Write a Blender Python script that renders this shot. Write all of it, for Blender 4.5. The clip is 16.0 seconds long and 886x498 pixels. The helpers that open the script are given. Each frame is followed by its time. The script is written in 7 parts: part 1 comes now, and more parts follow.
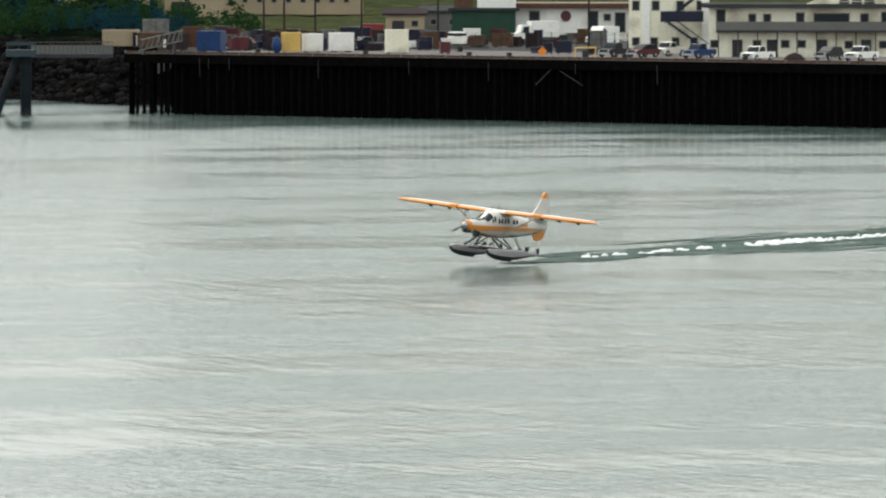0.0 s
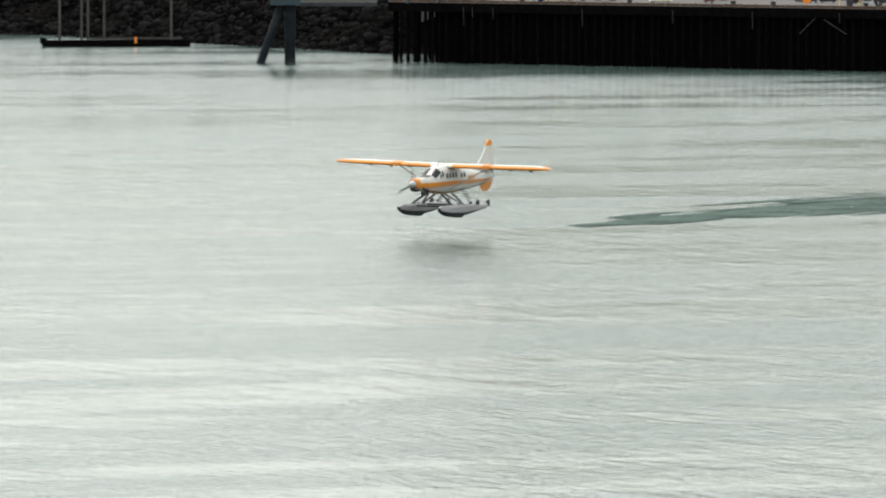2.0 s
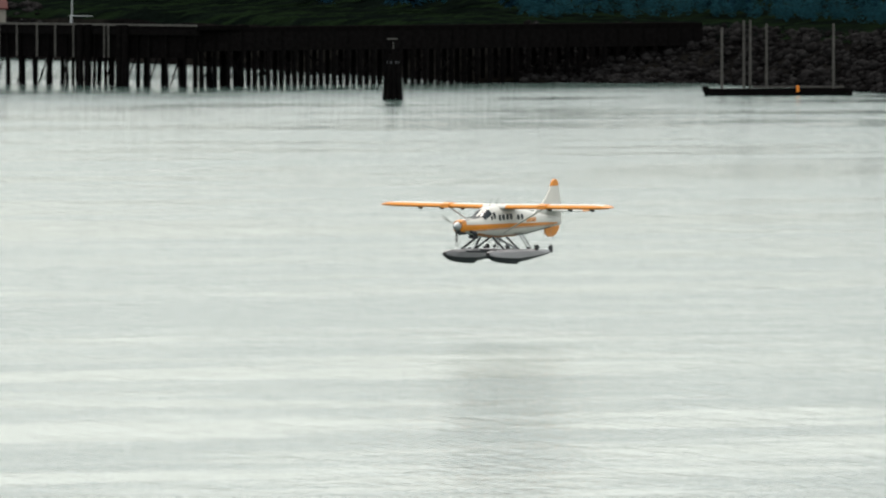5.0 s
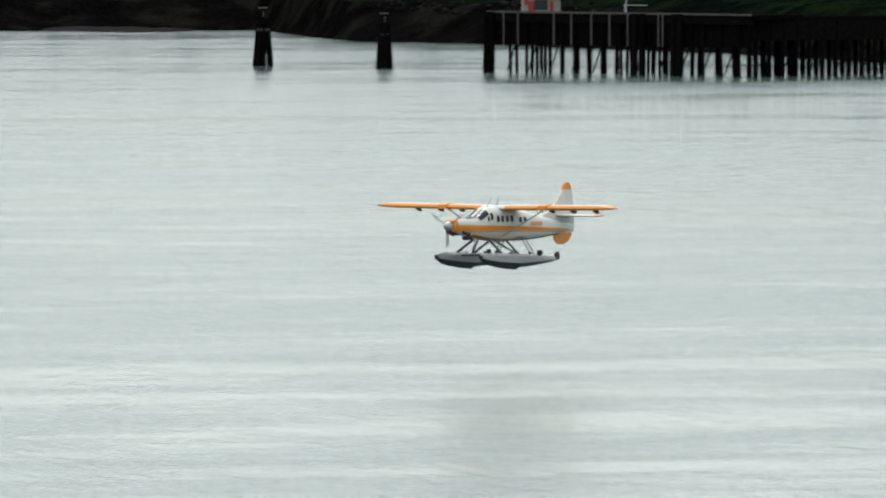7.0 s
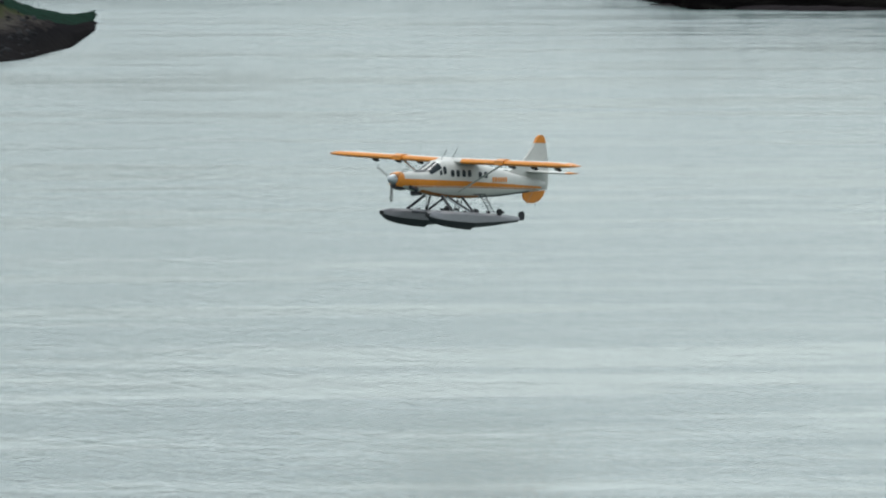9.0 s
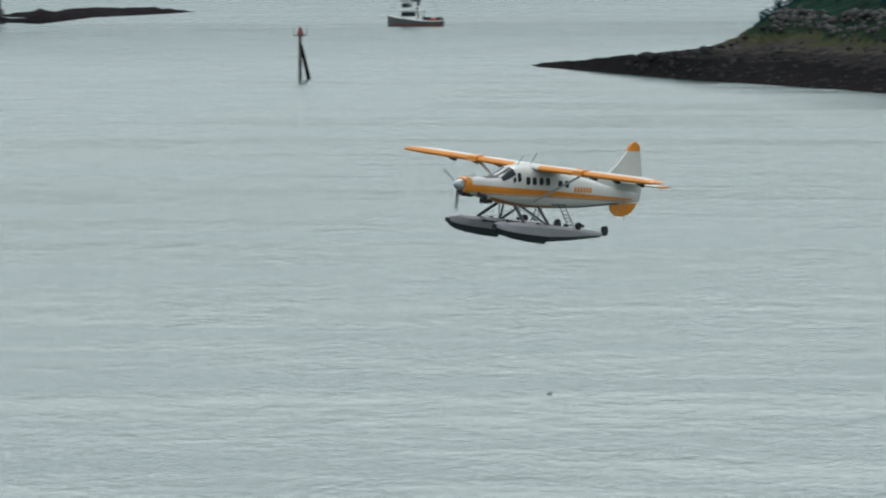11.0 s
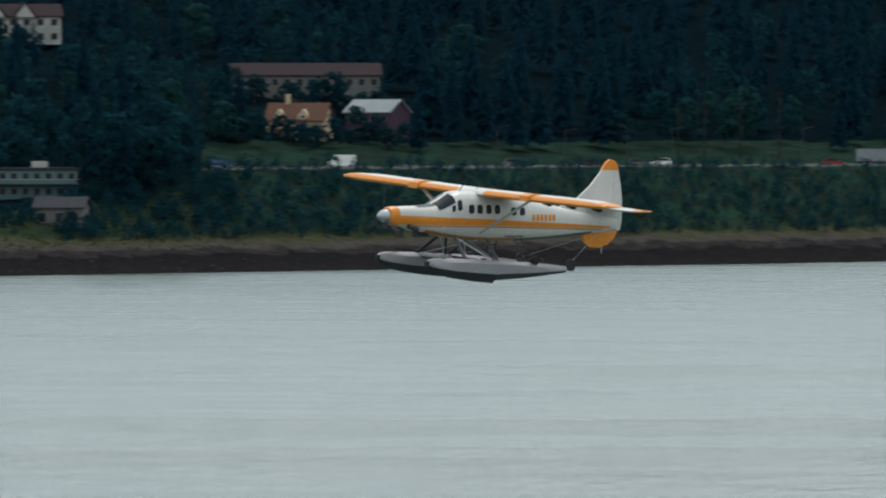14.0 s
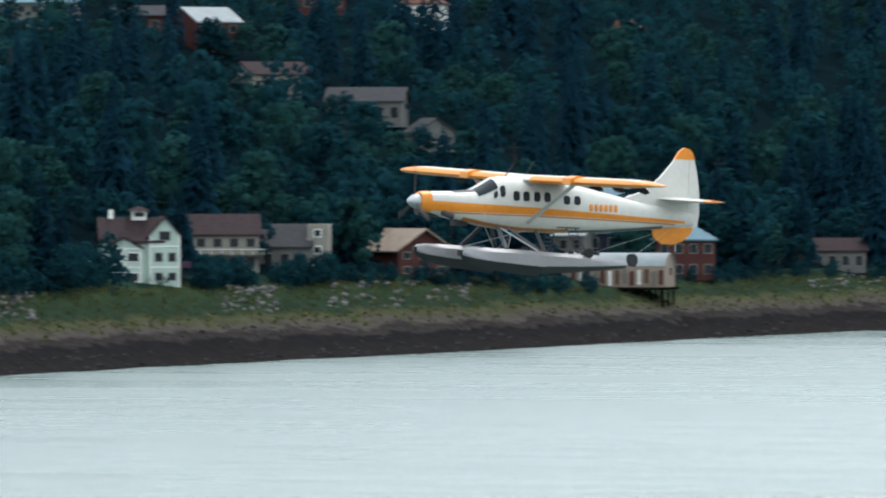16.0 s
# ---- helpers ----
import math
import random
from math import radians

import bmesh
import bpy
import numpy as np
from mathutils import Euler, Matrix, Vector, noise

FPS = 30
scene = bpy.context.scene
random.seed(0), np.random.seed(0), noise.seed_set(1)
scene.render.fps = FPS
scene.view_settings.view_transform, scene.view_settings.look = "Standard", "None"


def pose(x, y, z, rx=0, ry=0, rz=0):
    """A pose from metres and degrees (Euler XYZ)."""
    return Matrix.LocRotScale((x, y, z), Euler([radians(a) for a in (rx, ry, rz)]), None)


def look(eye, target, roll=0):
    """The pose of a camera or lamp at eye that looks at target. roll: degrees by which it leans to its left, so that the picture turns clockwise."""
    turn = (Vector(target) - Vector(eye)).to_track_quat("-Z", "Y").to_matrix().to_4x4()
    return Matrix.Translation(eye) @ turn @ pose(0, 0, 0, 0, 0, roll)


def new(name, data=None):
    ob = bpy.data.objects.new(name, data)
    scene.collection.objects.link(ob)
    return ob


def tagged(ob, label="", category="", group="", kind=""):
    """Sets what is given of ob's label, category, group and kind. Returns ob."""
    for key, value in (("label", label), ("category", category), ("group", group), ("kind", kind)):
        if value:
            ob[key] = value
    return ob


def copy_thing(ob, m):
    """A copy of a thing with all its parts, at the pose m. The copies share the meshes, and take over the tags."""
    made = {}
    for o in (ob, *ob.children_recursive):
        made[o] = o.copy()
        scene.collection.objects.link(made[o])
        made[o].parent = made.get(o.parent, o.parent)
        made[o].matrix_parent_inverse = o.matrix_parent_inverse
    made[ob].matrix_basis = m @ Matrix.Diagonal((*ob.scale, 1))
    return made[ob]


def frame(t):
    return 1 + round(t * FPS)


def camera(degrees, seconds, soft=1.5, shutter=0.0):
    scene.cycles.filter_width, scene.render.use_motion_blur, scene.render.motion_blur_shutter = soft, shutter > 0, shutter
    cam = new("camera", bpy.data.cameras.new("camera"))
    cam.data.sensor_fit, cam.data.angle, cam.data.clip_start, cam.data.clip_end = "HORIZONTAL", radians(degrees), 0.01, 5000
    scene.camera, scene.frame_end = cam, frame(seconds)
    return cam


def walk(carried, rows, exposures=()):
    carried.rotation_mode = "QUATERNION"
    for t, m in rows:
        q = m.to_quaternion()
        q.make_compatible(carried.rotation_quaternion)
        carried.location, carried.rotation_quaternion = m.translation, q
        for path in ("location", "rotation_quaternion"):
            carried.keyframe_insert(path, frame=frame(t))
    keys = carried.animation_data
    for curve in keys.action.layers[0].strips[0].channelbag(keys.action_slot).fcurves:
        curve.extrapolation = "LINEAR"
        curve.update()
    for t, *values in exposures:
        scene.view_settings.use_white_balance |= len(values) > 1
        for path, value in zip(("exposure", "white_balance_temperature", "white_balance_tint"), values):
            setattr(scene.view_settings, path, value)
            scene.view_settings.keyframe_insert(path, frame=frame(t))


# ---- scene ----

# ---- camera: a fixed stand high over the channel, panning after the aeroplane ----
cam = camera(5.28, 16.0, soft=2.1, shutter=0.15)
F = 784 / math.tan(radians(2.64))
EYE_Z = 30.0
# seconds, pan to the left, horizon above the middle (both in lens units of which F make one radian)
VIEW = [
    (0.0, 0, 647), (0.5, 112, 694), (1.0, 246, 688), (1.5, 364, 682), (2.0, 467, 738), (2.5, 588, 754),
    (3.0, 738, 748), (3.2, 798, 755), (5.3, 1799, 645), (5.5, 1904, 650), (6.0, 2156, 639), (6.5, 2381, 646),
    (7.0, 2619, 671), (7.5, 2958, 660), (8.0, 3275, 697), (8.5, 3533, 724), (8.7, 3643, 718), (10.8, 5579, 679),
    (11.0, 5778, 658), (11.5, 6233, 590), (12.0, 6629, 499), (12.5, 7105, 448), (13.0, 7662, 378), (13.3, 7967, 300),
    (13.5, 8171, 258), (14.0, 8776, 242), (14.5, 9466, 216), (15.0, 10101, 152), (15.3, 10572, 130), (15.5, 10906, 146),
    (16.0, 11626, 165)]
walk(cam, [(t, pose(0, 0, EYE_Z, 90 - math.degrees(math.atan(h / F)), 0, math.degrees(p / F))) for t, p, h in VIEW],
     exposures=[(0, 0.42, 6550, 10), (3.2, 0.55, 6550, 10), (6, 0.42, 6500, 9), (7, 0.32, 6200, 8), (8.7, 0.1, 5900, 6), (11, -0.05, 5900, 6), (12.5, -0.08, 5950, 7), (13.5, 0.15, 6000, 8), (14.5, -0.09, 5950, 8), (15.2, 0.12, 5920, 8), (16, 0.82, 5920, 8)])


def bearing(a):
    """West of the point, bearings are counted from a second mark, 500 lens units further left."""
    t = min(1.0, max(0.0, (a - 4440) / 500))
    return (a + 500 * t) / F


def place(a, d, z=0.0):
    """The place at bearing a (lens units left of the first heading), d metres off."""
    return Vector((-d * math.sin(a / F), d * math.cos(a / F), z))


def spot(a, d, z=0.0):
    """The place at bearing a by the two marks, d metres off."""
    return place(bearing(a) * F, d, z)


def here(a, d, z=0.0, turn=0.0):
    """A pose there: local -y faces the camera's stand, local x to its right, turned by that many degrees."""
    return pose(*spot(a, d, z), 0, 0, math.degrees(bearing(a)) + turn)


# ---- sky and sun: bright overcast ----
world = bpy.data.worlds.new("sky")
scene.world = world
world.use_nodes = True
wn, wl = world.node_tree.nodes, world.node_tree.links
sky = wn.new("ShaderNodeTexSky")
sky.sky_type = 'NISHITA'
sky.sun_disc = False
sky.sun_elevation, sky.sun_rotation = radians(60), radians(-17)
sky.dust_density, sky.air_density = 4.0, 1.0
cloud = wn.new("ShaderNodeMix")
cloud.data_type = 'RGBA'
cloud.inputs[0].default_value = 0.72
cloud.inputs[7].default_value = (7.5, 7.85, 7.42, 1)
wl.new(sky.outputs[0], cloud.inputs[6])
wl.new(cloud.outputs[2], wn["Background"].inputs[0])
wn["Background"].inputs[1].default_value = 0.15
sun = new("sun", bpy.data.lights.new("sun", "SUN"))
sun.data.energy, sun.data.angle, sun.data.color = 1.1, radians(14), (1.0, 0.95, 0.88)
sun.matrix_world = look((-15, 48, 86), (0, 0, 0))


# ---- materials ----
def mat(name, col, rough=0.6, metal=0.0, vary=0.25, scale=1.0, bump=0.0, spot_col=None, spots=0.0, per=0.0, spec=0.3):
    """A painted, weathered or natural surface: base colour varied by grain and by broad stains, in metres."""
    m = bpy.data.materials.new(name)
    m.use_nodes = True
    n, l = m.node_tree.nodes, m.node_tree.links
    b = n["Principled BSDF"]
    b.inputs["Roughness"].default_value = rough
    b.inputs["Metallic"].default_value = metal
    b.inputs["Specular IOR Level"].default_value = spec
    tc = n.new("ShaderNodeTexCoord")
    fine, broad = n.new("ShaderNodeTexNoise"), n.new("ShaderNodeTexNoise")
    fine.inputs["Scale"].default_value, broad.inputs["Scale"].default_value = 6.0 * scale, 0.7 * scale
    fine.inputs["Detail"].default_value, broad.inputs["Detail"].default_value = 4, 5
    l.new(tc.outputs["Object"], fine.inputs["Vector"])
    l.new(tc.outputs["Object"], broad.inputs["Vector"])
    add = n.new("ShaderNodeMath")
    add.operation = 'ADD'
    l.new(fine.outputs["Fac"], add.inputs[0])
    l.new(broad.outputs["Fac"], add.inputs[1])
    ramp = n.new("ShaderNodeMapRange")
    ramp.inputs["From Min"].default_value, ramp.inputs["From Max"].default_value = 0.7, 1.3
    ramp.inputs["To Min"].default_value, ramp.inputs["To Max"].default_value = 1 - vary, 1 + vary
    l.new(add.outputs[0], ramp.inputs["Value"])
    last = ramp.outputs["Result"]
    if per:
        info = n.new("ShaderNodeObjectInfo")
        geo = n.new("ShaderNodeNewGeometry")
        mix = n.new("ShaderNodeMath")
        mix.operation = 'ADD'
        l.new(info.outputs["Random"], mix.inputs[0])
        l.new(geo.outputs["Random Per Island"], mix.inputs[1])
        mr = n.new("ShaderNodeMapRange")
        mr.inputs["From Max"].default_value = 2.0
        mr.inputs["To Min"].default_value, mr.inputs["To Max"].default_value = 1 - per, 1 + per
        l.new(mix.outputs[0], mr.inputs["Value"])
        mul = n.new("ShaderNodeMath")
        mul.operation = 'MULTIPLY'
        l.new(last, mul.inputs[0])
        l.new(mr.outputs["Result"], mul.inputs[1])
        last = mul.outputs[0]
    base = n.new("ShaderNodeMix")
    base.data_type = 'RGBA'
    base.inputs[6].default_value = (*col, 1)
    base.inputs[7].default_value = (*(spot_col or col), 1)
    if spots:
        big = n.new("ShaderNodeTexNoise")
        big.inputs["Scale"].default_value, big.inputs["Detail"].default_value = 0.35 * scale, 6
        l.new(tc.outputs["Object"], big.inputs["Vector"])
        sr = n.new("ShaderNodeMapRange")
        sr.inputs["From Min"].default_value, sr.inputs["From Max"].default_value = 0.62 - spots * 0.3, 0.72 - spots * 0.3
        l.new(big.outputs["Fac"], sr.inputs["Value"])
        l.new(sr.outputs["Result"], base.inputs[0])
    else:
        base.inputs[0].default_value = 0
    sc = n.new("ShaderNodeVectorMath")
    sc.operation = 'SCALE'
    l.new(base.outputs[2], sc.inputs[0])
    l.new(last, sc.inputs["Scale"])
    l.new(sc.outputs[0], b.inputs["Base Color"])
    if bump:
        bp = n.new("ShaderNodeBump")
        bp.inputs["Strength"].default_value, bp.inputs["Distance"].default_value = 0.6, bump
        l.new(add.outputs[0], bp.inputs["Height"])
        l.new(bp.outputs[0], b.inputs["Normal"])
    return m


def glass_dark(name, col=(0.02, 0.025, 0.03)):
    m = bpy.data.materials.new(name)
    m.use_nodes = True
    b = m.node_tree.nodes["Principled BSDF"]
    b.inputs["Base Color"].default_value = (*col, 1)
    b.inputs["Roughness"].default_value = 0.15
    b.inputs["Specular IOR Level"].default_value = 0.12
    return m


def water_material():
    m = bpy.data.materials.new("sea_water")
    m.use_nodes = True
    n, l = m.node_tree.nodes, m.node_tree.links
    b = n["Principled BSDF"]
    b.inputs["Base Color"].default_value = (0.055, 0.088, 0.078, 1)
    b.inputs["IOR"].default_value = 1.33
    tc = n.new("ShaderNodeTexCoord")

    def tex(scale, detail, stretch=(1, 1, 1), rough=0.55):
        turn = n.new("ShaderNodeMapping")
        turn.inputs["Rotation"].default_value = (0, 0, radians(-20))
        mp = n.new("ShaderNodeMapping")
        mp.inputs["Scale"].default_value = stretch
        t = n.new("ShaderNodeTexNoise")
        t.inputs["Scale"].default_value, t.inputs["Detail"].default_value, t.inputs["Roughness"].default_value = scale, detail, rough
        l.new(tc.outputs["Object"], turn.inputs["Vector"])
        l.new(turn.outputs[0], mp.inputs["Vector"])
        l.new(mp.outputs[0], t.inputs["Vector"])
        return t.outputs["Fac"]

    def rng(v, a0, a1, b0, b1):
        r = n.new("ShaderNodeMapRange")
        for k, x in zip(("From Min", "From Max", "To Min", "To Max"), (a0, a1, b0, b1)):
            r.inputs[k].default_value = x
        l.new(v, r.inputs["Value"])
        return r.outputs["Result"]

    def blend(v, w, k):
        m_ = n.new("ShaderNodeMath")
        m_.operation = 'MULTIPLY_ADD'
        l.new(v, m_.inputs[0])
        m_.inputs[1].default_value = k
        l.new(w, m_.inputs[2])
        return m_.outputs[0]

    def bump(height, strength, distance, under=None):
        bp = n.new("ShaderNodeBump")
        bp.inputs["Distance"].default_value = distance
        if isinstance(strength, float):
            bp.inputs["Strength"].default_value = strength
        else:
            l.new(strength, bp.inputs["Strength"])
        l.new(height, bp.inputs["Height"])
        if under is not None:
            l.new(under, bp.inputs["Normal"])
        return bp.outputs[0]

    ripple = tex(0.75, 3, (1.3, 0.32, 1), 0.6)
    wavelet = tex(0.25, 3, (1.2, 0.32, 1), 0.6)
    fine = tex(2.2, 2, (1.0, 0.95, 1), 0.5)
    swell = tex(0.06, 4, (0.8, 1.0, 1))
    breeze = tex(0.012, 5, (0.4, 1.8, 1), 0.6)
    lanes = tex(0.05, 5, (0.45, 1.1, 1), 0.62)
    # calm lanes and wind-ruffled lanes, broad and narrow
    wind = blend(lanes, breeze, 0.9)
    calm = rng(wind, 0.86, 1.06, 0.0, 1.0)
    # the open western reach is evenly ruffled by the wind
    cut = n.new("ShaderNodeSeparateXYZ")
    l.new(tc.outputs["Object"], cut.inputs[0])
    west = rng(cut.outputs["X"], -330, -760, 0.0, 0.13)
    l.new(blend(calm, rng(west, 0, 1, 0.125, 1.125), 0.045), b.inputs["Roughness"])
    low = bump(swell, 0.2, 0.5)
    mid = bump(wavelet, rng(calm, 0, 1, 0.09, 0.40), 1.3, low)
    top = bump(ripple, rng(calm, 0, 1, 0.06, 0.92), 0.6, mid)
    l.new(bump(fine, rng(calm, 0, 1, 0.18, 0.74), 0.13, top), b.inputs["Normal"])
    return m


WATER = water_material()
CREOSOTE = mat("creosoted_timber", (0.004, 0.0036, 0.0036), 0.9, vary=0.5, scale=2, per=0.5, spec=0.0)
GREYWOOD = mat("grey_weathered_timber", (0.075, 0.07, 0.065), 0.85, vary=0.3, scale=2, per=0.3, spec=0.04)
DARKPOLE = mat("tarred_pole_timber", (0.03, 0.03, 0.03), 0.9, vary=0.3, scale=2, spec=0.0)
BROWNWOOD = mat("brown_timber", (0.10, 0.06, 0.04), 0.8, vary=0.3, scale=2, spec=0.04)
DECK = mat("wharf_concrete", (0.14, 0.13, 0.128), 0.85, vary=0.2, scale=0.5, spec=0.04)
CONCRETE = mat("grey_concrete", (0.155, 0.14, 0.125), 0.85, vary=0.18, scale=0.3, spot_col=(0.115, 0.104, 0.095), spots=0.4, spec=0.04)
ASPHALT = mat("asphalt", (0.06, 0.06, 0.06), 0.9, vary=0.2, spec=0.04)
STEEL = mat("galvanised_steel", (0.42, 0.43, 0.44), 0.5, 0.6, 0.15)
BLUESTEEL = mat("blue_grey_painted_steel", (0.026, 0.044, 0.054), 0.6, vary=0.2)
DARKBLUE = mat("dark_blue_grey_steel", (0.009, 0.013, 0.017), 0.7, vary=0.4, scale=0.8, spot_col=(0.02, 0.02, 0.02), spots=0.4, spec=0.1)
DARKSTEEL = mat("dark_steel", (0.035, 0.035, 0.04), 0.55, 0.3, 0.3)
ROCK = mat("riprap_rock", (0.030, 0.029, 0.030), 0.9, vary=0.5, scale=1.5, per=0.7, spec=0.0)
DARKROCK = mat("dark_riprap_rock", (0.016, 0.015, 0.015), 0.9, vary=0.6, scale=1.5, per=0.95, spec=0.0)
PALEROCK = mat("pale_shore_rock", (0.13, 0.125, 0.12), 0.9, vary=0.4, scale=1.5, per=0.6, spec=0.0)
MIDROCK = mat("grey_boulder", (0.062, 0.059, 0.056), 0.9, vary=0.4, scale=1.5, per=0.7, spec=0.0)
BEACH = mat("wet_dark_beach", (0.025, 0.022, 0.022), 0.8, vary=0.5, scale=0.25, bump=0.15, spot_col=(0.008, 0.0075, 0.008), spots=0.95, spec=0.0)
GRASS = mat("shore_grass", (0.075, 0.070, 0.032), 0.95, vary=0.4, scale=0.6, bump=0.2, spot_col=(0.035, 0.045, 0.022), spots=0.8, spec=0.0)
SCRUB = mat("embankment_scrub", (0.016, 0.034, 0.024), 0.95, vary=0.5, scale=0.5, bump=0.4, spot_col=(0.014, 0.022, 0.017), spots=0.5, spec=0.0)
# floor colour carries the blue haze that lies over the far woods
HAZY_FLOOR = mat("hazy_forest_floor", (0.0035, 0.0085, 0.011), 0.95, vary=0.5, scale=0.4, spec=0.0)
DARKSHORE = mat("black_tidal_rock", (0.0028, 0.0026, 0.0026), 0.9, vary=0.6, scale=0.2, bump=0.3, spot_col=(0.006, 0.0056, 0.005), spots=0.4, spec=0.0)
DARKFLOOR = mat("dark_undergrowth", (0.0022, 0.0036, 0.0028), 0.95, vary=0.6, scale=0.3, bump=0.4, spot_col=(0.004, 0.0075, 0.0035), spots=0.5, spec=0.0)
BARK = mat("bark", (0.06, 0.045, 0.035), 0.95, vary=0.3)
# spruce and alder: the blue of distance haze is mixed into the colour
HAZY_NEEDLES = mat("hazy_spruce_needles", (0.0072, 0.026, 0.041), 0.85, vary=0.3, scale=0.4, per=0.25, spec=0.0)
HAZY_LEAVES = mat("hazy_alder_leaves", (0.0105, 0.040, 0.051), 0.8, vary=0.3, scale=0.4, per=0.25, spec=0.0)
LEAVES_PALE = mat("willow_leaves", (0.017, 0.042, 0.015), 0.8, vary=0.4, scale=0.4, per=0.4, spec=0.0)
def shore_material():
    """Dark wet weed and gravel low down, brown stones, then dry grass, by the height that the tide reaches."""
    m = mat("tidal_shore", (0.04, 0.034, 0.026), 0.95, vary=0.35, scale=0.7, bump=0.2, spec=0.0)
    n, l = m.node_tree.nodes, m.node_tree.links
    scale = [q for q in n if q.bl_idname == "ShaderNodeVectorMath"][0]
    geo, cut = n.new("ShaderNodeNewGeometry"), n.new("ShaderNodeSeparateXYZ")
    l.new(geo.outputs["Position"], cut.inputs[0])
    low, add = n.new("ShaderNodeTexNoise"), n.new("ShaderNodeMath")
    low.inputs["Scale"].default_value, low.inputs["Detail"].default_value, low.inputs["Roughness"].default_value = 0.12, 8, 0.7
    l.new(geo.outputs["Position"], low.inputs["Vector"])
    add.operation = 'MULTIPLY_ADD'
    l.new(low.outputs["Fac"], add.inputs[0])
    add.inputs[1].default_value = 5.0
    l.new(cut.outputs["Z"], add.inputs[2])
    mr = n.new("ShaderNodeMapRange")
    mr.inputs["From Min"].default_value, mr.inputs["From Max"].default_value = 2.9, 12.9
    l.new(add.outputs[0], mr.inputs["Value"])
    ramp = n.new("ShaderNodeValToRGB")
    e = ramp.color_ramp.elements
    e[0].position, e[0].color = 0.0, (0.016, 0.0145, 0.0145, 1)
    e[1].position, e[1].color = 1.0, (0.022, 0.034, 0.018, 1)
    for p, c in ((0.25, (0.012, 0.0115, 0.0125)), (0.29, (0.030, 0.026, 0.025)), (0.34, (0.020, 0.018, 0.018)), (0.40, (0.052, 0.046, 0.042)), (0.46, (0.048, 0.044, 0.034)), (0.54, (0.046, 0.048, 0.026)), (0.64, (0.017, 0.028, 0.018))):
        k = e.new(p)
        k.color = (*c, 1)
    l.new(mr.outputs["Result"], ramp.inputs["Fac"])
    l.new(ramp.outputs["Color"], scale.inputs[0])
    return m


SHORE = shore_material()
MARSH = mat("tidal_marsh_grass", (0.027, 0.036, 0.034), 0.95, vary=0.3, scale=0.03, spot_col=(0.02, 0.03, 0.026), spots=0.6, spec=0.0)


def leafy(m):
    """Half of the light that meets a leaf passes through it."""
    n, l = m.node_tree.nodes, m.node_tree.links
    b, out = n["Principled BSDF"], n["Material Output"]
    thin, mix = n.new("ShaderNodeBsdfTranslucent"), n.new("ShaderNodeMixShader")
    l.new(b.inputs["Base Color"].links[0].from_socket, thin.inputs["Color"])
    mix.inputs[0].default_value = 0.45
    l.new(b.outputs[0], mix.inputs[1])
    l.new(thin.outputs[0], mix.inputs[2])
    l.new(mix.outputs[0], out.inputs["Surface"])


# birch green is also shifted to blue, to paint in the haze
HAZY_BIRCH = mat("hazy_birch_leaves", (0.019, 0.058, 0.056), 0.8, vary=0.3, scale=0.4, per=0.25, spec=0.0)
TUFT = mat("grass_tuft", (0.055, 0.062, 0.026), 0.95, vary=0.3, per=0.4, spec=0.0)
for m in (HAZY_NEEDLES, HAZY_LEAVES, LEAVES_PALE, HAZY_BIRCH, TUFT):
    leafy(m)
PLANE_WHITE = mat("aircraft_white_paint", (0.57, 0.545, 0.505), 0.32, vary=0.07, scale=0.8, spot_col=(0.60, 0.57, 0.52), spots=0.25)
ORANGE = mat("aircraft_orange_paint", (0.66, 0.23, 0.025), 0.35, vary=0.1, scale=0.8)
RUSTBELLY = mat("dull_orange_paint", (0.42, 0.15, 0.03), 0.5, vary=0.2)
# float aluminium darkened: shade under the hull is put into the colour
SHADED_STRUT = mat("shaded_strut_metal", (0.075, 0.075, 0.08), 0.45, 0.3, 0.2, 0.8)
FLOAT_METAL = mat("float_aluminium", (0.28, 0.27, 0.28), 0.42, 0.25, 0.1, 0.8)
FLOAT_DARK = mat("float_dark_bottom", (0.03, 0.03, 0.035), 0.5, vary=0.3)
BLACK = mat("black_rubber", (0.014, 0.014, 0.015), 0.6, vary=0.3)
GLASS = glass_dark("dark_glass")
WHITE = mat("white_paint", (0.78, 0.77, 0.73), 0.55, vary=0.1, scale=0.5, spot_col=(0.6, 0.58, 0.52), spots=0.3)
BEIGE = mat("beige_siding", (0.22, 0.205, 0.175), 0.7, vary=0.12, scale=0.5, spot_col=(0.17, 0.155, 0.135), spots=0.3)
CREAM = mat("cream_cladding", (0.80, 0.76, 0.62), 0.6, vary=0.1, scale=0.5, spot_col=(0.46, 0.42, 0.32), spots=0.3)
OFFWHITE = mat("off_white_siding", (0.40, 0.385, 0.35), 0.7, vary=0.14, scale=0.5, spot_col=(0.28, 0.27, 0.25), spots=0.3, spec=0.1)
PEACH = mat("peach_plaster", (0.45, 0.35, 0.22), 0.7, vary=0.15, scale=0.5, spot_col=(0.32, 0.24, 0.16), spots=0.3)
TAN = mat("tan_cladding", (0.34, 0.27, 0.18), 0.65, vary=0.15, scale=0.5)
MINT = mat("pale_green_siding", (0.42, 0.51, 0.45), 0.6, vary=0.08, scale=0.5)
GREYSIDE = mat("grey_siding", (0.12, 0.118, 0.112), 0.65, vary=0.12, scale=0.5)
REDSIDE = mat("red_brown_siding", (0.075, 0.030, 0.028), 0.7, vary=0.2, scale=0.5, spec=0.04)
TEAL = mat("teal_siding", (0.09, 0.16, 0.17), 0.65, vary=0.15)
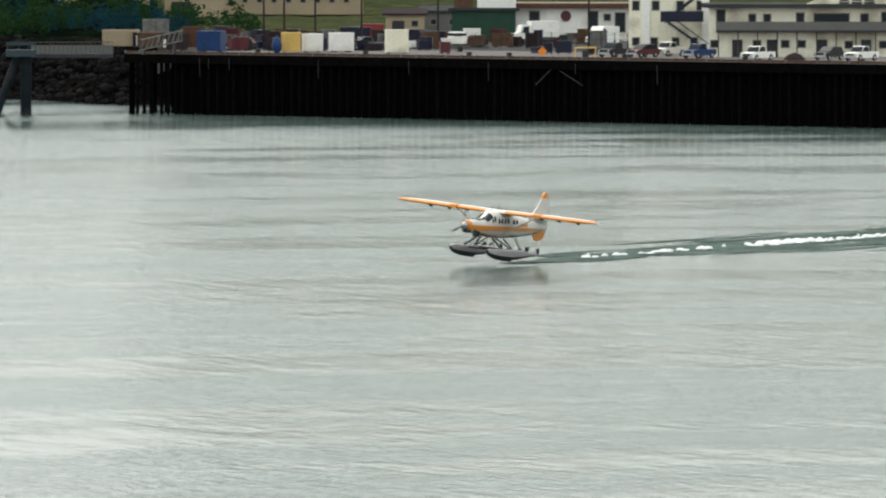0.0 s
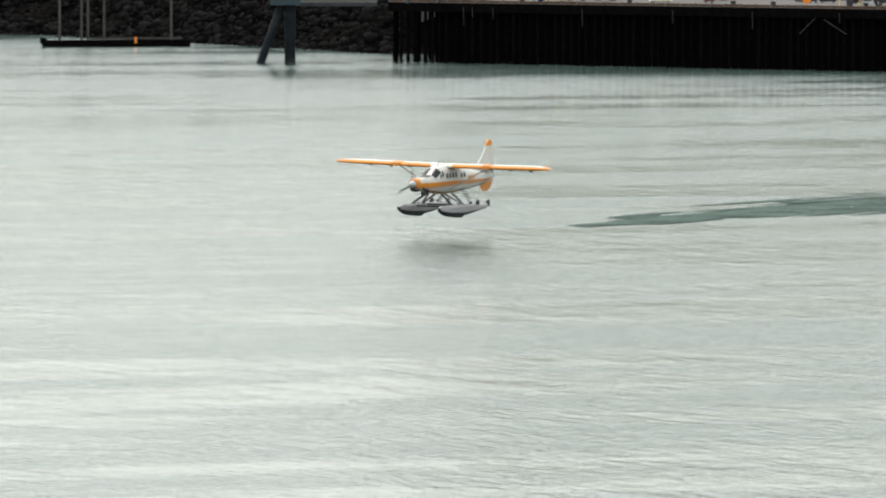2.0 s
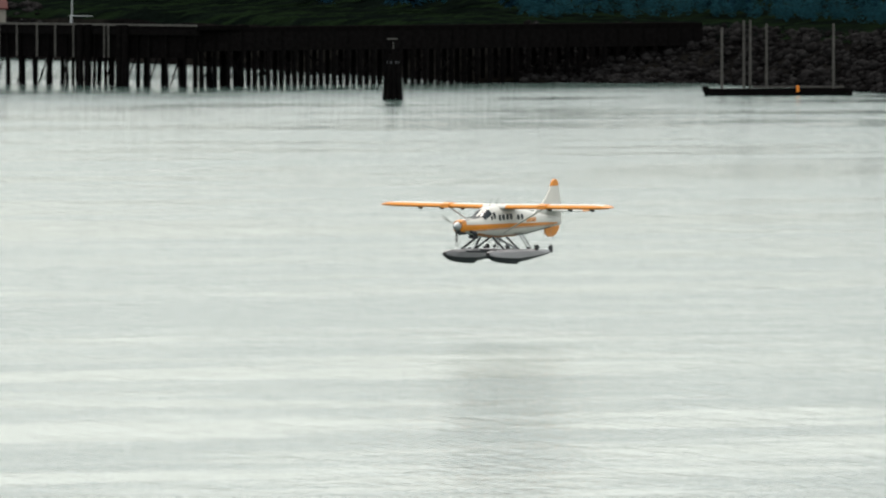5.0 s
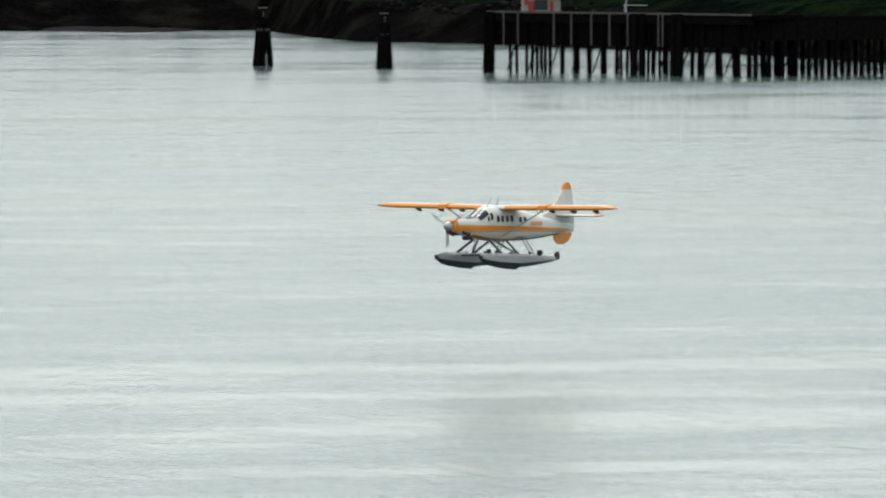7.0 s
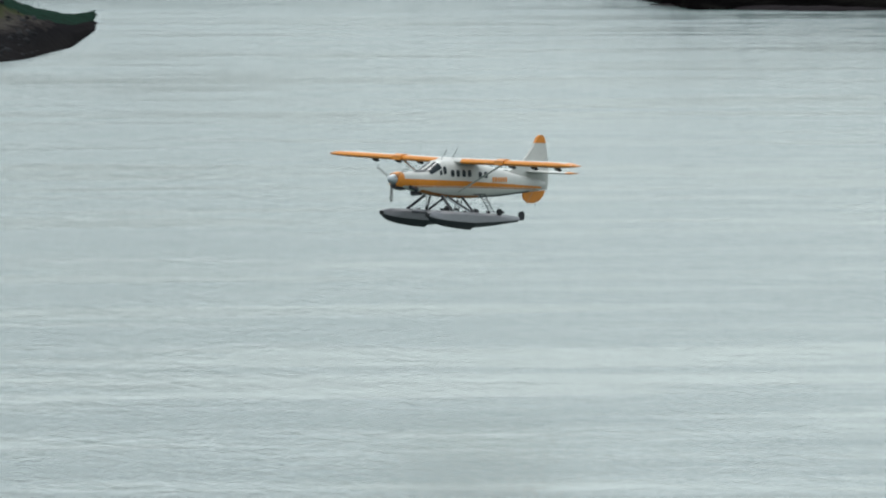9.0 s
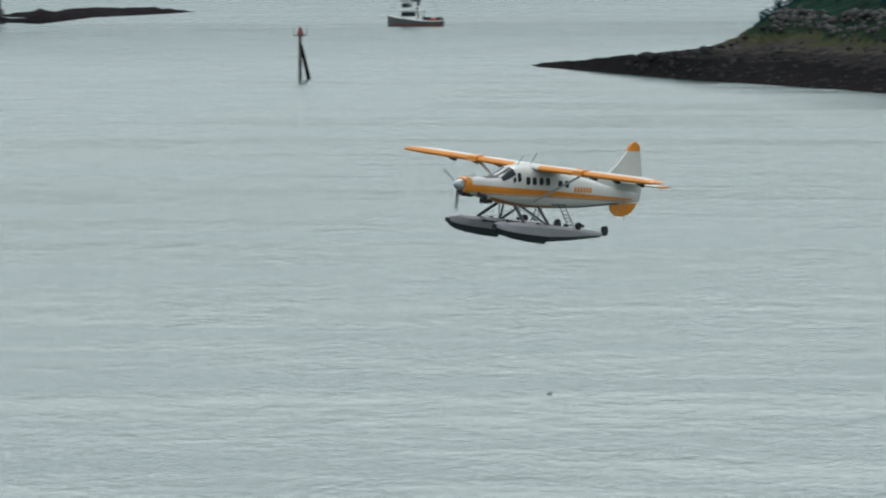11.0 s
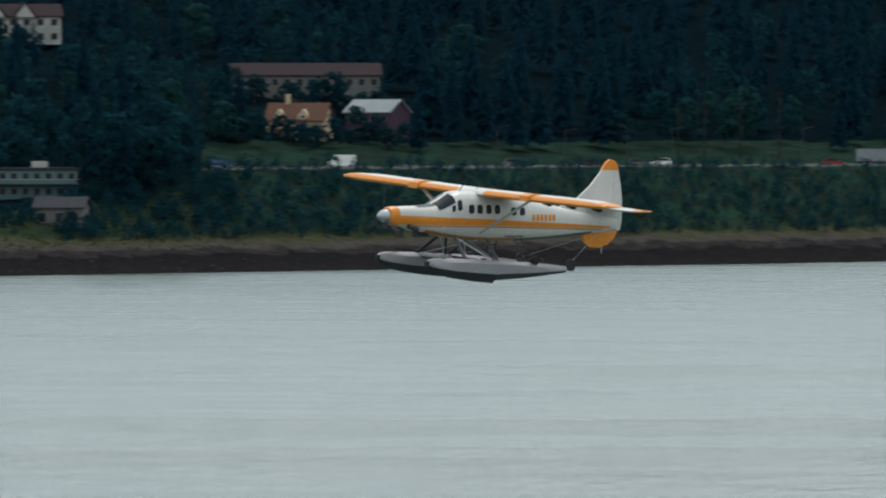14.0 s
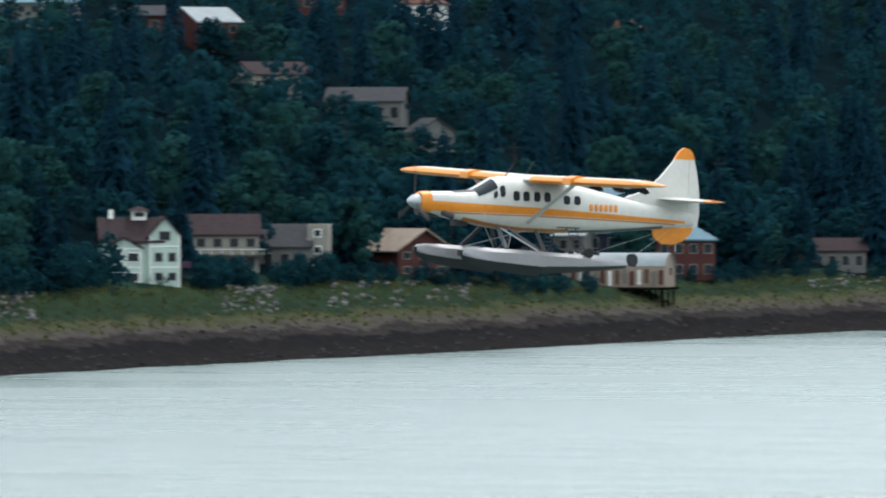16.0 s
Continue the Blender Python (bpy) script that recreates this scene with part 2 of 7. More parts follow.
PURPLE = mat("plum_siding", (0.05, 0.024, 0.045), 0.7, vary=0.15)
GREENROOF = mat("green_metal_roof", (0.05, 0.11, 0.09), 0.45, 0.1, 0.12, 0.5, spec=0.1)
BLUEROOF = mat("blue_metal_roof", (0.09, 0.16, 0.20), 0.6, 0.0, 0.12, 0.5, spec=0.1)
GREYROOF = mat("grey_shingle_roof", (0.045, 0.045, 0.049), 0.85, vary=0.25, scale=2, spec=0.04)
BROWNROOF = mat("brown_shingle_roof", (0.036, 0.026, 0.028), 0.85, vary=0.25, scale=2, spec=0.04)
TANROOF = mat("tan_metal_roof", (0.23, 0.18, 0.145), 0.55, vary=0.2, scale=1, spec=0.04)
ORANGEROOF = mat("orange_tile_roof", (0.095, 0.050, 0.036), 0.75, vary=0.2, scale=2, spec=0.04)
PALEROOF = mat("pale_metal_roof", (0.22, 0.24, 0.25), 0.6, 0.0, 0.15, 0.5, spec=0.1)
RED = mat("red_paint", (0.22, 0.025, 0.025), 0.45, vary=0.2)
BLUE = mat("blue_paint", (0.005, 0.034, 0.12), 0.5, vary=0.25)
NAVY = mat("navy_paint", (0.008, 0.010, 0.028), 0.5, vary=0.25)
YELLOW = mat("yellow_paint", (0.62, 0.42, 0.12), 0.55, vary=0.2)
MAROON = mat("maroon_paint", (0.09, 0.02, 0.025), 0.35, vary=0.1)
DKGREEN = mat("dark_green_paint", (0.010, 0.045, 0.028), 0.6, vary=0.2)
SIGNORANGE = mat("sign_orange", (0.75, 0.22, 0.02), 0.6, vary=0.1)
FOAM = mat("white_foam", (0.8, 0.82, 0.8), 0.9, vary=0.2, scale=2)
MUD = mat("mud_flat", (0.020, 0.017, 0.018), 0.8, vary=0.4, scale=0.3, spec=0.0)
WAKE = mat("churned_green_water", (0.078, 0.110, 0.098), 0.85, vary=0.45, scale=0.3, bump=0.1, per=0.3, spec=0.02)


# ---- mesh tools ----
class Shape:
    """Gathers points and faces of one mesh."""
    def __init__(self):
        self.v, self.f = [], []

    def add(self, verts, faces):
        o = len(self.v)
        self.v += [tuple(p) for p in verts]
        self.f += [tuple(i + o for i in f) for f in faces]
        return self

    def box(self, c, s, rz=0.0, taper=1.0):
        x, y, z = s[0] / 2, s[1] / 2, s[2] / 2
        ca, sa = math.cos(radians(rz)), math.sin(radians(rz))
        pts = []
        for k, t in ((-z, 1.0), (z, taper)):
            for px, py in ((-x, -y), (x, -y), (x, y), (-x, y)):
                px, py = px * t, py * t
                pts.append((c[0] + px * ca - py * sa, c[1] + px * sa + py * ca, c[2] + k))
        return self.add(pts, [(3, 2, 1, 0), (4, 5, 6, 7), (0, 1, 5, 4), (1, 2, 6, 5), (2, 3, 7, 6), (3, 0, 4, 7)])

    def tube(self, p, q, r, r2=None, n=8):
        p, q = Vector(p), Vector(q)
        r2 = r if r2 is None else r2
        w = (q - p).normalized()
        u = w.orthogonal().normalized()
        v = w.cross(u)
        pts = []
        for c, k in ((p, r), (q, r2)):
            pts += [c + (u * math.cos(2 * math.pi * i / n) + v * math.sin(2 * math.pi * i / n)) * k for i in range(n)]
        fs = [(i, (i + 1) % n, n + (i + 1) % n, n + i) for i in range(n)]
        return self.add(pts, fs + [tuple(range(n - 1, -1, -1)), tuple(range(n, 2 * n))])

    def loft(self, rings, closed=True, caps=True):
        n = len(rings[0])
        pts = [p for r in rings for p in r]
        fs = []
        m = n if closed else n - 1
        for k in range(len(rings) - 1):
            for i in range(m):
                j = (i + 1) % n
                fs.append((k * n + i, k * n + j, (k + 1) * n + j, (k + 1) * n + i))
        if caps and closed:
            fs += [tuple(range(n - 1, -1, -1)), tuple((len(rings) - 1) * n + i for i in range(n))]
        return self.add(pts, fs)

    def prism(self, outline, axis, lo, hi):
        """Extrudes a flat outline (pairs) along an axis: x, y or z."""
        def p(a, b, c):
            return {'x': (c, a, b), 'y': (a, c, b), 'z': (a, b, c)}[axis]
        return self.loft([[p(a, b, lo) for a, b in outline], [p(a, b, hi) for a, b in outline]])


def link(name, shape, material, smooth=False):
    me = bpy.data.meshes.new(name)
    me.from_pydata(shape.v, [], shape.f)
    me.materials.append(material)
    bm = bmesh.new()
    bm.from_mesh(me)
    bmesh.ops.recalc_face_normals(bm, faces=bm.faces)
    bm.to_mesh(me)
    bm.free()
    if smooth:
        me.polygons.foreach_set("use_smooth", [True] * len(me.polygons))
        me.set_sharp_from_angle(angle=radians(40))
    return new(name, me)


def part(name, shape, material, parent, label="", smooth=False):
    ob = link(name, shape, material, smooth)
    ob.parent = parent
    if label:
        ob["label"] = label
    return ob


def thing(name, m, label, category, group="", kind=""):
    ob = tagged(new(name), label, category, group, kind)
    ob.empty_display_size = 0.2
    ob.matrix_world = m
    return ob


def big_mesh(name, verts, faces, material, smooth=False):
    """One large mesh from arrays: triangles or quads."""
    me = bpy.data.meshes.new(name)
    verts, faces = np.asarray(verts, dtype=np.float32), np.asarray(faces, dtype=np.int32)
    k = faces.shape[1]
    me.vertices.add(len(verts))
    me.vertices.foreach_set("co", verts.ravel())
    me.loops.add(faces.size)
    me.loops.foreach_set("vertex_index", faces.ravel())
    me.polygons.add(len(faces))
    me.polygons.foreach_set("loop_start", np.arange(0, faces.size, k, dtype=np.int32))
    me.polygons.foreach_set("loop_total", np.full(len(faces), k, dtype=np.int32))
    if smooth:
        me.polygons.foreach_set("use_smooth", np.ones(len(faces), dtype=bool))
    me.materials.append(material)
    me.update(calc_edges=True)
    me.validate()
    return new(name, me)


def hump(x, a, b):
    t = min(1.0, max(0.0, (x - a) / (b - a)))
    return t * t * (3 - 2 * t)


# ---- water and land ----
water = link("water", Shape().add([(-4800, -400, 0), (2500, -400, 0), (2500, 4900, 0), (-4800, 4900, 0)], [(0, 1, 2, 3)]), WATER)
tagged(water, "grey-green rippled sea water of a channel under overcast sky", "water", kind="structure")

TOWN_SHORE = ((6044, 1962), (6819, 1961), (7389, 1950), (7646, 1910), (8182, 1850), (9060, 1758), (9750, 1695), (10385, 1648),
              (10750, 1555), (11126, 1462), (11910, 1311), (12600, 1240), (13200, 1200))
EAST_SHORE = ((-1400, 1290), (562, 1300), (922, 1372), (1175, 1424), (1588, 1428), (2076, 1560), (2538, 1656), (2783, 1683),
              (2953, 1800), (3403, 1795), (3490, 1900), (3600, 2080), (3900, 2150), (4425, 2150), (4440, 1650), (4500, 1450), (4590, 1365), (4700, 1330), (4795, 1322), (4923, 1304), (4994, 1335), (5362, 1429), (5617, 1523), (5700, 1540))


def between(table, x):
    return float(np.interp(x, [p[0] for p in table], [p[1] for p in table]))


TOWN = ((-40, -3), (0, 0), (18, 2.0), (40, 5.5), (55, 8.0), (75, 9.3), (480, 66), (600, 80), (1200, 100))
BANK = ((-40, -3), (0, 0), (25, 3.0), (45, 6.5), (80, 18.6), (130, 19.4), (180, 20), (560, 76), (1200, 100))
YARD = ((-40, -3), (0, 0), (14, 2.0), (40, 8.6), (60, 10.0), (170, 10.6), (215, 8), (250, -4), (1200, -4))


def town_z(a, d):
    s = d - between(TOWN_SHORE, a) + 6 * noise.noise((a / 90, 0, 7)) + 2 * noise.noise((a / 17, 1, 7))
    w = hump(a, 8650, 9150)
    z = (1 - w) * between(BANK, s) + w * between(TOWN, s)
    y = hump(a, 6780, 7020)
    if y < 1:
        z = y * z + (1 - y) * between(YARD, s)
        tip = hump(a, 6020, 6240)
        z = tip * z + (1 - tip) * min(z, 4.0 * hump(a, 6020, 6160) - 1.2)
    z += 1.6 * hump(a, 10950, 11250) * hump(s, 46, 62)
    return z + 0.35 * noise.noise((a / 25, d / 7, 3)) * hump(s, 2, 30)


EAST = ((-40, -3), (0, 0), (10, 2.0), (24, 6.4), (34, 8.0), (120, 9.0), (400, 40), (1200, 60))
CAPE = ((-40, -3), (0, 0), (45, 3.6), (70, 5.0), (85, 9.5), (110, 12), (170, 12.4), (215, -3), (1200, -3))
CAPE_CREST = ((4430, -1.5), (4480, 1.2), (4560, 4.0), (4640, 7.8), (4720, 11.2), (4795, 13.2), (4860, 13.8), (4994, 14), (5140, 11.2), (5200, 8.5), (5272, 5), (5362, 3.7), (5500, 1.9), (5617, 0.1), (5660, -1.5))
FLAT = ((-40, -3), (0, 0), (8, 6), (14, 7.9), (400, 8.2), (500, 20), (1200, 120))


def east_z(a, d):
    s = d - between(EAST_SHORE, a) + 5 * noise.noise((a / 80, 0, 9))
    s *= 1 + 11 * hump(a, 5150, 5625) if s > 0 else 1
    w, c = hump(a, 380, 640), hump(a, 3900, 4350)
    z = (1 - w) * between(FLAT, s) + w * ((1 - c) * between(EAST, s) + c * between(CAPE, s))
    if a > 4425:
        z = min(z, between(CAPE_CREST, a) + 0.3 * noise.noise((a / 12, d / 30, 8)))
    return z + 0.4 * noise.noise((a / 25, d / 8, 5)) * hump(s, 4, 40)


def land(name, height, a0, a1, na, offsets, shore, label, at=spot):
    rows_a = [a0 + (a1 - a0) * i / na for i in range(na + 1)]
    vs, fs, mats = [], [], []
    for a in rows_a:
        for o in offsets:
            d = shore(a) + o
            vs.append(at(a, d, height(a, d)))
    n = len(offsets)
    for i in range(na):
        for j in range(n - 1):
            fs.append((i * n + j, i * n + j + 1, (i + 1) * n + j + 1, (i + 1) * n + j))
    ob = big_mesh(name, vs, fs, BEACH, True)
    for m in (GRASS, SCRUB, HAZY_FLOOR, ASPHALT, SHORE):
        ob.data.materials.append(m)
    return tagged(ob, label, "shore", kind="structure"), rows_a


OFF = [-40, -15, -4, 0, 4, 9, 14, 19, 25, 31, 37, 43, 49, 56, 63, 71, 80, 90, 100, 115, 130, 150, 175, 205, 215, 235, 250, 300, 360, 430, 520, 640, 800, 1000, 1200]


def paint(ob, rows_a, shore, rule):
    n = len(OFF) - 1
    idx = [rule(rows_a[i], OFF[j]) for i in range(len(rows_a) - 1) for j in range(n)]
    ob.data.polygons.foreach_set("material_index", idx)


town, ra = land("ground_town", town_z, 5990, 13200, 800, OFF, lambda a: between(TOWN_SHORE, a), "stony low-tide beach, grass bank and wooded hillside")


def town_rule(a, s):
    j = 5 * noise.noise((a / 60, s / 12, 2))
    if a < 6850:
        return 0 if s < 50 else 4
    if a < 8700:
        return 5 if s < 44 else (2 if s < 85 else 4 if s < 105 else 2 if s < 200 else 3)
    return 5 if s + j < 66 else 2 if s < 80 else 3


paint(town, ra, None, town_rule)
east, ra = land("ground_east", east_z, -1400, 5700, 600, OFF, lambda a: between(EAST_SHORE, a), "dark rocky shore with grass and scrub above it", place)
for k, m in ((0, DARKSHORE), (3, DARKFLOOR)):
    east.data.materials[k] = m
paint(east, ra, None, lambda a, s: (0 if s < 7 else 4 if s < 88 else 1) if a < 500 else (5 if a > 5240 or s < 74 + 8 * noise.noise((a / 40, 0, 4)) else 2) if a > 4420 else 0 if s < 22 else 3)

# far marsh and wooded mountain across the flats
vs, fs = [], []
for i in range(81):
    a = 2600 + i * 90
    for d, z in ((3330, -2), (3372, 0), (3450, 4), (3600, 9), (3750, 13), (3900, 45), (4200, 110), (4550, 160)):
        z = z if z < 14 else 13 + (z - 13) * hump(a, 2600, 4600)
        vs.append(spot(a, d, z + (0.1 * z * noise.noise((a / 300, d / 200, 1)))))
for i in range(80):
    for j in range(7):
        fs.append((i * 8 + j, i * 8 + j + 1, i * 8 + j + 9, i * 8 + j + 8))
far = big_mesh("ground_far", vs, fs, MARSH, True)
far.data.materials.append(HAZY_FLOOR)
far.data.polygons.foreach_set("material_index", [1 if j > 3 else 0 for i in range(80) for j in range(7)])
tagged(far, "distant green tidal marsh below a dark wooded mountain", "shore", kind="structure")

# low mud spit behind the bridge foot, and a low bar beyond the channel mark
for nm, pts, hgt in (("mud_spit", ((6060, 2075), (5950, 2060), (5800, 2115), (5700, 2150)), 2.2), ("mud_bar", ((6200, 2040), (5990, 1985), (5890, 2080), (5770, 2155)), 1.4), ("gravel_bar", ((3480, 1850), (3330, 1815), (3150, 1790), (2985, 1800)), 1.2)):
    rings = []
    for i in range(25):
        t = i / 24
        a, d = np.interp(t * 3, range(4), [p[0] for p in pts]), np.interp(t * 3, range(4), [p[1] for p in pts])
        e = math.sin(math.pi * min(1, t * 0.9 + 0.1)) ** 0.7 + 0.02
        w = 26 * e
        rings.append([spot(a, d + w * k, -0.6 + (hgt + 0.6) * e * (1 - k * k) * (0.8 + 0.4 * noise.noise((a / 20, k, 2)))) for k in (-1, -0.6, -0.2, 0.2, 0.6, 1)])
    ob = link(nm, Shape().loft(rings, closed=False), MUD, True)
    tagged(ob, "low bare bar of dark wet mud at low tide", "mud bank", kind="structure")


# ---- the floatplane (x forward, y to its left, z up; origin between the wing roots) ----
def ring(x, top, bot, half, n=20, power=2.6, low=0.86):
    """A rounded-box section of the hull."""
    pts = []
    c, h = (top + bot) / 2, (top - bot) / 2
    for i in range(n):
        t = 2 * math.pi * i / n
        cx, cz = math.cos(t), math.sin(t)
        y = half * math.copysign(abs(cx) ** (2 / power), cx) * (1 if cz > 0 else low + (1 - low) * (1 + cz))
        pts.append((x, y, c + h * math.copysign(abs(cz) ** (2 / power), cz)))
    return pts


HULL = ((5.12, -0.56, -1.30, 0.36), (4.8, -0.50, -1.36, 0.42), (4.2, -0.47, -1.45, 0.50), (3.4, -0.44, -1.58, 0.62), (2.75, -0.38, -1.68, 0.72),
        (2.45, -0.24, -1.74, 0.76), (1.75, 0.16, -1.82, 0.79), (1.45, 0.22, -1.86, 0.80), (0.5, 0.22, -1.92, 0.80), (-1.0, 0.16, -1.93, 0.80),
        (-2.2, -0.02, -1.90, 0.77), (-3.4, -0.24, -1.84, 0.68), (-4.6, -0.46, -1.74, 0.54), (-5.8, -0.66, -1.63, 0.38), (-7.0, -0.84, -1.52, 0.22), (-7.75, -0.95, -1.42, 0.10))


def hull_at(x):
    xs = [h[0] for h in HULL][::-1]
    return [float(np.interp(x, xs, [h[k] for h in HULL][::-1])) for k in (1, 2, 3)]


def hull_y(x, z, grow=0.0):
    top, bot, half = hull_at(x)
    c, h = (top + bot) / 2, (top - bot) / 2
    s = min(0.999, abs(z - c) / h)
    y = half * (1 - s ** 2.6) ** (1 / 2.6)
    if z < c:
        y *= 0.86 + 0.14 * (1 - s)
    return y + grow


def band(x0, x1, zlo, zhi, n=40, m=5, grow=0.012, side=1):
    """A painted band lying on the hull's flank."""
    rings = []
    for i in range(n + 1):
        x = x0 + (x1 - x0) * i / n
        lo, hi = zlo(x), zhi(x)
        rings.append([(x, side * hull_y(x, lo + (hi - lo) * j / m, grow), lo + (hi - lo) * j / m) for j in range(m + 1)])
    return Shape().loft(rings, closed=False)


def pane(x, z, w, h, side, grow=0.016, slope=0.0, n=10):
    """A rounded window pane that lies on the hull's flank."""
    rings = []
    for k, g in ((1.0, -0.03), (1.0, grow), (0.7, grow + 0.004), (0.4, grow + 0.006), (0.08, grow + 0.006)):
        pts = []
        for i in range(n):
            t = 2 * math.pi * (i + 0.5) / n
            px = x + k * w / 2 * math.copysign(abs(math.cos(t)) ** 0.6, math.cos(t))
            pz = z + k * h / 2 * math.copysign(abs(math.sin(t)) ** 0.6, math.sin(t)) + slope * (px - x)
            pts.append((px, side * (hull_y(px, pz) + g), pz))
        rings.append(pts)
    return Shape().loft(rings)


def floatplane():
    ac = thing("floatplane", Matrix.Identity(4), "white turboprop floatplane with orange stripe flying over the water", "aeroplane")
    fus = part("fuselage", Shape().loft([ring(*h) for h in HULL]), PLANE_WHITE, ac, smooth=True)

    def mid(x):
        return float(np.interp(x, (-7.9, -4, 0, 5.2), (-1.30, -1.17, -1.06, -1.0)))

    for s in (1, -1):
        part("stripe", band(-7.3, 4.8, lambda x: mid(x) - 0.07 - 0.022 * (x + 7.3) * 0.6, lambda x: mid(x) + 0.03 + 0.02 * (x + 7.3) * 0.55, side=s), ORANGE, ac, "orange cheatline stripe along the fuselage")
        part("pinstripe", band(-6.8, 4.3, lambda x: mid(x) - 0.15 - 0.0132 * (x + 7.3), lambda x: mid(x) - 0.10 - 0.0132 * (x + 7.3), side=s, m=2), RUSTBELLY, ac, "thin rust-brown line")
        for x in (1.08, 0.62, 0.12, -0.36):
            part("cabin_window", pane(x, -0.52, 0.30, 0.40, s), GLASS, ac)
        for x in (-1.28, -1.78):
            part("cabin_window", pane(x, -0.60, 0.30, 0.36, s), GLASS, ac)
        part("cockpit_window", pane(1.70, -0.36, 0.24, 0.46, s, slope=-0.3), GLASS, ac)
        part("quarter_window", pane(2.02, -0.50, 0.18, 0.26, s, slope=-0.6), GLASS, ac)
        # registration: plain bars
        for i in range(6):
            x = -2.45 - 0.245 * i
            b = pane(x, -0.86, 0.17, 0.30, s, grow=0.014, n=8)
            part("marking_bar", b, ORANGE, ac, "faded orange marking bar")
        part("belly_panel", band(-1.6, 3.3, lambda x: hull_at(x)[1] + 0.015, lambda x: hull_at(x)[1] + 0.16, n=30, m=3, side=s), RUSTBELLY, ac, "dull orange belly panel")
        # grey band: grime, and the underside's shading put into colour
        part("belly_shade_grime", band(-6.2, -1.7, lambda x: hull_at(x)[1] + 0.015, lambda x: hull_at(x)[1] + 0.13, n=24, m=3, side=s), GREYSIDE, ac, "grey band of grime and painted shade along the belly")
        # door outline
        part("cabin_door", band(-2.1, -1.0, lambda x: -1.72, lambda x: -1.66, n=6, m=1, side=s), GREYSIDE, ac)
    # windscreen: two panes that follow the hull's shoulder, with white posts between
    def shoulder(x0, x1, t0, t1, side, grow, n=6):
        rings = []
        for i in range(n + 1):
            top, bot, half = hull_at(x0 + (x1 - x0) * i / n)
            c, h = (top + bot) / 2, (top - bot) / 2
            pts = []
            for j in range(n + 1):
                t = radians(t0 + (t1 - t0) * j / n)
                pts.append((x0 + (x1 - x0) * i / n + grow * 0.5, side * (half * math.cos(t) ** 0.77 + grow * math.cos(t)), c + h * math.sin(t) ** 0.77 + grow * math.sin(t)))
            rings.append(pts)
        return Shape().loft(rings, closed=False)

    for s in (1, -1):
        part("windscreen", shoulder(1.90, 2.74, 34, 86, s, 0.02), GLASS, ac, smooth=True)
        part("windscreen_post", shoulder(1.80, 2.78, 86, 90, s, 0.03), PLANE_WHITE, ac)
        part("anti_glare_panel", shoulder(2.80, 3.7, 62, 90, s, 0.01), FLOAT_DARK, ac, "matt black panel ahead of the windscreen")
    # cowl ring, spinner, exhaust, intake
    part("cowl_ring", Shape().loft([ring(5.14, -0.545, -1.315, 0.375), ring(4.95, -0.50, -1.35, 0.415), ring(4.72, -0.475, -1.385, 0.45)]), ORANGE, ac, "orange cowl ring", True)
    spin = Shape()
    rings = []
    for x, r in ((5.1, 0.30), (5.25, 0.285), (5.42, 0.22), (5.56, 0.12), (5.64, 0.02)):
        rings.append([(x, r * math.cos(t * math.pi / 8), -0.9 + r * math.sin(t * math.pi / 8)) for t in range(16)])
    prop = thing("propeller", pose(0, 0, 0), "", "")
    for k in ("label", "category"):
        if k in prop:
            del prop[k]
    prop.parent = ac
    prop.matrix_world = pose(5.3, 0, -0.9)
    part("spinner", Shape().loft([[(p[0] - 5.3, p[1], p[2] + 0.9) for p in r] for r in rings]), STEEL, prop, "polished metal spinner", True)
    for i in range(3):
        t = i * 2 * math.pi / 3
        sh = Shape()
        rr = []
        for r, c, tw in ((0.2, 0.09, 60), (0.5, 0.13, 45), (0.9, 0.14, 32), (1.2, 0.11, 24), (1.36, 0.04, 20)):
            w = radians(tw)
            pts = []
            for cx, th in ((-c / 2, 0), (0, 0.018), (c / 2, 0), (0, -0.018)):
                lx, ly = cx * math.sin(w) + th * math.cos(w), cx * math.cos(w) - th * math.sin(w)
                pts.append((lx, ly * math.cos(t) - r * math.sin(t), ly * math.sin(t) + r * math.cos(t)))
            rr.append(pts)
        part("blade", sh.loft(rr), GREYWOOD, prop, "grey propeller blade", True)
    part("chin_intake", Shape().loft([ring(5.17, -1.12, -1.42, 0.22, 14), ring(4.9, -1.14, -1.48, 0.26, 14), ring(4.3, -1.2, -1.5, 0.2, 14)]), DARKSTEEL, ac, "dark chin air intake", True)
    for s in (1, -1):
        part("exhaust_pipe", Shape().tube((4.3, s * 0.46, -1.30), (3.85, s * 0.62, -1.45), 0.10, 0.12, 10), DARKSTEEL, ac, "sooty exhaust stack")
    part("oil_cooler_scoop", Shape().loft([[(3.5, y, z) for y, z in ((-.18, -1.5), (.18, -1.5), (.18, -1.80), (-.18, -1.80))], [(2.9, y, z) for y, z in ((-.16, -1.6), (.16, -1.6), (.14, -1.78), (-.14, -1.78))]]), DARKSTEEL, ac)

    # wings: constant chord, rounded tips, slight dihedral
    foil = [(1.0, 0.0), (0.98, 0.035), (0.9, 0.075), (0.7, 0.105), (0.45, 0.095), (0.2, 0.05), (0.0, 0.005), (0.0, -0.005), (0.2, -0.02), (0.5, -0.045), (0.75, -0.06), (0.92, -0.05), (0.98, -0.025)]
    chord, le = 2.0, 0.62

    def foil_ring(y, scale=1.0, lo=0.0, hi=1.0, shift=0.0, grow=0.0):
        z0 = 0.12 + abs(y) * 0.009
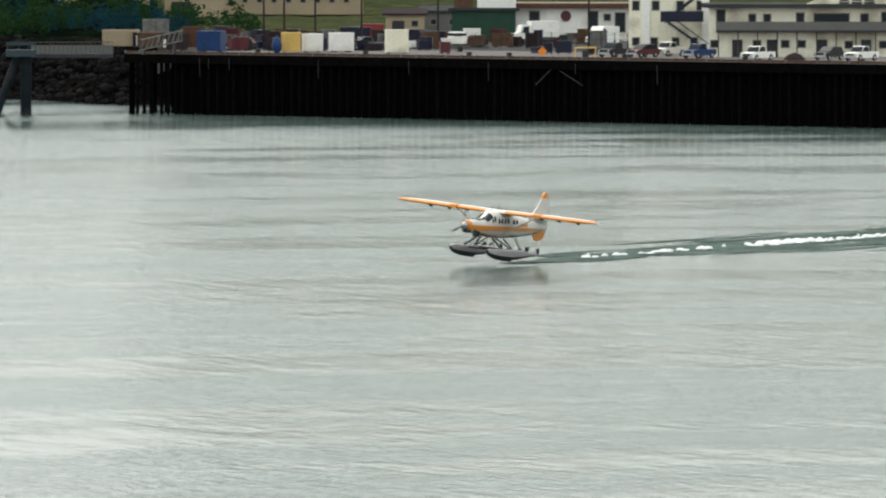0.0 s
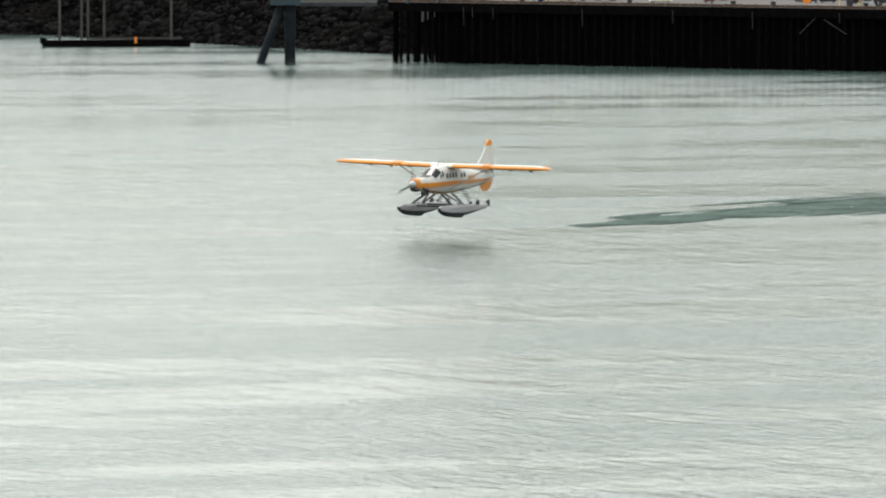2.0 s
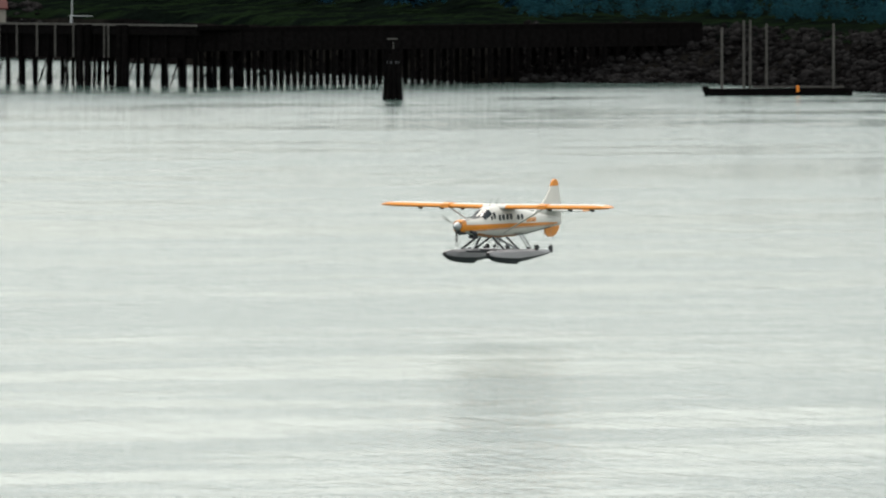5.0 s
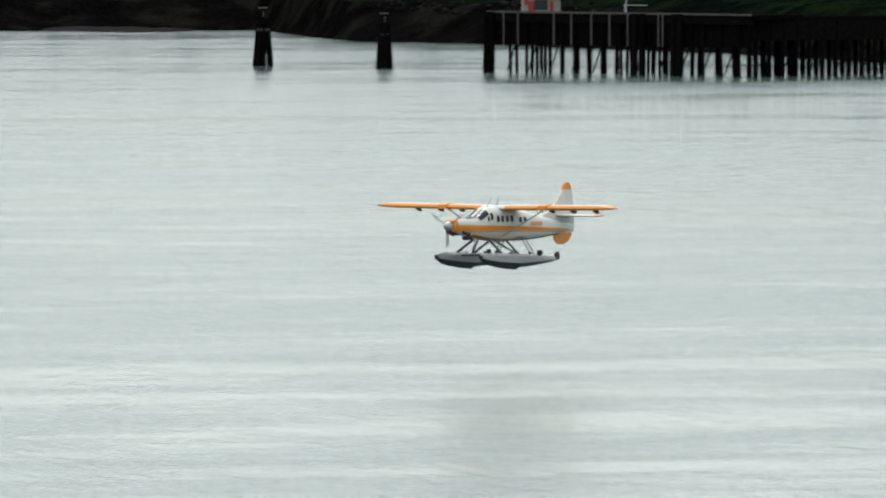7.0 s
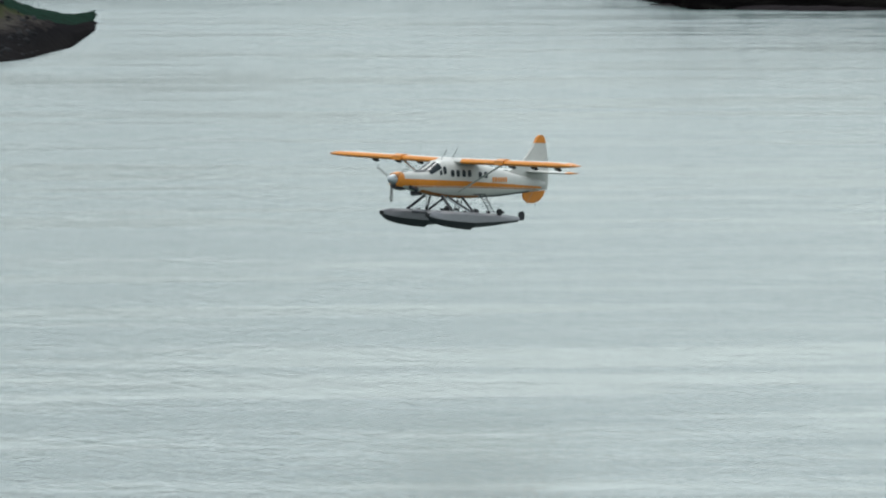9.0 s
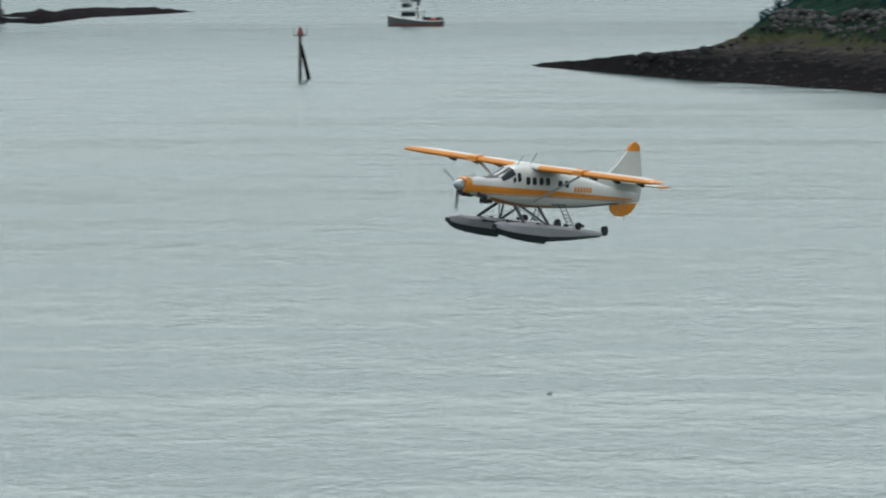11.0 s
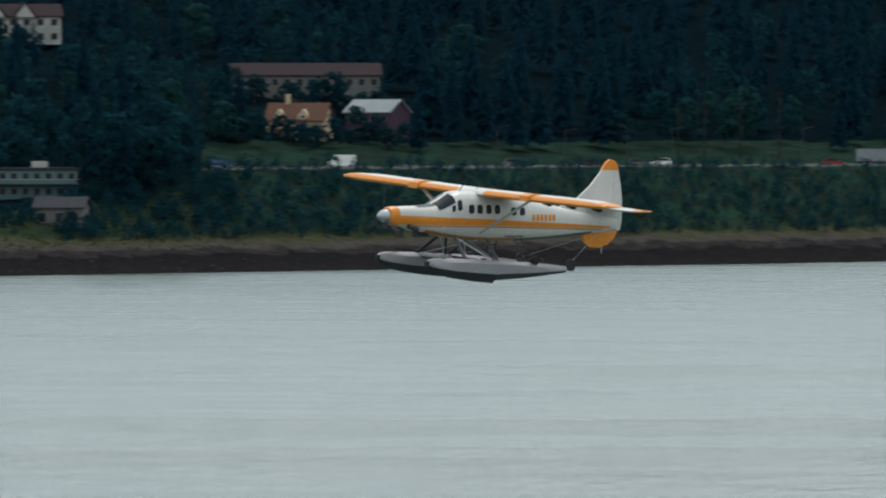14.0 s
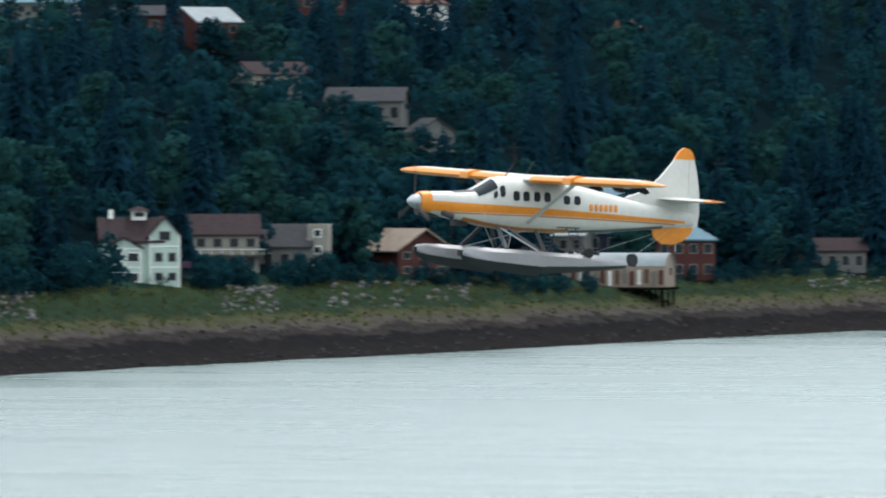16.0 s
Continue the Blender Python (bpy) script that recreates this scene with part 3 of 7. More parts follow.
        return [(le - chord + chord * (0.93 + (px - 0.93) * scale) + shift, y, z0 + pz * chord * scale + math.copysign(grow, pz)) for px, pz in foil]

    def nose_ring(y, scale=1.0):
        """The painted nose and underside: a skin 1 cm proud of the wing, closed inside it."""
        z0 = 0.12 + abs(y) * 0.009
        pts = [(0.87, 0.088), (0.965, 0.058), (1.004, 0.0), (0.984, -0.030), (0.92, -0.056), (0.75, -0.066), (0.5, -0.051), (0.2, -0.026), (0.02, -0.010), (0.2, -0.012), (0.5, -0.03), (0.9, -0.03), (0.975, 0.0)]
        return [(le - chord + chord * (0.93 + (px - 0.93) * scale), y, z0 + pz * chord * scale) for px, pz in pts]

    for s in (1, -1):
        ys = [0.0, 0.9, 2.5, 4.1, 5.7, 7.3, 7.7, 8.1, 8.4, 8.62, 8.76, 8.83]
        sc = [1, 1, 1, 1, 1, 1, 0.96, 0.86, 0.72, 0.54, 0.36, 0.2]
        wing = part("wing", Shape().loft([foil_ring(s * y, k) for y, k in zip(ys, sc)]), PLANE_WHITE, ac, smooth=True)
        part("leading_edge", Shape().loft([nose_ring(s * y, k) for y, k in zip(ys[1:], sc[1:])]), ORANGE, wing, "orange painted nose and underside", True)
        tip = Shape().loft([[(p[0], p[1], p[2] + (0.012 if i < 7 else -0.012)) for i, p in enumerate(foil_ring(s * y, k * 1.012))] for y, k in ((8.3, 0.77), (8.45, 0.69), (8.64, 0.53), (8.77, 0.36), (8.85, 0.2))])
        part("wing_tip", tip, ORANGE, wing, "orange wing tip", True)
        for y in (3.4, 5.0, 6.7):
            part("flap_hinge", Shape().prism([(-0.55, 0.06), (-1.05, 0.08), (-1.25, -0.12), (-1.05, -0.18), (-0.7, -0.08)], 'y', s * y - 0.03, s * y + 0.03), BLACK, wing)
        part("flap", Shape().loft([[(x, s * y, z + abs(y) * 0.009) for x, z in ((-0.75, 0.16), (-1.45, -0.01), (-1.47, -0.05), (-0.75, 0.02))] for y in (1.0, 5.0)]), PLANE_WHITE, wing)
        part("stall_fence", Shape().prism([(0.74, 0.06), (0.70, 0.30), (0.35, 0.40), (-0.2, 0.36), (-0.3, 0.26), (0.3, 0.24)], 'y', s * 3.75 - 0.3, s * 3.75 + 0.3), ORANGE, wing, "orange wing cuff")
        part("aileron", Shape().loft([[(x, s * y, z + abs(y) * 0.009) for x, z in ((-0.85, 0.15), (-1.42, 0.085), (-1.42, 0.06), (-0.85, 0.06))] for y in (5.1, 7.3)]), PLANE_WHITE, wing)
        strut = Shape()
        p, q = Vector((0.45, s * 0.72, -1.55)), Vector((0.25, s * 3.7, 0.10))
        r = []
        for c in (p, q):
            r.append([c + Vector((dx, 0, dz)) for dx, dz in ((0.14, 0), (0, 0.05), (-0.14, 0), (0, -0.05))])
        part("wing_strut", strut.loft(r), PLANE_WHITE, ac)
        # tailplane
        st = []
        for y, c, x0, th in ((0.1, 1.75, -5.95, 0.10), (1.6, 1.45, -6.10, 0.09), (2.7, 1.15, -6.28, 0.07), (3.0, 0.7, -6.5, 0.03)):
            st.append([(x0, s * y, -0.40), (x0 - 0.25 * c, s * y, -0.40 + th), (x0 - c, s * y, -0.40), (x0 - 0.25 * c, s * y, -0.40 - th)])
        tp = part("tailplane", Shape().loft(st), PLANE_WHITE, ac, smooth=True)
        part("tail_tip", Shape().loft([[(p[0] + (0.012, 0, -0.012, 0)[i], p[1] * (1.0 + 0.003 * k), p[2] + (0, 0.012, 0, -0.012)[i]) for i, p in enumerate(r)] for k, r in enumerate(st[2:])]), ORANGE, tp, "orange tailplane tip", True)
        # floats
        fl = []
        for x, top, keel, hw, ch in ((4.14, -2.72, -2.90, 0.06, -2.84), (3.98, -2.63, -3.08, 0.22, -2.92), (3.6, -2.58, -3.24, 0.33, -2.99), (2.8, -2.58, -3.40, 0.40, -3.08),
                                     (1.6, -2.60, -3.54, 0.43, -3.16), (0.45, -2.64, -3.62, 0.43, -3.22), (0.40, -2.64, -3.50, 0.43, -3.20), (-1.2, -2.70, -3.40, 0.38, -3.16), (-2.6, -2.80, -3.26, 0.28, -3.10), (-3.55, -2.88, -3.16, 0.17, -3.06)):
            fl.append([(x, s * 1.68 + y, z) for y, z in ((-hw * 0.55, top), (hw * 0.55, top), (hw, top - 0.14), (hw, ch), (0, keel), (-hw, ch), (-hw, top - 0.14))])
        fb = part("float", Shape().loft(fl), FLOAT_METAL, ac, "silver aluminium float with dark keel", True)
        bt = [[p for i, p in enumerate(r) if i in (3, 4, 5)] for r in fl]
        part("float_bottom", Shape().loft([[(p[0], s * 1.68 + (p[1] - s * 1.68) * 1.02, p[2] - 0.012) for p in r] + [(r[1][0], r[1][1], r[1][2] + 0.03)] for r in bt]), FLOAT_DARK, fb, "dark scuffed float bottom")
        part("bow_bumper", Shape().box((4.12, s * 1.68, -2.81), (0.14, 0.22, 0.22)), BLACK, fb)
        wr = [(x - 3.75, z - 2.86) for x, z in ((0.12, 0.18), (0.02, 0.26), (-0.22, 0.28), (-0.36, 0.16), (-0.38, -0.1), (-0.25, -0.24), (0.0, -0.22), (0.12, -0.05))]
        part("water_rudder", Shape().prism(wr, 'y', s * 1.68 - 0.03, s * 1.68 + 0.03), DARKSTEEL, fb, "dark water rudder")
        for x in (3.2, 1.0, -1.0, -2.2):
            part("hatch", Shape().tube((x, s * 1.68, -2.7), (x, s * 1.68, -2.56), 0.12, n=10), DARKSTEEL, fb)
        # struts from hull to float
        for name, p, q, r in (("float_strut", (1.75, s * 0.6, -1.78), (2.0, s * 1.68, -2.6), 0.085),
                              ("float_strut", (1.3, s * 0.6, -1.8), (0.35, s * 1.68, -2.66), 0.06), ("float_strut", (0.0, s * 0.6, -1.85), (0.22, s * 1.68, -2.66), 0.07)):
            # far-side struts get dark steel in place of their shade
            part(name, Shape().tube(p, q, r, n=8), SHADED_STRUT if s > 0 else DARKSTEEL, ac)
        lad = Shape()
        for dx in (0, -0.42):
            lad.tube((-1.35 + dx, s * 0.74, -1.72), (-1.55 + dx, s * 1.35, -2.72), 0.025, n=6)
        for k in range(6):
            t = (k + 0.5) / 6
            lad.tube((-1.35 - 0.2 * t, s * (0.74 + 0.61 * t), -1.72 - t), (-1.77 - 0.2 * t, s * (0.74 + 0.61 * t), -1.72 - t), 0.022, n=6)
        part("ladder", lad, DARKSTEEL, ac, "dark boarding ladder")
        part("float_wheel", Shape().tube((-1.68, s * 1.85, -2.62), (-1.68, s * 1.99, -2.62), 0.19, n=14), BLACK, ac)
    for x in (2.0, 0.22):
        part("spreader_bar", Shape().tube((x, -1.62, -2.75), (x, 1.62, -2.75), 0.06), DARKSTEEL, ac)
    # bracing wires
    for s in (1, -1):
        for p, q, r in (((1.9, s * 1.62, -2.62), (0.4, -s * 0.5, -1.86), 0.015), ((-3.9, s * 1.62, -2.75), (-6.6, s * 0.1, -1.62), 0.007), ((0.5, s * 1.62, -2.62), (1.6, s * 0.6, -1.82), 0.03)):
            part("bracing_wire", Shape().tube(p, q, r, n=5), STEEL, ac)
    # fin, rudder, ventral fin
    fin = [(-4.5, -0.42), (-5.4, -0.1), (-6.1, 0.45), (-6.68, 1.08), (-6.95, 1.48), (-7.18, 1.63), (-7.38, 1.60), (-7.42, 1.2), (-7.42, -0.95), (-6.5, -0.8)]
    part("fin", Shape().prism(fin, 'y', -0.065, 0.065), PLANE_WHITE, ac)
    part("rudder", Shape().prism([(-7.44, 1.54), (-7.62, 1.36), (-7.82, 0.7), (-7.98, -0.1), (-8.02, -1.0), (-7.95, -1.44), (-7.44, -1.40)], 'y', -0.05, 0.05), PLANE_WHITE, ac)
    part("fin_cap", Shape().prism([(-6.74, 1.20), (-6.95, 1.51), (-7.18, 1.66), (-7.40, 1.62), (-7.58, 1.46), (-7.67, 1.20)], 'y', -0.075, 0.075), ORANGE, ac, "orange fin tip")
    part("ventral_fin", Shape().prism([(-5.85, -1.60), (-5.95, -1.95), (-6.3, -2.18), (-6.8, -2.2), (-7.3, -2.05), (-7.65, -1.75), (-7.8, -1.46)], 'y', -0.05, 0.05), ORANGE, ac, "orange ventral fin")
    part("tail_post", Shape().tube((-7.0, 0, -1.9), (-7.0, 0, -2.45), 0.02, n=5), STEEL, ac)
    for i, (x, l) in enumerate(((1.2, 0.55), (0.3, 0.65))):
        part("antenna", Shape().tube((x, 0, 0.2), (x - 0.45, 0, 0.2 + l), 0.018, n=5), BLACK, ac)
    part("beacon", Shape().tube((-0.6, 0, 0.22), (-0.6, 0, 0.36), 0.07, 0.05, 8), RED, ac, "red beacon")
    return ac, prop


plane, propeller = floatplane()


# ---- makers of repeated kinds of things ----
def house(name, m, w, dep, h, wall, roof, label, category="house", style="gable_x", rise=2.2, eave=0.5, windows=(), right=(), door=None,
          chimney=None, trim=BEIGE, posts=0.0, deck=0.0, cols=None, rows=None, group=""):
    """A building: front at local -y, windows as (x, z, width, height) on the front, or an even grid of cols and rows."""
    ob = thing(name, m, label, category, group)
    base = posts
    hw, hd, top = w / 2, dep / 2, base + h
    t = 0.25
    if style == "gable_y":
        sec = [(-hw, base), (hw, base), (hw, top), (0, top + rise), (-hw, top)]
        part("wall", Shape().prism(sec, 'y', -hd, hd), wall, ob)
        for s in (1, -1):
            e = eave / hw * rise
            part("roof", Shape().prism([(s * (hw + eave), top - e), (s * (hw + eave), top - e + t), (0, top + rise + t), (0, top + rise)], 'y', -hd - eave, hd + eave), roof, ob)
    elif style == "gable_x":
        sec = [(-hd, base), (hd, base), (hd, top), (0, top + rise), (-hd, top)]
        part("wall", Shape().prism([(a, b) for a, b in sec], 'x', -hw, hw), wall, ob)
        for s in (1, -1):
            e = eave / hd * rise
            part("roof", Shape().prism([(s * (hd + eave), top - e), (s * (hd + eave), top - e + t), (0, top + rise + t), (0, top + rise)], 'x', -hw - eave, hw + eave), roof, ob)
    elif style == "hip":
        part("wall", Shape().box((0, 0, base + h / 2), (w, dep, h)), wall, ob)
        k = max(0.0, hw - hd)
        e = eave
        part("roof", Shape().add([(-hw - e, -hd - e, top), (hw + e, -hd - e, top), (hw + e, hd + e, top), (-hw - e, hd + e, top), (-k - 0.1, 0, top + rise), (k + 0.1, 0, top + rise),
                                  (-hw - e, -hd - e, top - t), (hw + e, -hd - e, top - t), (hw + e, hd + e, top - t), (-hw - e, hd + e, top - t)],
                                 [(0, 1, 5, 4), (1, 2, 5), (2, 3, 4, 5), (3, 0, 4), (6, 7, 1, 0), (7, 8, 2, 1), (8, 9, 3, 2), (9, 6, 0, 3), (9, 8, 7, 6)]), roof, ob)
    else:
        part("wall", Shape().box((0, 0, base + h / 2), (w, dep, h)), wall, ob)
        part("roof", Shape().box((0, 0, top + 0.2), (w + 2 * eave, dep + 2 * eave, 0.4)), roof, ob)
    wins = list(windows)
    if cols:
        fh = h / rows
        for r in range(rows):
            for c in range(cols):
                wins.append((-hw + w * (c + 0.5) / cols, fh * (r + 0.55), min(1.3, w / cols * 0.5), fh * 0.42))
    for x, z, ww, wh in wins:
        wo = part("window", Shape().box((x, -hd - 0.03, base + z), (ww + 0.24, 0.10, wh + 0.24)), trim, ob)
        part("window_pane", Shape().box((x, -hd - 0.06, base + z), (ww, 0.08, wh)), GLASS, wo)
    for y, z, ww, wh in right:
        for s in (1, -1):
            wo = part("window", Shape().box((s * (hw + 0.03), y, base + z), (0.10, ww + 0.24, wh + 0.24)), trim, ob)
            part("window_pane", Shape().box((s * (hw + 0.06), y, base + z), (0.08, ww, wh)), GLASS, wo)
    if door:
        x, ww, wh = door
        part("door", Shape().box((x, -hd - 0.05, base + wh / 2), (ww, 0.12, wh)), DARKSTEEL, ob)
    if chimney:
        x, y, hh = chimney
        part("chimney", Shape().box((x, y, top + rise * 0.4 + hh / 2), (0.9, 0.9, hh + rise)), wall, ob)
    if posts:
        for x in np.linspace(-hw + 0.3, hw - 0.3, max(2, int(w / 2.6) + 1)):
            for y in (-hd + 0.3, hd - 0.3):
                part("post", Shape().tube((x, y, -1.5), (x, y, base), 0.16, n=6), CREOSOTE, ob)
    if deck:
        part("deck", Shape().box((0, -hd - deck / 2, base + h * 0.45), (w + 1.2, deck, 0.25)), GREYWOOD, ob)
        part("deck_rail", Shape().box((0, -hd - deck, base + h * 0.45 + 0.95), (w + 1.2, 0.08, 0.1)), WHITE, ob)
        for x in np.linspace(-hw - 0.5, hw + 0.5, int(w / 1.5) + 2):
            part("rail_post", Shape().box((x, -hd - deck, base + h * 0.45 + 0.5), (0.08, 0.08, 0.9)), WHITE, ob)
    return ob


def wheel(parent, x, y, r=0.36):
    t = part("wheel", Shape().tube((x, y - 0.11, r), (x, y + 0.11, r), r, n=14), BLACK, parent)
    part("rim", Shape().tube((x, y - 0.125, r), (x, y + 0.125, r), r * 0.55, n=10), STEEL, t)


def vehicle(name, m, kind, paint_mat, label, category):
    """A road vehicle, nose along local +x."""
    ob = thing(name, m, label, category)
    if kind == "pickup":
        side = [(-2.7, 0.5), (-2.7, 1.12), (-0.55, 1.12), (-0.5, 1.18), (1.0, 1.18), (1.15, 1.12), (2.55, 1.02), (2.7, 0.85), (2.7, 0.45), (2.2, 0.38), (-2.3, 0.38)]
        cab = [(-0.55, 1.14), (-0.45, 1.78), (-0.25, 1.86), (0.55, 1.86), (0.75, 1.78), (1.25, 1.14)]
        wx = (-1.65, 1.75)
    elif kind == "van":
        side = [(-2.9, 0.45), (-2.95, 2.4), (-2.7, 2.6), (1.1, 2.6), (1.35, 2.45), (2.0, 1.35), (2.85, 1.15), (2.95, 0.5), (-2.7, 0.38)]
        cab = [(0.5, 1.45), (0.55, 2.3), (1.25, 2.3), (1.8, 1.45)]
        wx = (-1.7, 1.9)
    elif kind == "truck":
        side = [(0.6, 0.7), (0.6, 2.5), (0.8, 2.65), (1.9, 2.65), (2.3, 1.6), (3.3, 1.4), (3.4, 0.6), (0.8, 0.5)]
        cab = [(1.0, 1.6), (1.0, 2.45), (1.85, 2.45), (2.2, 1.6)]
        wx = (-2.4, 2.5)
    else:
        side = [(-2.2, 0.45), (-2.25, 1.0), (-2.0, 1.08), (1.0, 1.08), (2.0, 0.92), (2.2, 0.75), (2.2, 0.42), (-1.9, 0.36)]
        cab = [(-2.0, 1.05), (-1.75, 1.6), (-1.3, 1.7), (0.2, 1.68), (1.1, 1.06)]
        wx = (-1.35, 1.4)
    part("body", Shape().prism(side, 'y', -0.92, 0.92), paint_mat, ob, smooth=True)
    c = part("cab", Shape().prism(cab, 'y', -0.84, 0.84), paint_mat, ob)
    gl = [(x * 0.9 + 0.04, 1.14 + (z - 1.14) * 0.9 if kind not in ("van", "truck") else z) for x, z in cab]
    part("side_glass", Shape().prism(gl, 'y', -0.93 if kind in ("van", "truck") else -0.855, 0.93 if kind in ("van", "truck") else 0.855), GLASS, c)
    x0, z0 = cab[-2]
    x1, z1 = cab[-1]
    part("windscreen", Shape().add([(x0 + 0.02, -0.76, z0), (x0 + 0.02, 0.76, z0), (x1 + 0.02, 0.8, z1 + 0.03), (x1 + 0.02, -0.8, z1 + 0.03), (x0 + 0.07, -0.76, z0), (x0 + 0.07, 0.76, z0), (x1 + 0.07, 0.8, z1 + 0.05), (x1 + 0.07, -0.8, z1 + 0.05)],
                                   [(0, 1, 2, 3), (7, 6, 5, 4), (0, 4, 5, 1), (1, 5, 6, 2), (2, 6, 7, 3), (3, 7, 4, 0)]), GLASS, c)
    nx = max(p[0] for p in side)
    part("bumper", Shape().box((nx + 0.04, 0, 0.52), (0.16, 1.8, 0.22)), STEEL, ob)
    part("grille", Shape().box((nx - 0.02, 0, 0.8), (0.1, 1.1, 0.26)), BLACK, ob)
    for s in (1, -1):
        part("headlight", Shape().box((nx - 0.02, s * 0.72, 0.82), (0.1, 0.26, 0.2)), STEEL, ob)
    if kind == "truck":
        part("load_bed", Shape().box((-1.4, 0, 0.85), (4.0, 2.1, 0.3)), DARKSTEEL, ob)
        part("box_body", Shape().box((-1.4, 0, 2.1), (3.9, 2.2, 2.2)), paint_mat, ob)
    for x in wx:
        for s in (1, -1):
            wheel(ob, x, s * 0.86, 0.42 if kind in ("truck", "pickup") else 0.34)
    return ob


def crate(name, m, w, d, h, material, label, category, ribs=6):
    """A ribbed container or tote on skids."""
    ob = thing(name, m, label, category)
    part("body", Shape().box((0, 0, h / 2 + 0.12), (w, d, h - 0.12)), material, ob)
    for i in range(ribs):
        part("rib", Shape().box((-w / 2 + w * (i + 0.5) / ribs, -d / 2 - 0.03, h / 2 + 0.1), (w / ribs * 0.4, 0.09, h * 0.86)), material, ob)
    part("top_rim", Shape().box((0, 0, h - 0.02), (w + 0.1, d + 0.1, 0.12)), material, ob)
    for s in (1, -1):
        part("skid", Shape().box((s * w * 0.35, 0, 0.07), (0.2, d, 0.14)), DARKSTEEL, ob)
    return ob


def lamp_post(m, h, arm=1.6, label="grey steel lamp post with one arm", material=DARKSTEEL):
    ob = thing("street_lamp", m, label, "lamp post", "lamp posts")
    part("pole", Shape().tube((0, 0, 0), (0, 0, h), 0.12, 0.07, 8), material, ob)
    part("arm", Shape().tube((0, 0, h - 0.1), (arm, 0, h + 0.35), 0.05, n=6), material, ob)
    part("lamp_head", Shape().box((arm + 0.25, 0, h + 0.35), (0.7, 0.25, 0.14)), material, ob)
    return ob


def rocks(name, spots_, lo, hi, material, label):
    """Scattered broken boulders, far too many to count."""
    rng = random.Random(name)
    ico = bmesh.new()
    bmesh.ops.create_icosphere(ico, subdivisions=1, radius=1)
    base = np.array([v.co[:] for v in ico.verts])
    tris = np.array([[v.index for v in f.verts] for f in ico.faces])
    ico.free()
    vs, fs = [], []
    for i, p in enumerate(spots_):
        r = lo + (hi - lo) * rng.random() ** 2
        s = np.array([rng.uniform(0.7, 1.3), rng.uniform(0.7, 1.3), rng.uniform(0.5, 0.9)]) * r
        jit = np.array([[rng.uniform(0.75, 1.2)] for _ in base])
        ang = rng.uniform(0, 6.28)
        c, n = math.cos(ang), math.sin(ang)
        q = base * jit * s
        q = np.stack([q[:, 0] * c - q[:, 1] * n, q[:, 0] * n + q[:, 1] * c, q[:, 2]], 1) + np.array(p)
        vs.append(q)
        fs.append(tris + len(base) * i)
    ob = big_mesh(name, np.concatenate(vs), np.concatenate(fs), material)
    return tagged(ob, label, "rocks", kind="stuff")


rnd = random.Random(4)

# ---- the timber wharf with its yard ----
P0, P1 = spot(562, 1256.0), spot(-1150, 1161.0)
ALONG = (P1 - P0).normalized()
INTO = Vector((-ALONG.y, ALONG.x, 0))
LEN = (P1 - P0).length
WROT = math.degrees(math.atan2(ALONG.y, ALONG.x))
wharf = thing("wharf", Matrix.Translation(P0) @ pose(0, 0, 0, 0, 0, WROT), "long black creosoted timber wharf with concrete deck", "wharf", kind="structure")
part("deck", Shape().box((LEN / 2, 22, 7.6), (LEN, 44, 0.5)), DECK, wharf, "pale concrete wharf deck")
# added dark backing sheet, in place of the gloom behind the piles
part("fender_wall", Shape().box((LEN / 2 + 3.5, 1.6, 2.4), (LEN - 7, 0.4, 9.0)), CREOSOTE, wharf, "black backing sheet behind the wharf piles")
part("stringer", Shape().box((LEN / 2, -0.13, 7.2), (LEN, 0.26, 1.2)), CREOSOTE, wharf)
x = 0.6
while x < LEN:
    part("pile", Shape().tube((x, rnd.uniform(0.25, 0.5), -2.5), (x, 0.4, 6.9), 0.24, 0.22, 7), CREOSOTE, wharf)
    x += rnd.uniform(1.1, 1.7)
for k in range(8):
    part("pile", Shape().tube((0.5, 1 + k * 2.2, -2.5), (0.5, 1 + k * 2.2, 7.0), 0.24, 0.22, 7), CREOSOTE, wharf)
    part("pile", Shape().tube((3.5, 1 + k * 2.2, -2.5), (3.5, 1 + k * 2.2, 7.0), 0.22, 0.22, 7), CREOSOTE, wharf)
x = 0.0
while x < LEN - 3:
    part("bullrail", Shape().box((x + 1.15, 0.15, 8.02), (2.1, 0.32, 0.3)), BROWNWOOD, wharf, "weathered timber bullrail")
    part("bollard_cap", Shape().tube((x, 0.1, 7.6), (x, 0.1, 8.25), 0.14, n=6), PALEROCK, wharf)
    x += 2.45
for x in (22, 40, 57, 63.5, 82, 101):
    part("mooring_bollard", Shape().tube((x, 0.8, 7.85), (x, 0.8, 8.6), 0.3, 0.36, 8), DARKSTEEL, wharf)
for x in (13, 14.5, 18, 33, 48, 61, 75, 88):
    part("drain_pipe", Shape().tube((x, -0.32, 7.3), (x + 0.05, -0.32, 7.3 - rnd.uniform(1.0, 2.6)), 0.05, n=5), DARKSTEEL, wharf)
part("brace", Shape().tube((68.5, -0.1, 4.6), (71, -0.1, 6.6), 0.07, n=5), DARKSTEEL, wharf)
part("brace", Shape().tube((76, -0.1, 4.6), (72.4, -0.1, 6.4), 0.07, n=5), DARKSTEEL, wharf)

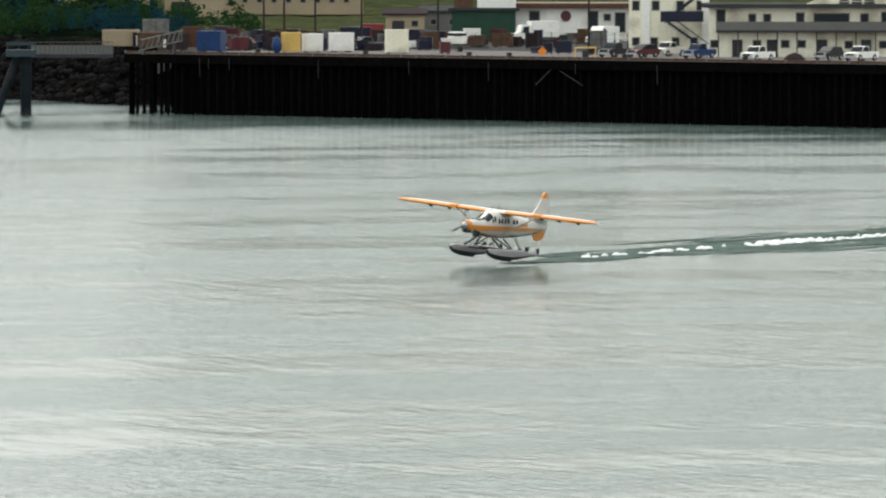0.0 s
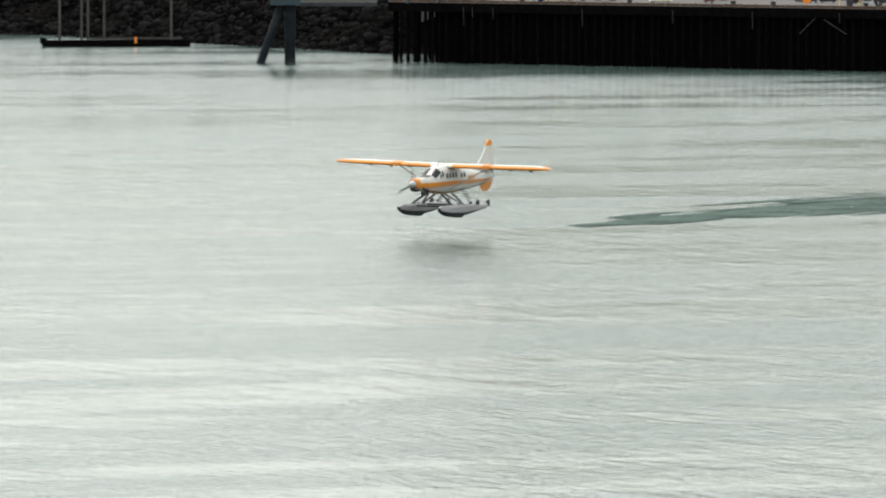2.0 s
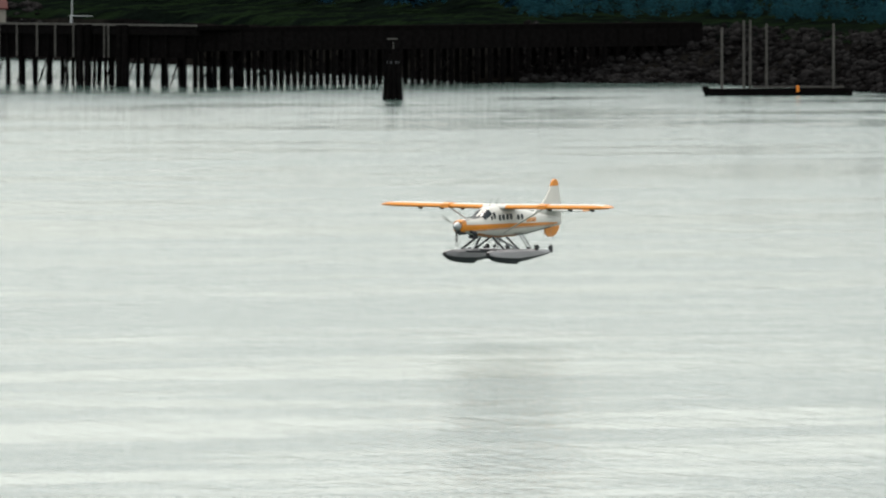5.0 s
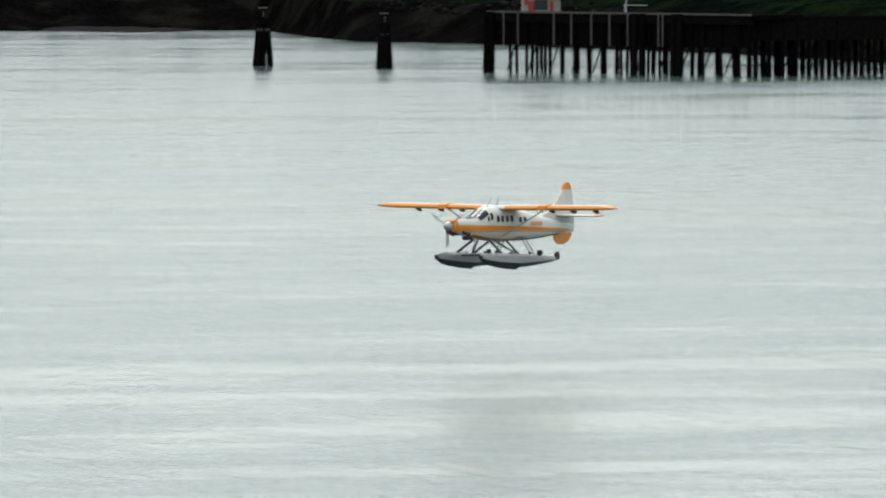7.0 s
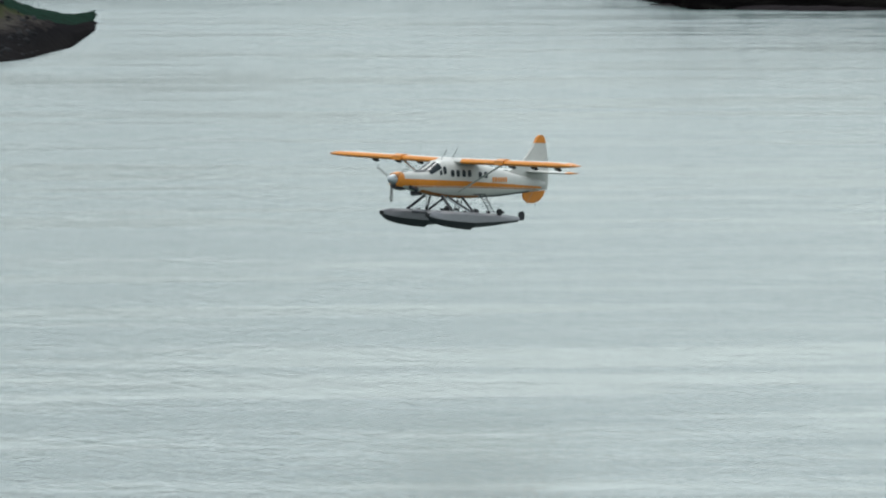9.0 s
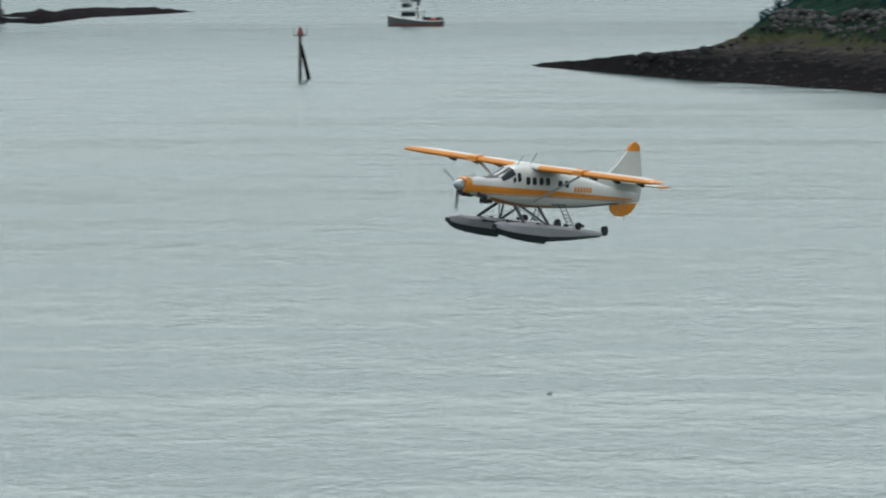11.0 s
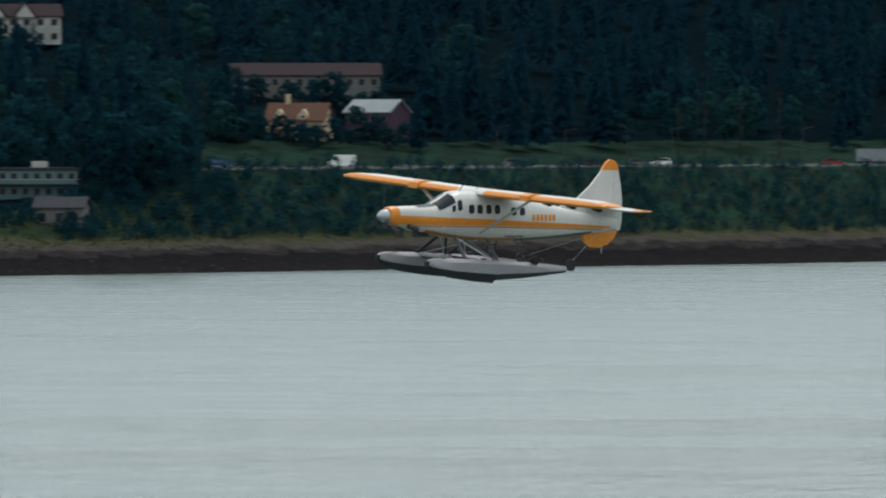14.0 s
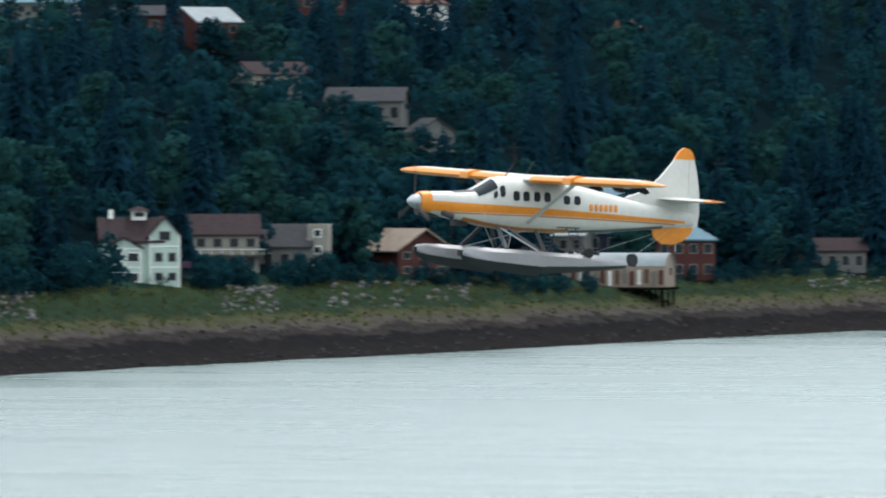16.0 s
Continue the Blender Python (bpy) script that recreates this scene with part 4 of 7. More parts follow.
# steel dolphin with its walkway
dol = thing("steel_dolphin", here(739, 1250, 0), "mooring dolphin of two steel piles under a blue-grey cap", "dolphin")
part("pile", Shape().tube((0.1, 0, -2), (0.1, 0, 7.6), 0.72, n=14), DARKBLUE, dol, smooth=True)
part("raking_pile", Shape().tube((-4.1, -1.0, -1), (-1.0, 0, 7.6), 0.55, n=14), DARKBLUE, dol, smooth=True)
part("cap", Shape().box((-0.5, 0, 7.95), (4.0, 3.0, 0.9)), BLUESTEEL, dol, "blue-grey steel cap")
for x in (-2.3, -0.8, 0.4, 1.3):
    part("rail_post", Shape().tube((x, -1.3, 8.4), (x, -1.3, 9.4), 0.05, n=6), BLUESTEEL, dol)
part("rail", Shape().box((-0.5, -1.3, 9.2), (3.9, 0.1, 0.45)), BLUESTEEL, dol)
wk = thing("walkway", here(648, 1256, 0), "narrow grey steel walkway with mesh railing", "walkway")
part("girder", Shape().box((-0.6, 0, 7.5), (10.8, 1.5, 0.5)), DARKSTEEL, wk)
part("mesh_panel", Shape().box((-0.6, -0.7, 8.35), (10.8, 0.05, 1.1)), GREYSIDE, wk, "grey mesh railing panel")
part("rail", Shape().box((-0.6, -0.75, 9.3), (10.8, 0.1, 0.1)), GREYWOOD, wk)
for i in range(19):
    part("rail_post", Shape().tube((-5.9 + i * 0.59, -0.76, 7.7), (-5.9 + i * 0.59, -0.76, 9.3), 0.035, n=5), GREYWOOD, wk)
ramp = thing("gangway", here(497, 1248, 7.9, 8), "tilted aluminium lattice gangway stored on the wharf", "gangway")
for y in (-0.6, 0.6):
    for z in (0.0, 1.3):
        part("chord", Shape().tube((-2.8, y, 0.5 + z), (2.6, y, 1.7 + z), 0.07, n=6), PALEROCK, ramp)
    for i in range(9):
        t = i / 8
        part("lattice_bar", Shape().tube((-2.8 + 5.4 * t, y, 0.5 + 1.2 * t), (-2.8 + 5.4 * min(1, t + 0.08), y, 1.8 + 1.2 * t), 0.06, n=5), PALEROCK, ramp)
part("trestle", Shape().box((1.6, 0, 0.6), (0.3, 1.4, 1.3)), DARKSTEEL, ramp)
part("trestle", Shape().box((-2.4, 0, 0.2), (0.3, 1.4, 0.6)), DARKSTEEL, ramp)

D0 = 7.86
crate("shipping_container", here(410, 1262, D0, -14), 3.2, 3.0, 2.75, BLUE, "blue ribbed steel shipping container on the wharf", "container", 8)
crate("steel_bin", here(269, 1258, D0), 2.55, 2.2, 2.6, YELLOW, "yellow ribbed steel bin on the wharf", "container", 7)
crate("fish_tote", here(231, 1260, D0, 12), 2.4, 2.2, 2.4, WHITE, "white insulated fish tote on a dark pallet", "container", 3)
crate("fish_tote", here(180, 1262, D0, 16), 2.8, 2.4, 2.5, WHITE, "white insulated fish tote on a dark pallet", "container", 3)
crate("utility_cabinet", here(82, 1252, D0, 6), 2.9, 2.0, 3.05, CREAM, "cream electrical cabinet standing on the wharf", "cabinet", 4)
crate("skip", here(20, 1290, D0), 3.6, 2.4, 2.3, NAVY, "dark blue steel skip in the yard", "skip", 6)
crate("dumpster", here(155, 1330, D0), 4.2, 2.4, 2.2, NAVY, "dark blue open bin with grey bundles", "skip", 6)
crate("red_bin", here(124, 1335, D0), 3.0, 2.2, 2.6, RED, "faded red steel bin in the yard", "skip", 4)
crate("pallet_stack", here(570, 1300, D0), 5.0, 2.6, 2.3, TAN, "stack of tan timber pallets and planks", "timber stack", 9)
crate("pallet_stack", here(520, 1296, D0), 3.2, 2.4, 2.0, BROWNWOOD, "stack of brown timber and planks", "timber stack", 7)
crate("covered_stack", here(508, 1310, D0), 3.6, 2.4, 3.6, PALEROCK, "stack under a pale tarpaulin", "stack", 3)
crate("rusty_tank", here(444, 1290, D0), 2.2, 2.2, 2.9, ORANGEROOF, "rust-orange steel tank in the yard", "tank", 3)
drum = thing("buoy", here(294, 1256, D0), "blue plastic mooring buoy lying on the wharf", "buoy")
part("body", Shape().loft([[(r * math.cos(k * math.pi / 5), r * math.sin(k * math.pi / 5), z) for k in range(10)] for r, z in ((0.3, 0), (0.62, 0.5), (0.66, 1.2), (0.45, 1.9), (0.1, 2.2))]), BLUE, drum, smooth=True)
part("eye", Shape().tube((0, 0, 2.2), (0, 0, 2.4), 0.12), DARKSTEEL, drum)
boat = thing("motor_boat", here(-24, 1265, D0, -70), "white cabin motor boat standing on a trailer", "boat")
part("hull", Shape().loft([[(x, y, z) for y, z in ((-hw, 1.75 + sh), (-hw * 0.82, 1.1), (0, kz), (hw * 0.82, 1.1), (hw, 1.75 + sh))] for x, hw, kz, sh in ((-2.9, 1.2, 0.75, 0), (-1, 1.3, 0.7, 0), (1, 1.2, 0.72, 0.1), (2.3, 0.7, 0.95, 0.25), (3.0, 0.08, 1.5, 0.4))]), WHITE, boat, smooth=True)
part("cabin", Shape().loft([[(x, y, z) for y, z in ((-0.95, 1.7), (0.95, 1.7), (0.75, 2.65), (-0.75, 2.65))] for x in (-0.9, 1.3)]), WHITE, boat)
part("cabin_window", Shape().box((0.2, 0, 2.25), (2.3, 1.76, 0.4)), GLASS, boat)
part("trailer", Shape().box((-0.2, 0, 0.55), (6, 1.5, 0.18)), DARKSTEEL, boat)
for s in (1, -1):
    wheel(boat, -0.8, s * 0.9, 0.36)
    wheel(boat, -1.7, s * 0.9, 0.36)
sign = thing("work_sign", here(-176, 1213, D0), "orange diamond work sign on a stand", "sign")
part("panel", Shape().prism([(0, 0.35), (0.6, 0.95), (0, 1.55), (-0.6, 0.95)], 'y', -0.04, 0.04), SIGNORANGE, sign, "orange sign panel")
part("stand", Shape().tube((0, 0.05, 0), (0, 0.05, 1.2), 0.05), DARKSTEEL, sign)
fr = thing("barrier_frame", here(-252, 1225, D0), "yellow tube barrier frame round a valve", "barrier")
for x in (-1.3, 1.3):
    part("upright", Shape().tube((x, 0, 0), (x, 0, 1.25), 0.09, n=8), YELLOW, fr)
part("rail", Shape().tube((-1.3, 0, 1.2), (1.3, 0, 1.2), 0.09, n=8), YELLOW, fr)
part("valve", Shape().box((0, 0.3, 0.45), (0.8, 0.5, 0.9)), DARKSTEEL, fr)

vehicle("car", here(361, 1275, D0, 170), "car", DARKSTEEL, "dark grey car parked in the yard", "car")
vehicle("car", here(320, 1300, D0, 175), "car", RED, "dull red car parked in the yard", "car")
vehicle("flatbed_truck", here(134, 1275, D0, 200), "pickup", GREYSIDE, "grey loaded pickup among crates", "truck")
vehicle("pickup_truck", here(-304, 1226, D0, 238), "pickup", DARKSTEEL, "black pickup truck parked on the wharf", "truck")
vehicle("suv", here(-354, 1224, D0, 228), "car", MAROON, "dark maroon estate car parked on the wharf", "car")
vehicle("pickup_truck", here(-400, 1232, D0, 238), "pickup", WHITE, "white pickup truck parked by the building", "truck")
vehicle("pickup_truck", here(-453, 1218, D0, 238), "pickup", BLUE, "blue pickup truck parked on the wharf", "truck")
vehicle("pickup_truck", here(-557, 1200, D0, 238), "pickup", WHITE, "white pickup truck facing the wharf edge", "truck")
vehicle("jeep", here(-683, 1206, D0, 238), "car", BLACK, "black off-road car parked on the wharf", "car")
vehicle("pickup_truck", here(-740, 1201, D0, 238), "pickup", WHITE, "white pickup truck parked at the wharf's edge", "truck")
vehicle("truck", here(-160, 1325, D0, 200), "truck", WHITE, "white box truck beside the depot", "truck")
vehicle("van", here(-282, 1315, D0, 238), "van", WHITE, "white van parked behind the fence", "van")
heap = thing("net_heap", here(-622, 1206, D0), "heap of rusty chain and net", "heap")
part("heap", Shape().loft([[(r * math.cos(k * math.pi / 5) * 1.5, r * math.sin(k * math.pi / 5), z) for k in range(10)] for r, z in ((0.95, 0), (0.8, 0.35), (0.5, 0.7), (0.1, 0.95))]), BROWNROOF, heap)

clutter = random.Random(5)
for a0, a1, d0, d1, n in ((20, 520, 1280, 1345, 74), (-330, 20, 1290, 1330, 22), (552, 500, 1298, 1345, 12)):
    for _ in range(n):
        k = clutter.randrange(8)
        w, dd, hh = clutter.uniform(1.0, 2.8), clutter.uniform(1.0, 2.2), clutter.uniform(0.7, 2.3)
        crate(("pallet_stack", "fish_tote", "gear_box", "steel_bin", "gear_box", "covered_stack", "drum_cage", "pallet_stack")[k], here(clutter.uniform(a0, a1), clutter.uniform(d0, d1), D0, clutter.uniform(-30, 30)), w, dd, hh,
              (BROWNWOOD, WHITE, DARKSTEEL, REDSIDE, DARKSTEEL, PALEROCK, NAVY, BROWNROOF)[k],
              ("stack of brown timber pallets in the yard", "white insulated fish tote in the yard", "dark steel gear box in the yard", "rusty red steel bin in the yard", "dark painted gear box in the yard",
               "low stack under a pale tarpaulin", "dark blue cage of drums in the yard", "stack of dark weathered pallets in the yard")[k], ("timber stack", "container", "box", "container", "box", "stack", "cage", "timber stack")[k], 4)

# added dark gear: yard clutter that also stands in for shadowed gaps
gear = random.Random(12)
for _ in range(34):
    a = gear.choice((gear.uniform(20, 500), gear.uniform(20, 500), gear.uniform(-330, 20)))
    k = gear.randrange(5)
    crate(("gear_box", "net_bin", "pallet_stack", "drum_cage", "engine_crate")[k], here(a, 1270 + gear.uniform(0, 14) - (28 if a < 0 else 0), D0, gear.uniform(-40, 40)), gear.uniform(0.9, 2.6), gear.uniform(0.9, 1.8), gear.uniform(0.7, 1.9),
          (DARKSTEEL, BLACK, BROWNROOF, NAVY, MAROON)[k], ("dark steel gear box behind the front row", "black net bin behind the front row", "stack of dark weathered pallets", "dark blue cage of drums", "dark red engine crate on skids")[k],
          ("box", "bin", "timber stack", "cage", "crate")[k], 3)

# buildings behind the yard
dp = house("depot", here(-230, 1352, D0), 16.6, 12, 5.0, WHITE, TANROOF, "long white depot with an orange-brown eave", "building", "flat", eave=0.6,
           windows=[(-5.4, 2.8, 1.3, 2.8), (2.8, 2.8, 1.3, 2.8), (6.6, 2.7, 1.3, 2.6), (-2.8, 1.6, 0.8, 2.0), (4.8, 3.4, 0.8, 0.8)])
part("eave_board", Shape().box((0, -6.9, 5.0), (17.8, 0.3, 0.6)), ORANGEROOF, dp, "orange-brown eave board")
em = part("sign_disc", Shape().tube((-1.0, -6.1, 3.6), (-1.0, -6.2, 3.6), 0.75, n=20), MAROON, dp, "dark oval emblem")
sh = house("store_shed", here(-72, 1345, D0), 8.9, 9, 4.4, DKGREEN, GREYROOF, "dark green shed below a white upper storey", "shed", "flat")
part("upper_storey", Shape().box((1.8, 0, 6.2), (5.4, 7, 3.2)), WHITE, sh, "white upper storey")
part("bay", Shape().box((-2.8, -0.5, 6.0), (2.7, 6, 2.6)), BROWNWOOD, sh, "brown timber bay")
tw = house("office_block", here(-398, 1262, D0), 10.2, 12, 12.5, CREAM, GREYROOF, "cream three-storey office block with outside stairs", "building", "flat",
           windows=[(-4.2, 6.2, 0.8, 1.1), (-1.6, 6.2, 0.8, 1.1), (1.6, 6.2, 0.8, 1.1), (4.2, 6.2, 0.8, 1.1), (-4.2, 1.5, 0.8, 0.9), (-1.8, 1.5, 0.8, 0.9), (1.0, 1.5, 0.8, 0.9), (3.4, 1.5, 0.8, 0.9)])
part("pilaster", Shape().box((-2.9, -6.1, 6.2), (1.1, 0.3, 12.4)), WHITE, tw, "white pilaster")
part("pilaster", Shape().box((4.9, -6.1, 6.2), (1.0, 0.3, 12.4)), WHITE, tw, "white pilaster")
stair = thing("outside_stair", here(-420, 1254, D0), "dark blue steel outside staircase", "staircase")
for i in range(14):
    part("step", Shape().box((3.6 - i * 0.42, 0, 0.35 + i * 0.28), (0.5, 1.3, 0.1)), NAVY, stair)
part("stringer", Shape().prism([(3.9, 0), (4.3, 0), (-1.8, 4.4), (-2.3, 4.4)], 'y', -0.75, -0.65), NAVY, stair)
part("handrail", Shape().prism([(3.9, 1.0), (3.95, 1.12), (-2.0, 5.4), (-2.1, 5.3)], 'y', -0.75, -0.68), NAVY, stair)
part("landing", Shape().box((0.2, 0.3, 4.2), (5.6, 1.6, 0.2)), NAVY, stair)
part("landing_screen", Shape().box((0.2, -0.5, 4.9), (5.6, 0.06, 1.2)), NAVY, stair)
part("flight_panel", Shape().prism([(-2.2, 4.3), (-1.5, 4.3), (2.4, 7.4), (1.7, 7.4)], 'y', -0.5, -0.4), NAVY, stair)
cn = house("terminal", here(-640, 1232, D0), 24.5, 13, 6.4, CREAM, GREYROOF, "cream two-storey terminal with an upper gallery", "building", "flat", eave=1.0,
           windows=[(-10.7, 4.9, 1.0, 2.2), (-6.7, 5.0, 0.8, 0.9), (-4.8, 5.0, 0.8, 0.9), (-0.6, 5.0, 0.9, 1.2), (3.4, 4.9, 4.4, 1.3), (7.6, 4.9, 0.9, 1.2), (10.4, 4.6, 1.2, 2.2),
                    (-11.5, 1.7, 0.9, 0.8), (-6.1, 1.7, 0.9, 0.8), (-2.5, 1.7, 0.9, 0.8), (-0.4, 1.7, 0.9, 0.8), (5.6, 1.6, 0.9, 0.8), (10.0, 1.6, 0.9, 0.8), (11.6, 1.6, 0.9, 0.8)])
part("gallery", Shape().box((0.5, -7.3, 3.3), (23.6, 1.6, 0.25)), GREYROOF, cn, "grey upper gallery")
part("gallery_screen", Shape().box((0.5, -8.0, 4.0), (23.6, 0.06, 1.1)), GREYSIDE, cn, "grey gallery screen")
for i in range(10):
    part("gallery_post", Shape().box((-11 + i * 2.5, -8.0, 1.7), (0.16, 0.16, 3.3)), GREYWOOD, cn)
for x in (-8.6, -4.2, 2.2, 7.8):
    part("door", Shape().box((x, -6.58, 1.15), (1.3, 0.12, 2.2)), DARKSTEEL, cn)
part("roof_edge", Shape().box((0, -7.7, 6.55), (26.0, 0.3, 0.5)), DARKSTEEL, cn, "dark roof edge")
part("gable", Shape().prism([(-0.5, 6.5), (12, 6.5), (6, 9.4)], 'y', -7.2, -6.8), CREAM, cn)
for i in range(3):
    part("sign_bar", Shape().box((5.0 + i * 1.6, -7.28, 7.35), (1.2, 0.06, 0.3)), GREYROOF, cn)
    part("sign_bar", Shape().box((5.0 + i * 1.6, -7.28, 6.95), (1.3, 0.06, 0.22)), GREYROOF, cn)
lg = house("long_warehouse", here(269, 1600, 8.3), 24, 14, 5.6, TAN, GREYROOF, "long tan warehouse with a grey metal roof", "building", "gable_x", rise=2.6,
           windows=[(-10 + 2.4 * i, 2.4, 0.7, 0.7) for i in range(9)])
house("brick_store", here(67, 1400, D0), 5.6, 6, 3.1, TAN, BROWNROOF, "tan store hut with a low roof", "hut", "gable_x", rise=0.6, windows=[(1.4, 1.8, 0.8, 0.7)], door=(-1, 1.8, 2.2))
house("yard_office", here(0, 1410, D0), 6.2, 6, 3.4, GREYSIDE, GREYROOF, "grey yard office hut", "hut", "gable_x", rise=0.6, windows=[(-1.4, 1.9, 0.8, 0.7), (1.4, 1.9, 0.8, 0.7)])
house("garage", here(600, 1470, 9.5), 14, 8, 3.6, TAN, PALEROOF, "tan garage with a pale roof behind trees", "building", "gable_x", rise=1.8, door=(3, 3, 2.4))
house("garage", here(440, 1475, 9.5), 9, 8, 3.6, TAN, GREYROOF, "tan garage with a grey roof behind trees", "building", "gable_x", rise=1.8, door=(-2, 3, 2.4))
for a, d, hh in ((317, 1290, 9), (281, 1280, 11), (144, 1275, 12), (226, 1340, 9), (9, 1290, 8.5), (-258, 1262, 9)):
    ob = thing("utility_pole", here(a, d, D0), "plain brown timber pole standing in the yard", "pole", "yard poles")
    part("pole", Shape().tube((0, 0, 0), (0, 0, hh), 0.15, 0.11, 8), BROWNROOF, ob)
    part("cross_arm", Shape().box((0, 0, hh - 0.7), (1.8, 0.14, 0.14)), BROWNWOOD, ob)
fence = thing("yard_fence", here(-130, 1290, D0), "dark chain-link yard fence on steel posts", "fence")
for i in range(18):
    part("fence_post", Shape().tube((-14 + i * 1.7, 0, 0), (-14 + i * 1.7, 0, 2.1), 0.05, n=5), DARKSTEEL, fence)
for z in (0.6, 1.2, 1.8, 2.1):
    part("wire", Shape().tube((-14, 0, z), (15, 0, z), 0.02, n=4), DARKSTEEL, fence)

# riprap slopes
pts = []
for _ in range(4200):
    a = rnd.uniform(540, 1500)
    s = rnd.uniform(-2, 33)
    d = between(EAST_SHORE, a) + s
    pts.append(spot(a, d, east_z(a, d) + rnd.uniform(-0.2, 0.35)))
for _ in range(500):
    a = rnd.uniform(2350, 2750)
    d = between(EAST_SHORE, a) + rnd.uniform(20, 60)
    pts.append(spot(a, d, east_z(a, d) + 0.1))
rocks("riprap", pts, 0.2, 0.95, DARKROCK, "dark broken riprap boulders along the shore")
pts = []
for _ in range(700):
    a = rnd.uniform(4560, 5450)
    d = between(EAST_SHORE, a) + rnd.uniform(0, 80) / (1 + 11 * hump(a, 5150, 5625))
    pts.append(place(a, d, east_z(a, d) - 0.1))
rocks("cape_rocks", pts, 0.25, 0.8, ROCK, "dark boulders on the tidal slope of a point")
pts = []
for _ in range(480):
    a = rnd.uniform(4640, 5200)
    d = between(EAST_SHORE, a) + rnd.uniform(76, 88) / (1 + 11 * hump(a, 5150, 5625))
    pts.append(place(a, d, east_z(a, d)))
rocks("cape_boulders", pts, 0.3, 0.9, MIDROCK, "grey boulders below the scrubby top of a point")

# floating dock with guide piles
raft = thing("floating_dock", here(1045, 1346, 0, 9), "low dark timber floating dock with guide piles", "dock")
part("deck", Shape().box((0, 0, 0.45), (20.5, 3.2, 0.9)), CREOSOTE, raft)
part("headlog", Shape().box((-10.3, 0, 0.8), (0.4, 3.4, 0.9)), CREOSOTE, raft)
for x, hh in ((-8.2, 9.5), (-5.1, 10.5), (-4.2, 10.5), (-1.9, 10), (7.6, 10)):
    part("guide_pile", Shape().tube((x, -1.2, -3), (x, -1.2, hh), 0.2, 0.17, 8), GREYWOOD, raft, "grey guide pile")
part("marker_light", Shape().box((2.5, -1.5, 0.9), (0.35, 0.35, 0.9)), SIGNORANGE, raft, "orange marker")
part("cleat_rail", Shape().box((3, 1.2, 1.1), (13, 0.3, 0.3)), GREYWOOD, raft)

# old timber pier on piles
PA, PB = spot(2541, 1425), spot(2074, 1392)
PDIR = (PB - PA).normalized()
PROT = math.degrees(math.atan2(PDIR.y, PDIR.x))
PLEN = (PB - PA).length
pier = thing("timber_pier", Matrix.Translation(PA) @ pose(0, 0, 0, 0, 0, PROT), "old black timber pier on crowded piles and braces", "pier")
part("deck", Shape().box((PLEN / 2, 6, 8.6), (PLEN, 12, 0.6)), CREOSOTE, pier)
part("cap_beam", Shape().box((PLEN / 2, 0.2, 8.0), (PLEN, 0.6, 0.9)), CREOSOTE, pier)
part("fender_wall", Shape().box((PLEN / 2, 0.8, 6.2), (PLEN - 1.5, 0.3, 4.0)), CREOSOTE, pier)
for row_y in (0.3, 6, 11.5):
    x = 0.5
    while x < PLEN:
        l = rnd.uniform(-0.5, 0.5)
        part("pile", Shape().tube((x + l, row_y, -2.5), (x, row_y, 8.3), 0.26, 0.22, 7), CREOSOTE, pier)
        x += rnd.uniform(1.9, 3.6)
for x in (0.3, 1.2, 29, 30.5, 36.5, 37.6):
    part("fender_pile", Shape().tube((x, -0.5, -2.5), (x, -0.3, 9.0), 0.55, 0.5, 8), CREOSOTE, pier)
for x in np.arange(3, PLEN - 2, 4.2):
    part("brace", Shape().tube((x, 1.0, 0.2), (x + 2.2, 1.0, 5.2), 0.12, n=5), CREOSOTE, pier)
for x in (3.4, 6.2, 13.2, 16.6, 20.5, 24, 27.5, 33.4, 34.2):
    part("iron_pile", Shape().tube((x, -0.15, 4.2), (x, -0.15, 9.2), 0.13, n=6), GREYWOOD, pier, "grey ladder stile or iron pile")
part("edge_beam", Shape().box((PLEN / 2, 0, 9.0), (PLEN, 0.3, 0.3)), GREYWOOD, pier)
part("edge_rail", Shape().box((28, 1, 10.2), (4.5, 0.1, 0.1)), STEEL, pier)
part("edge_rail_post", Shape().box((26, 1, 9.5), (0.1, 0.1, 1.4)), STEEL, pier)
part("flag_pole", Shape().tube((25.4, 2, 8.9), (25.4, 2, 15), 0.07, n=6), STEEL, pier)
# approach trestle running off to the shore
TA, TB = spot(2072, 1396), spot(1180, 1446)
TDIR = (TB - TA).normalized()
trestle = thing("approach_trestle", Matrix.Translation(TA) @ pose(0, 0, 0, 0, 0, math.degrees(math.atan2(TDIR.y, TDIR.x))), "black timber approach trestle with crossed braces", "trestle")
TL = (TB - TA).length
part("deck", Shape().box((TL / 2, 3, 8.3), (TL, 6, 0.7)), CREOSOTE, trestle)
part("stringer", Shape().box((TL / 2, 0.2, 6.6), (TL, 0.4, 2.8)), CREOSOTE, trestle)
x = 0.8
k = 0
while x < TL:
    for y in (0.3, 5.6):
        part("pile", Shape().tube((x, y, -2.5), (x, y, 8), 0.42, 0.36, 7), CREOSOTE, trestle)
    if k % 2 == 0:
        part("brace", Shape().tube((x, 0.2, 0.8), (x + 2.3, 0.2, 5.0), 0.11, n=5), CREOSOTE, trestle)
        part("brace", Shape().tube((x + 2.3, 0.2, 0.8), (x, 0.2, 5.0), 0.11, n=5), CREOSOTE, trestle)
    x += 2.3
    k += 1
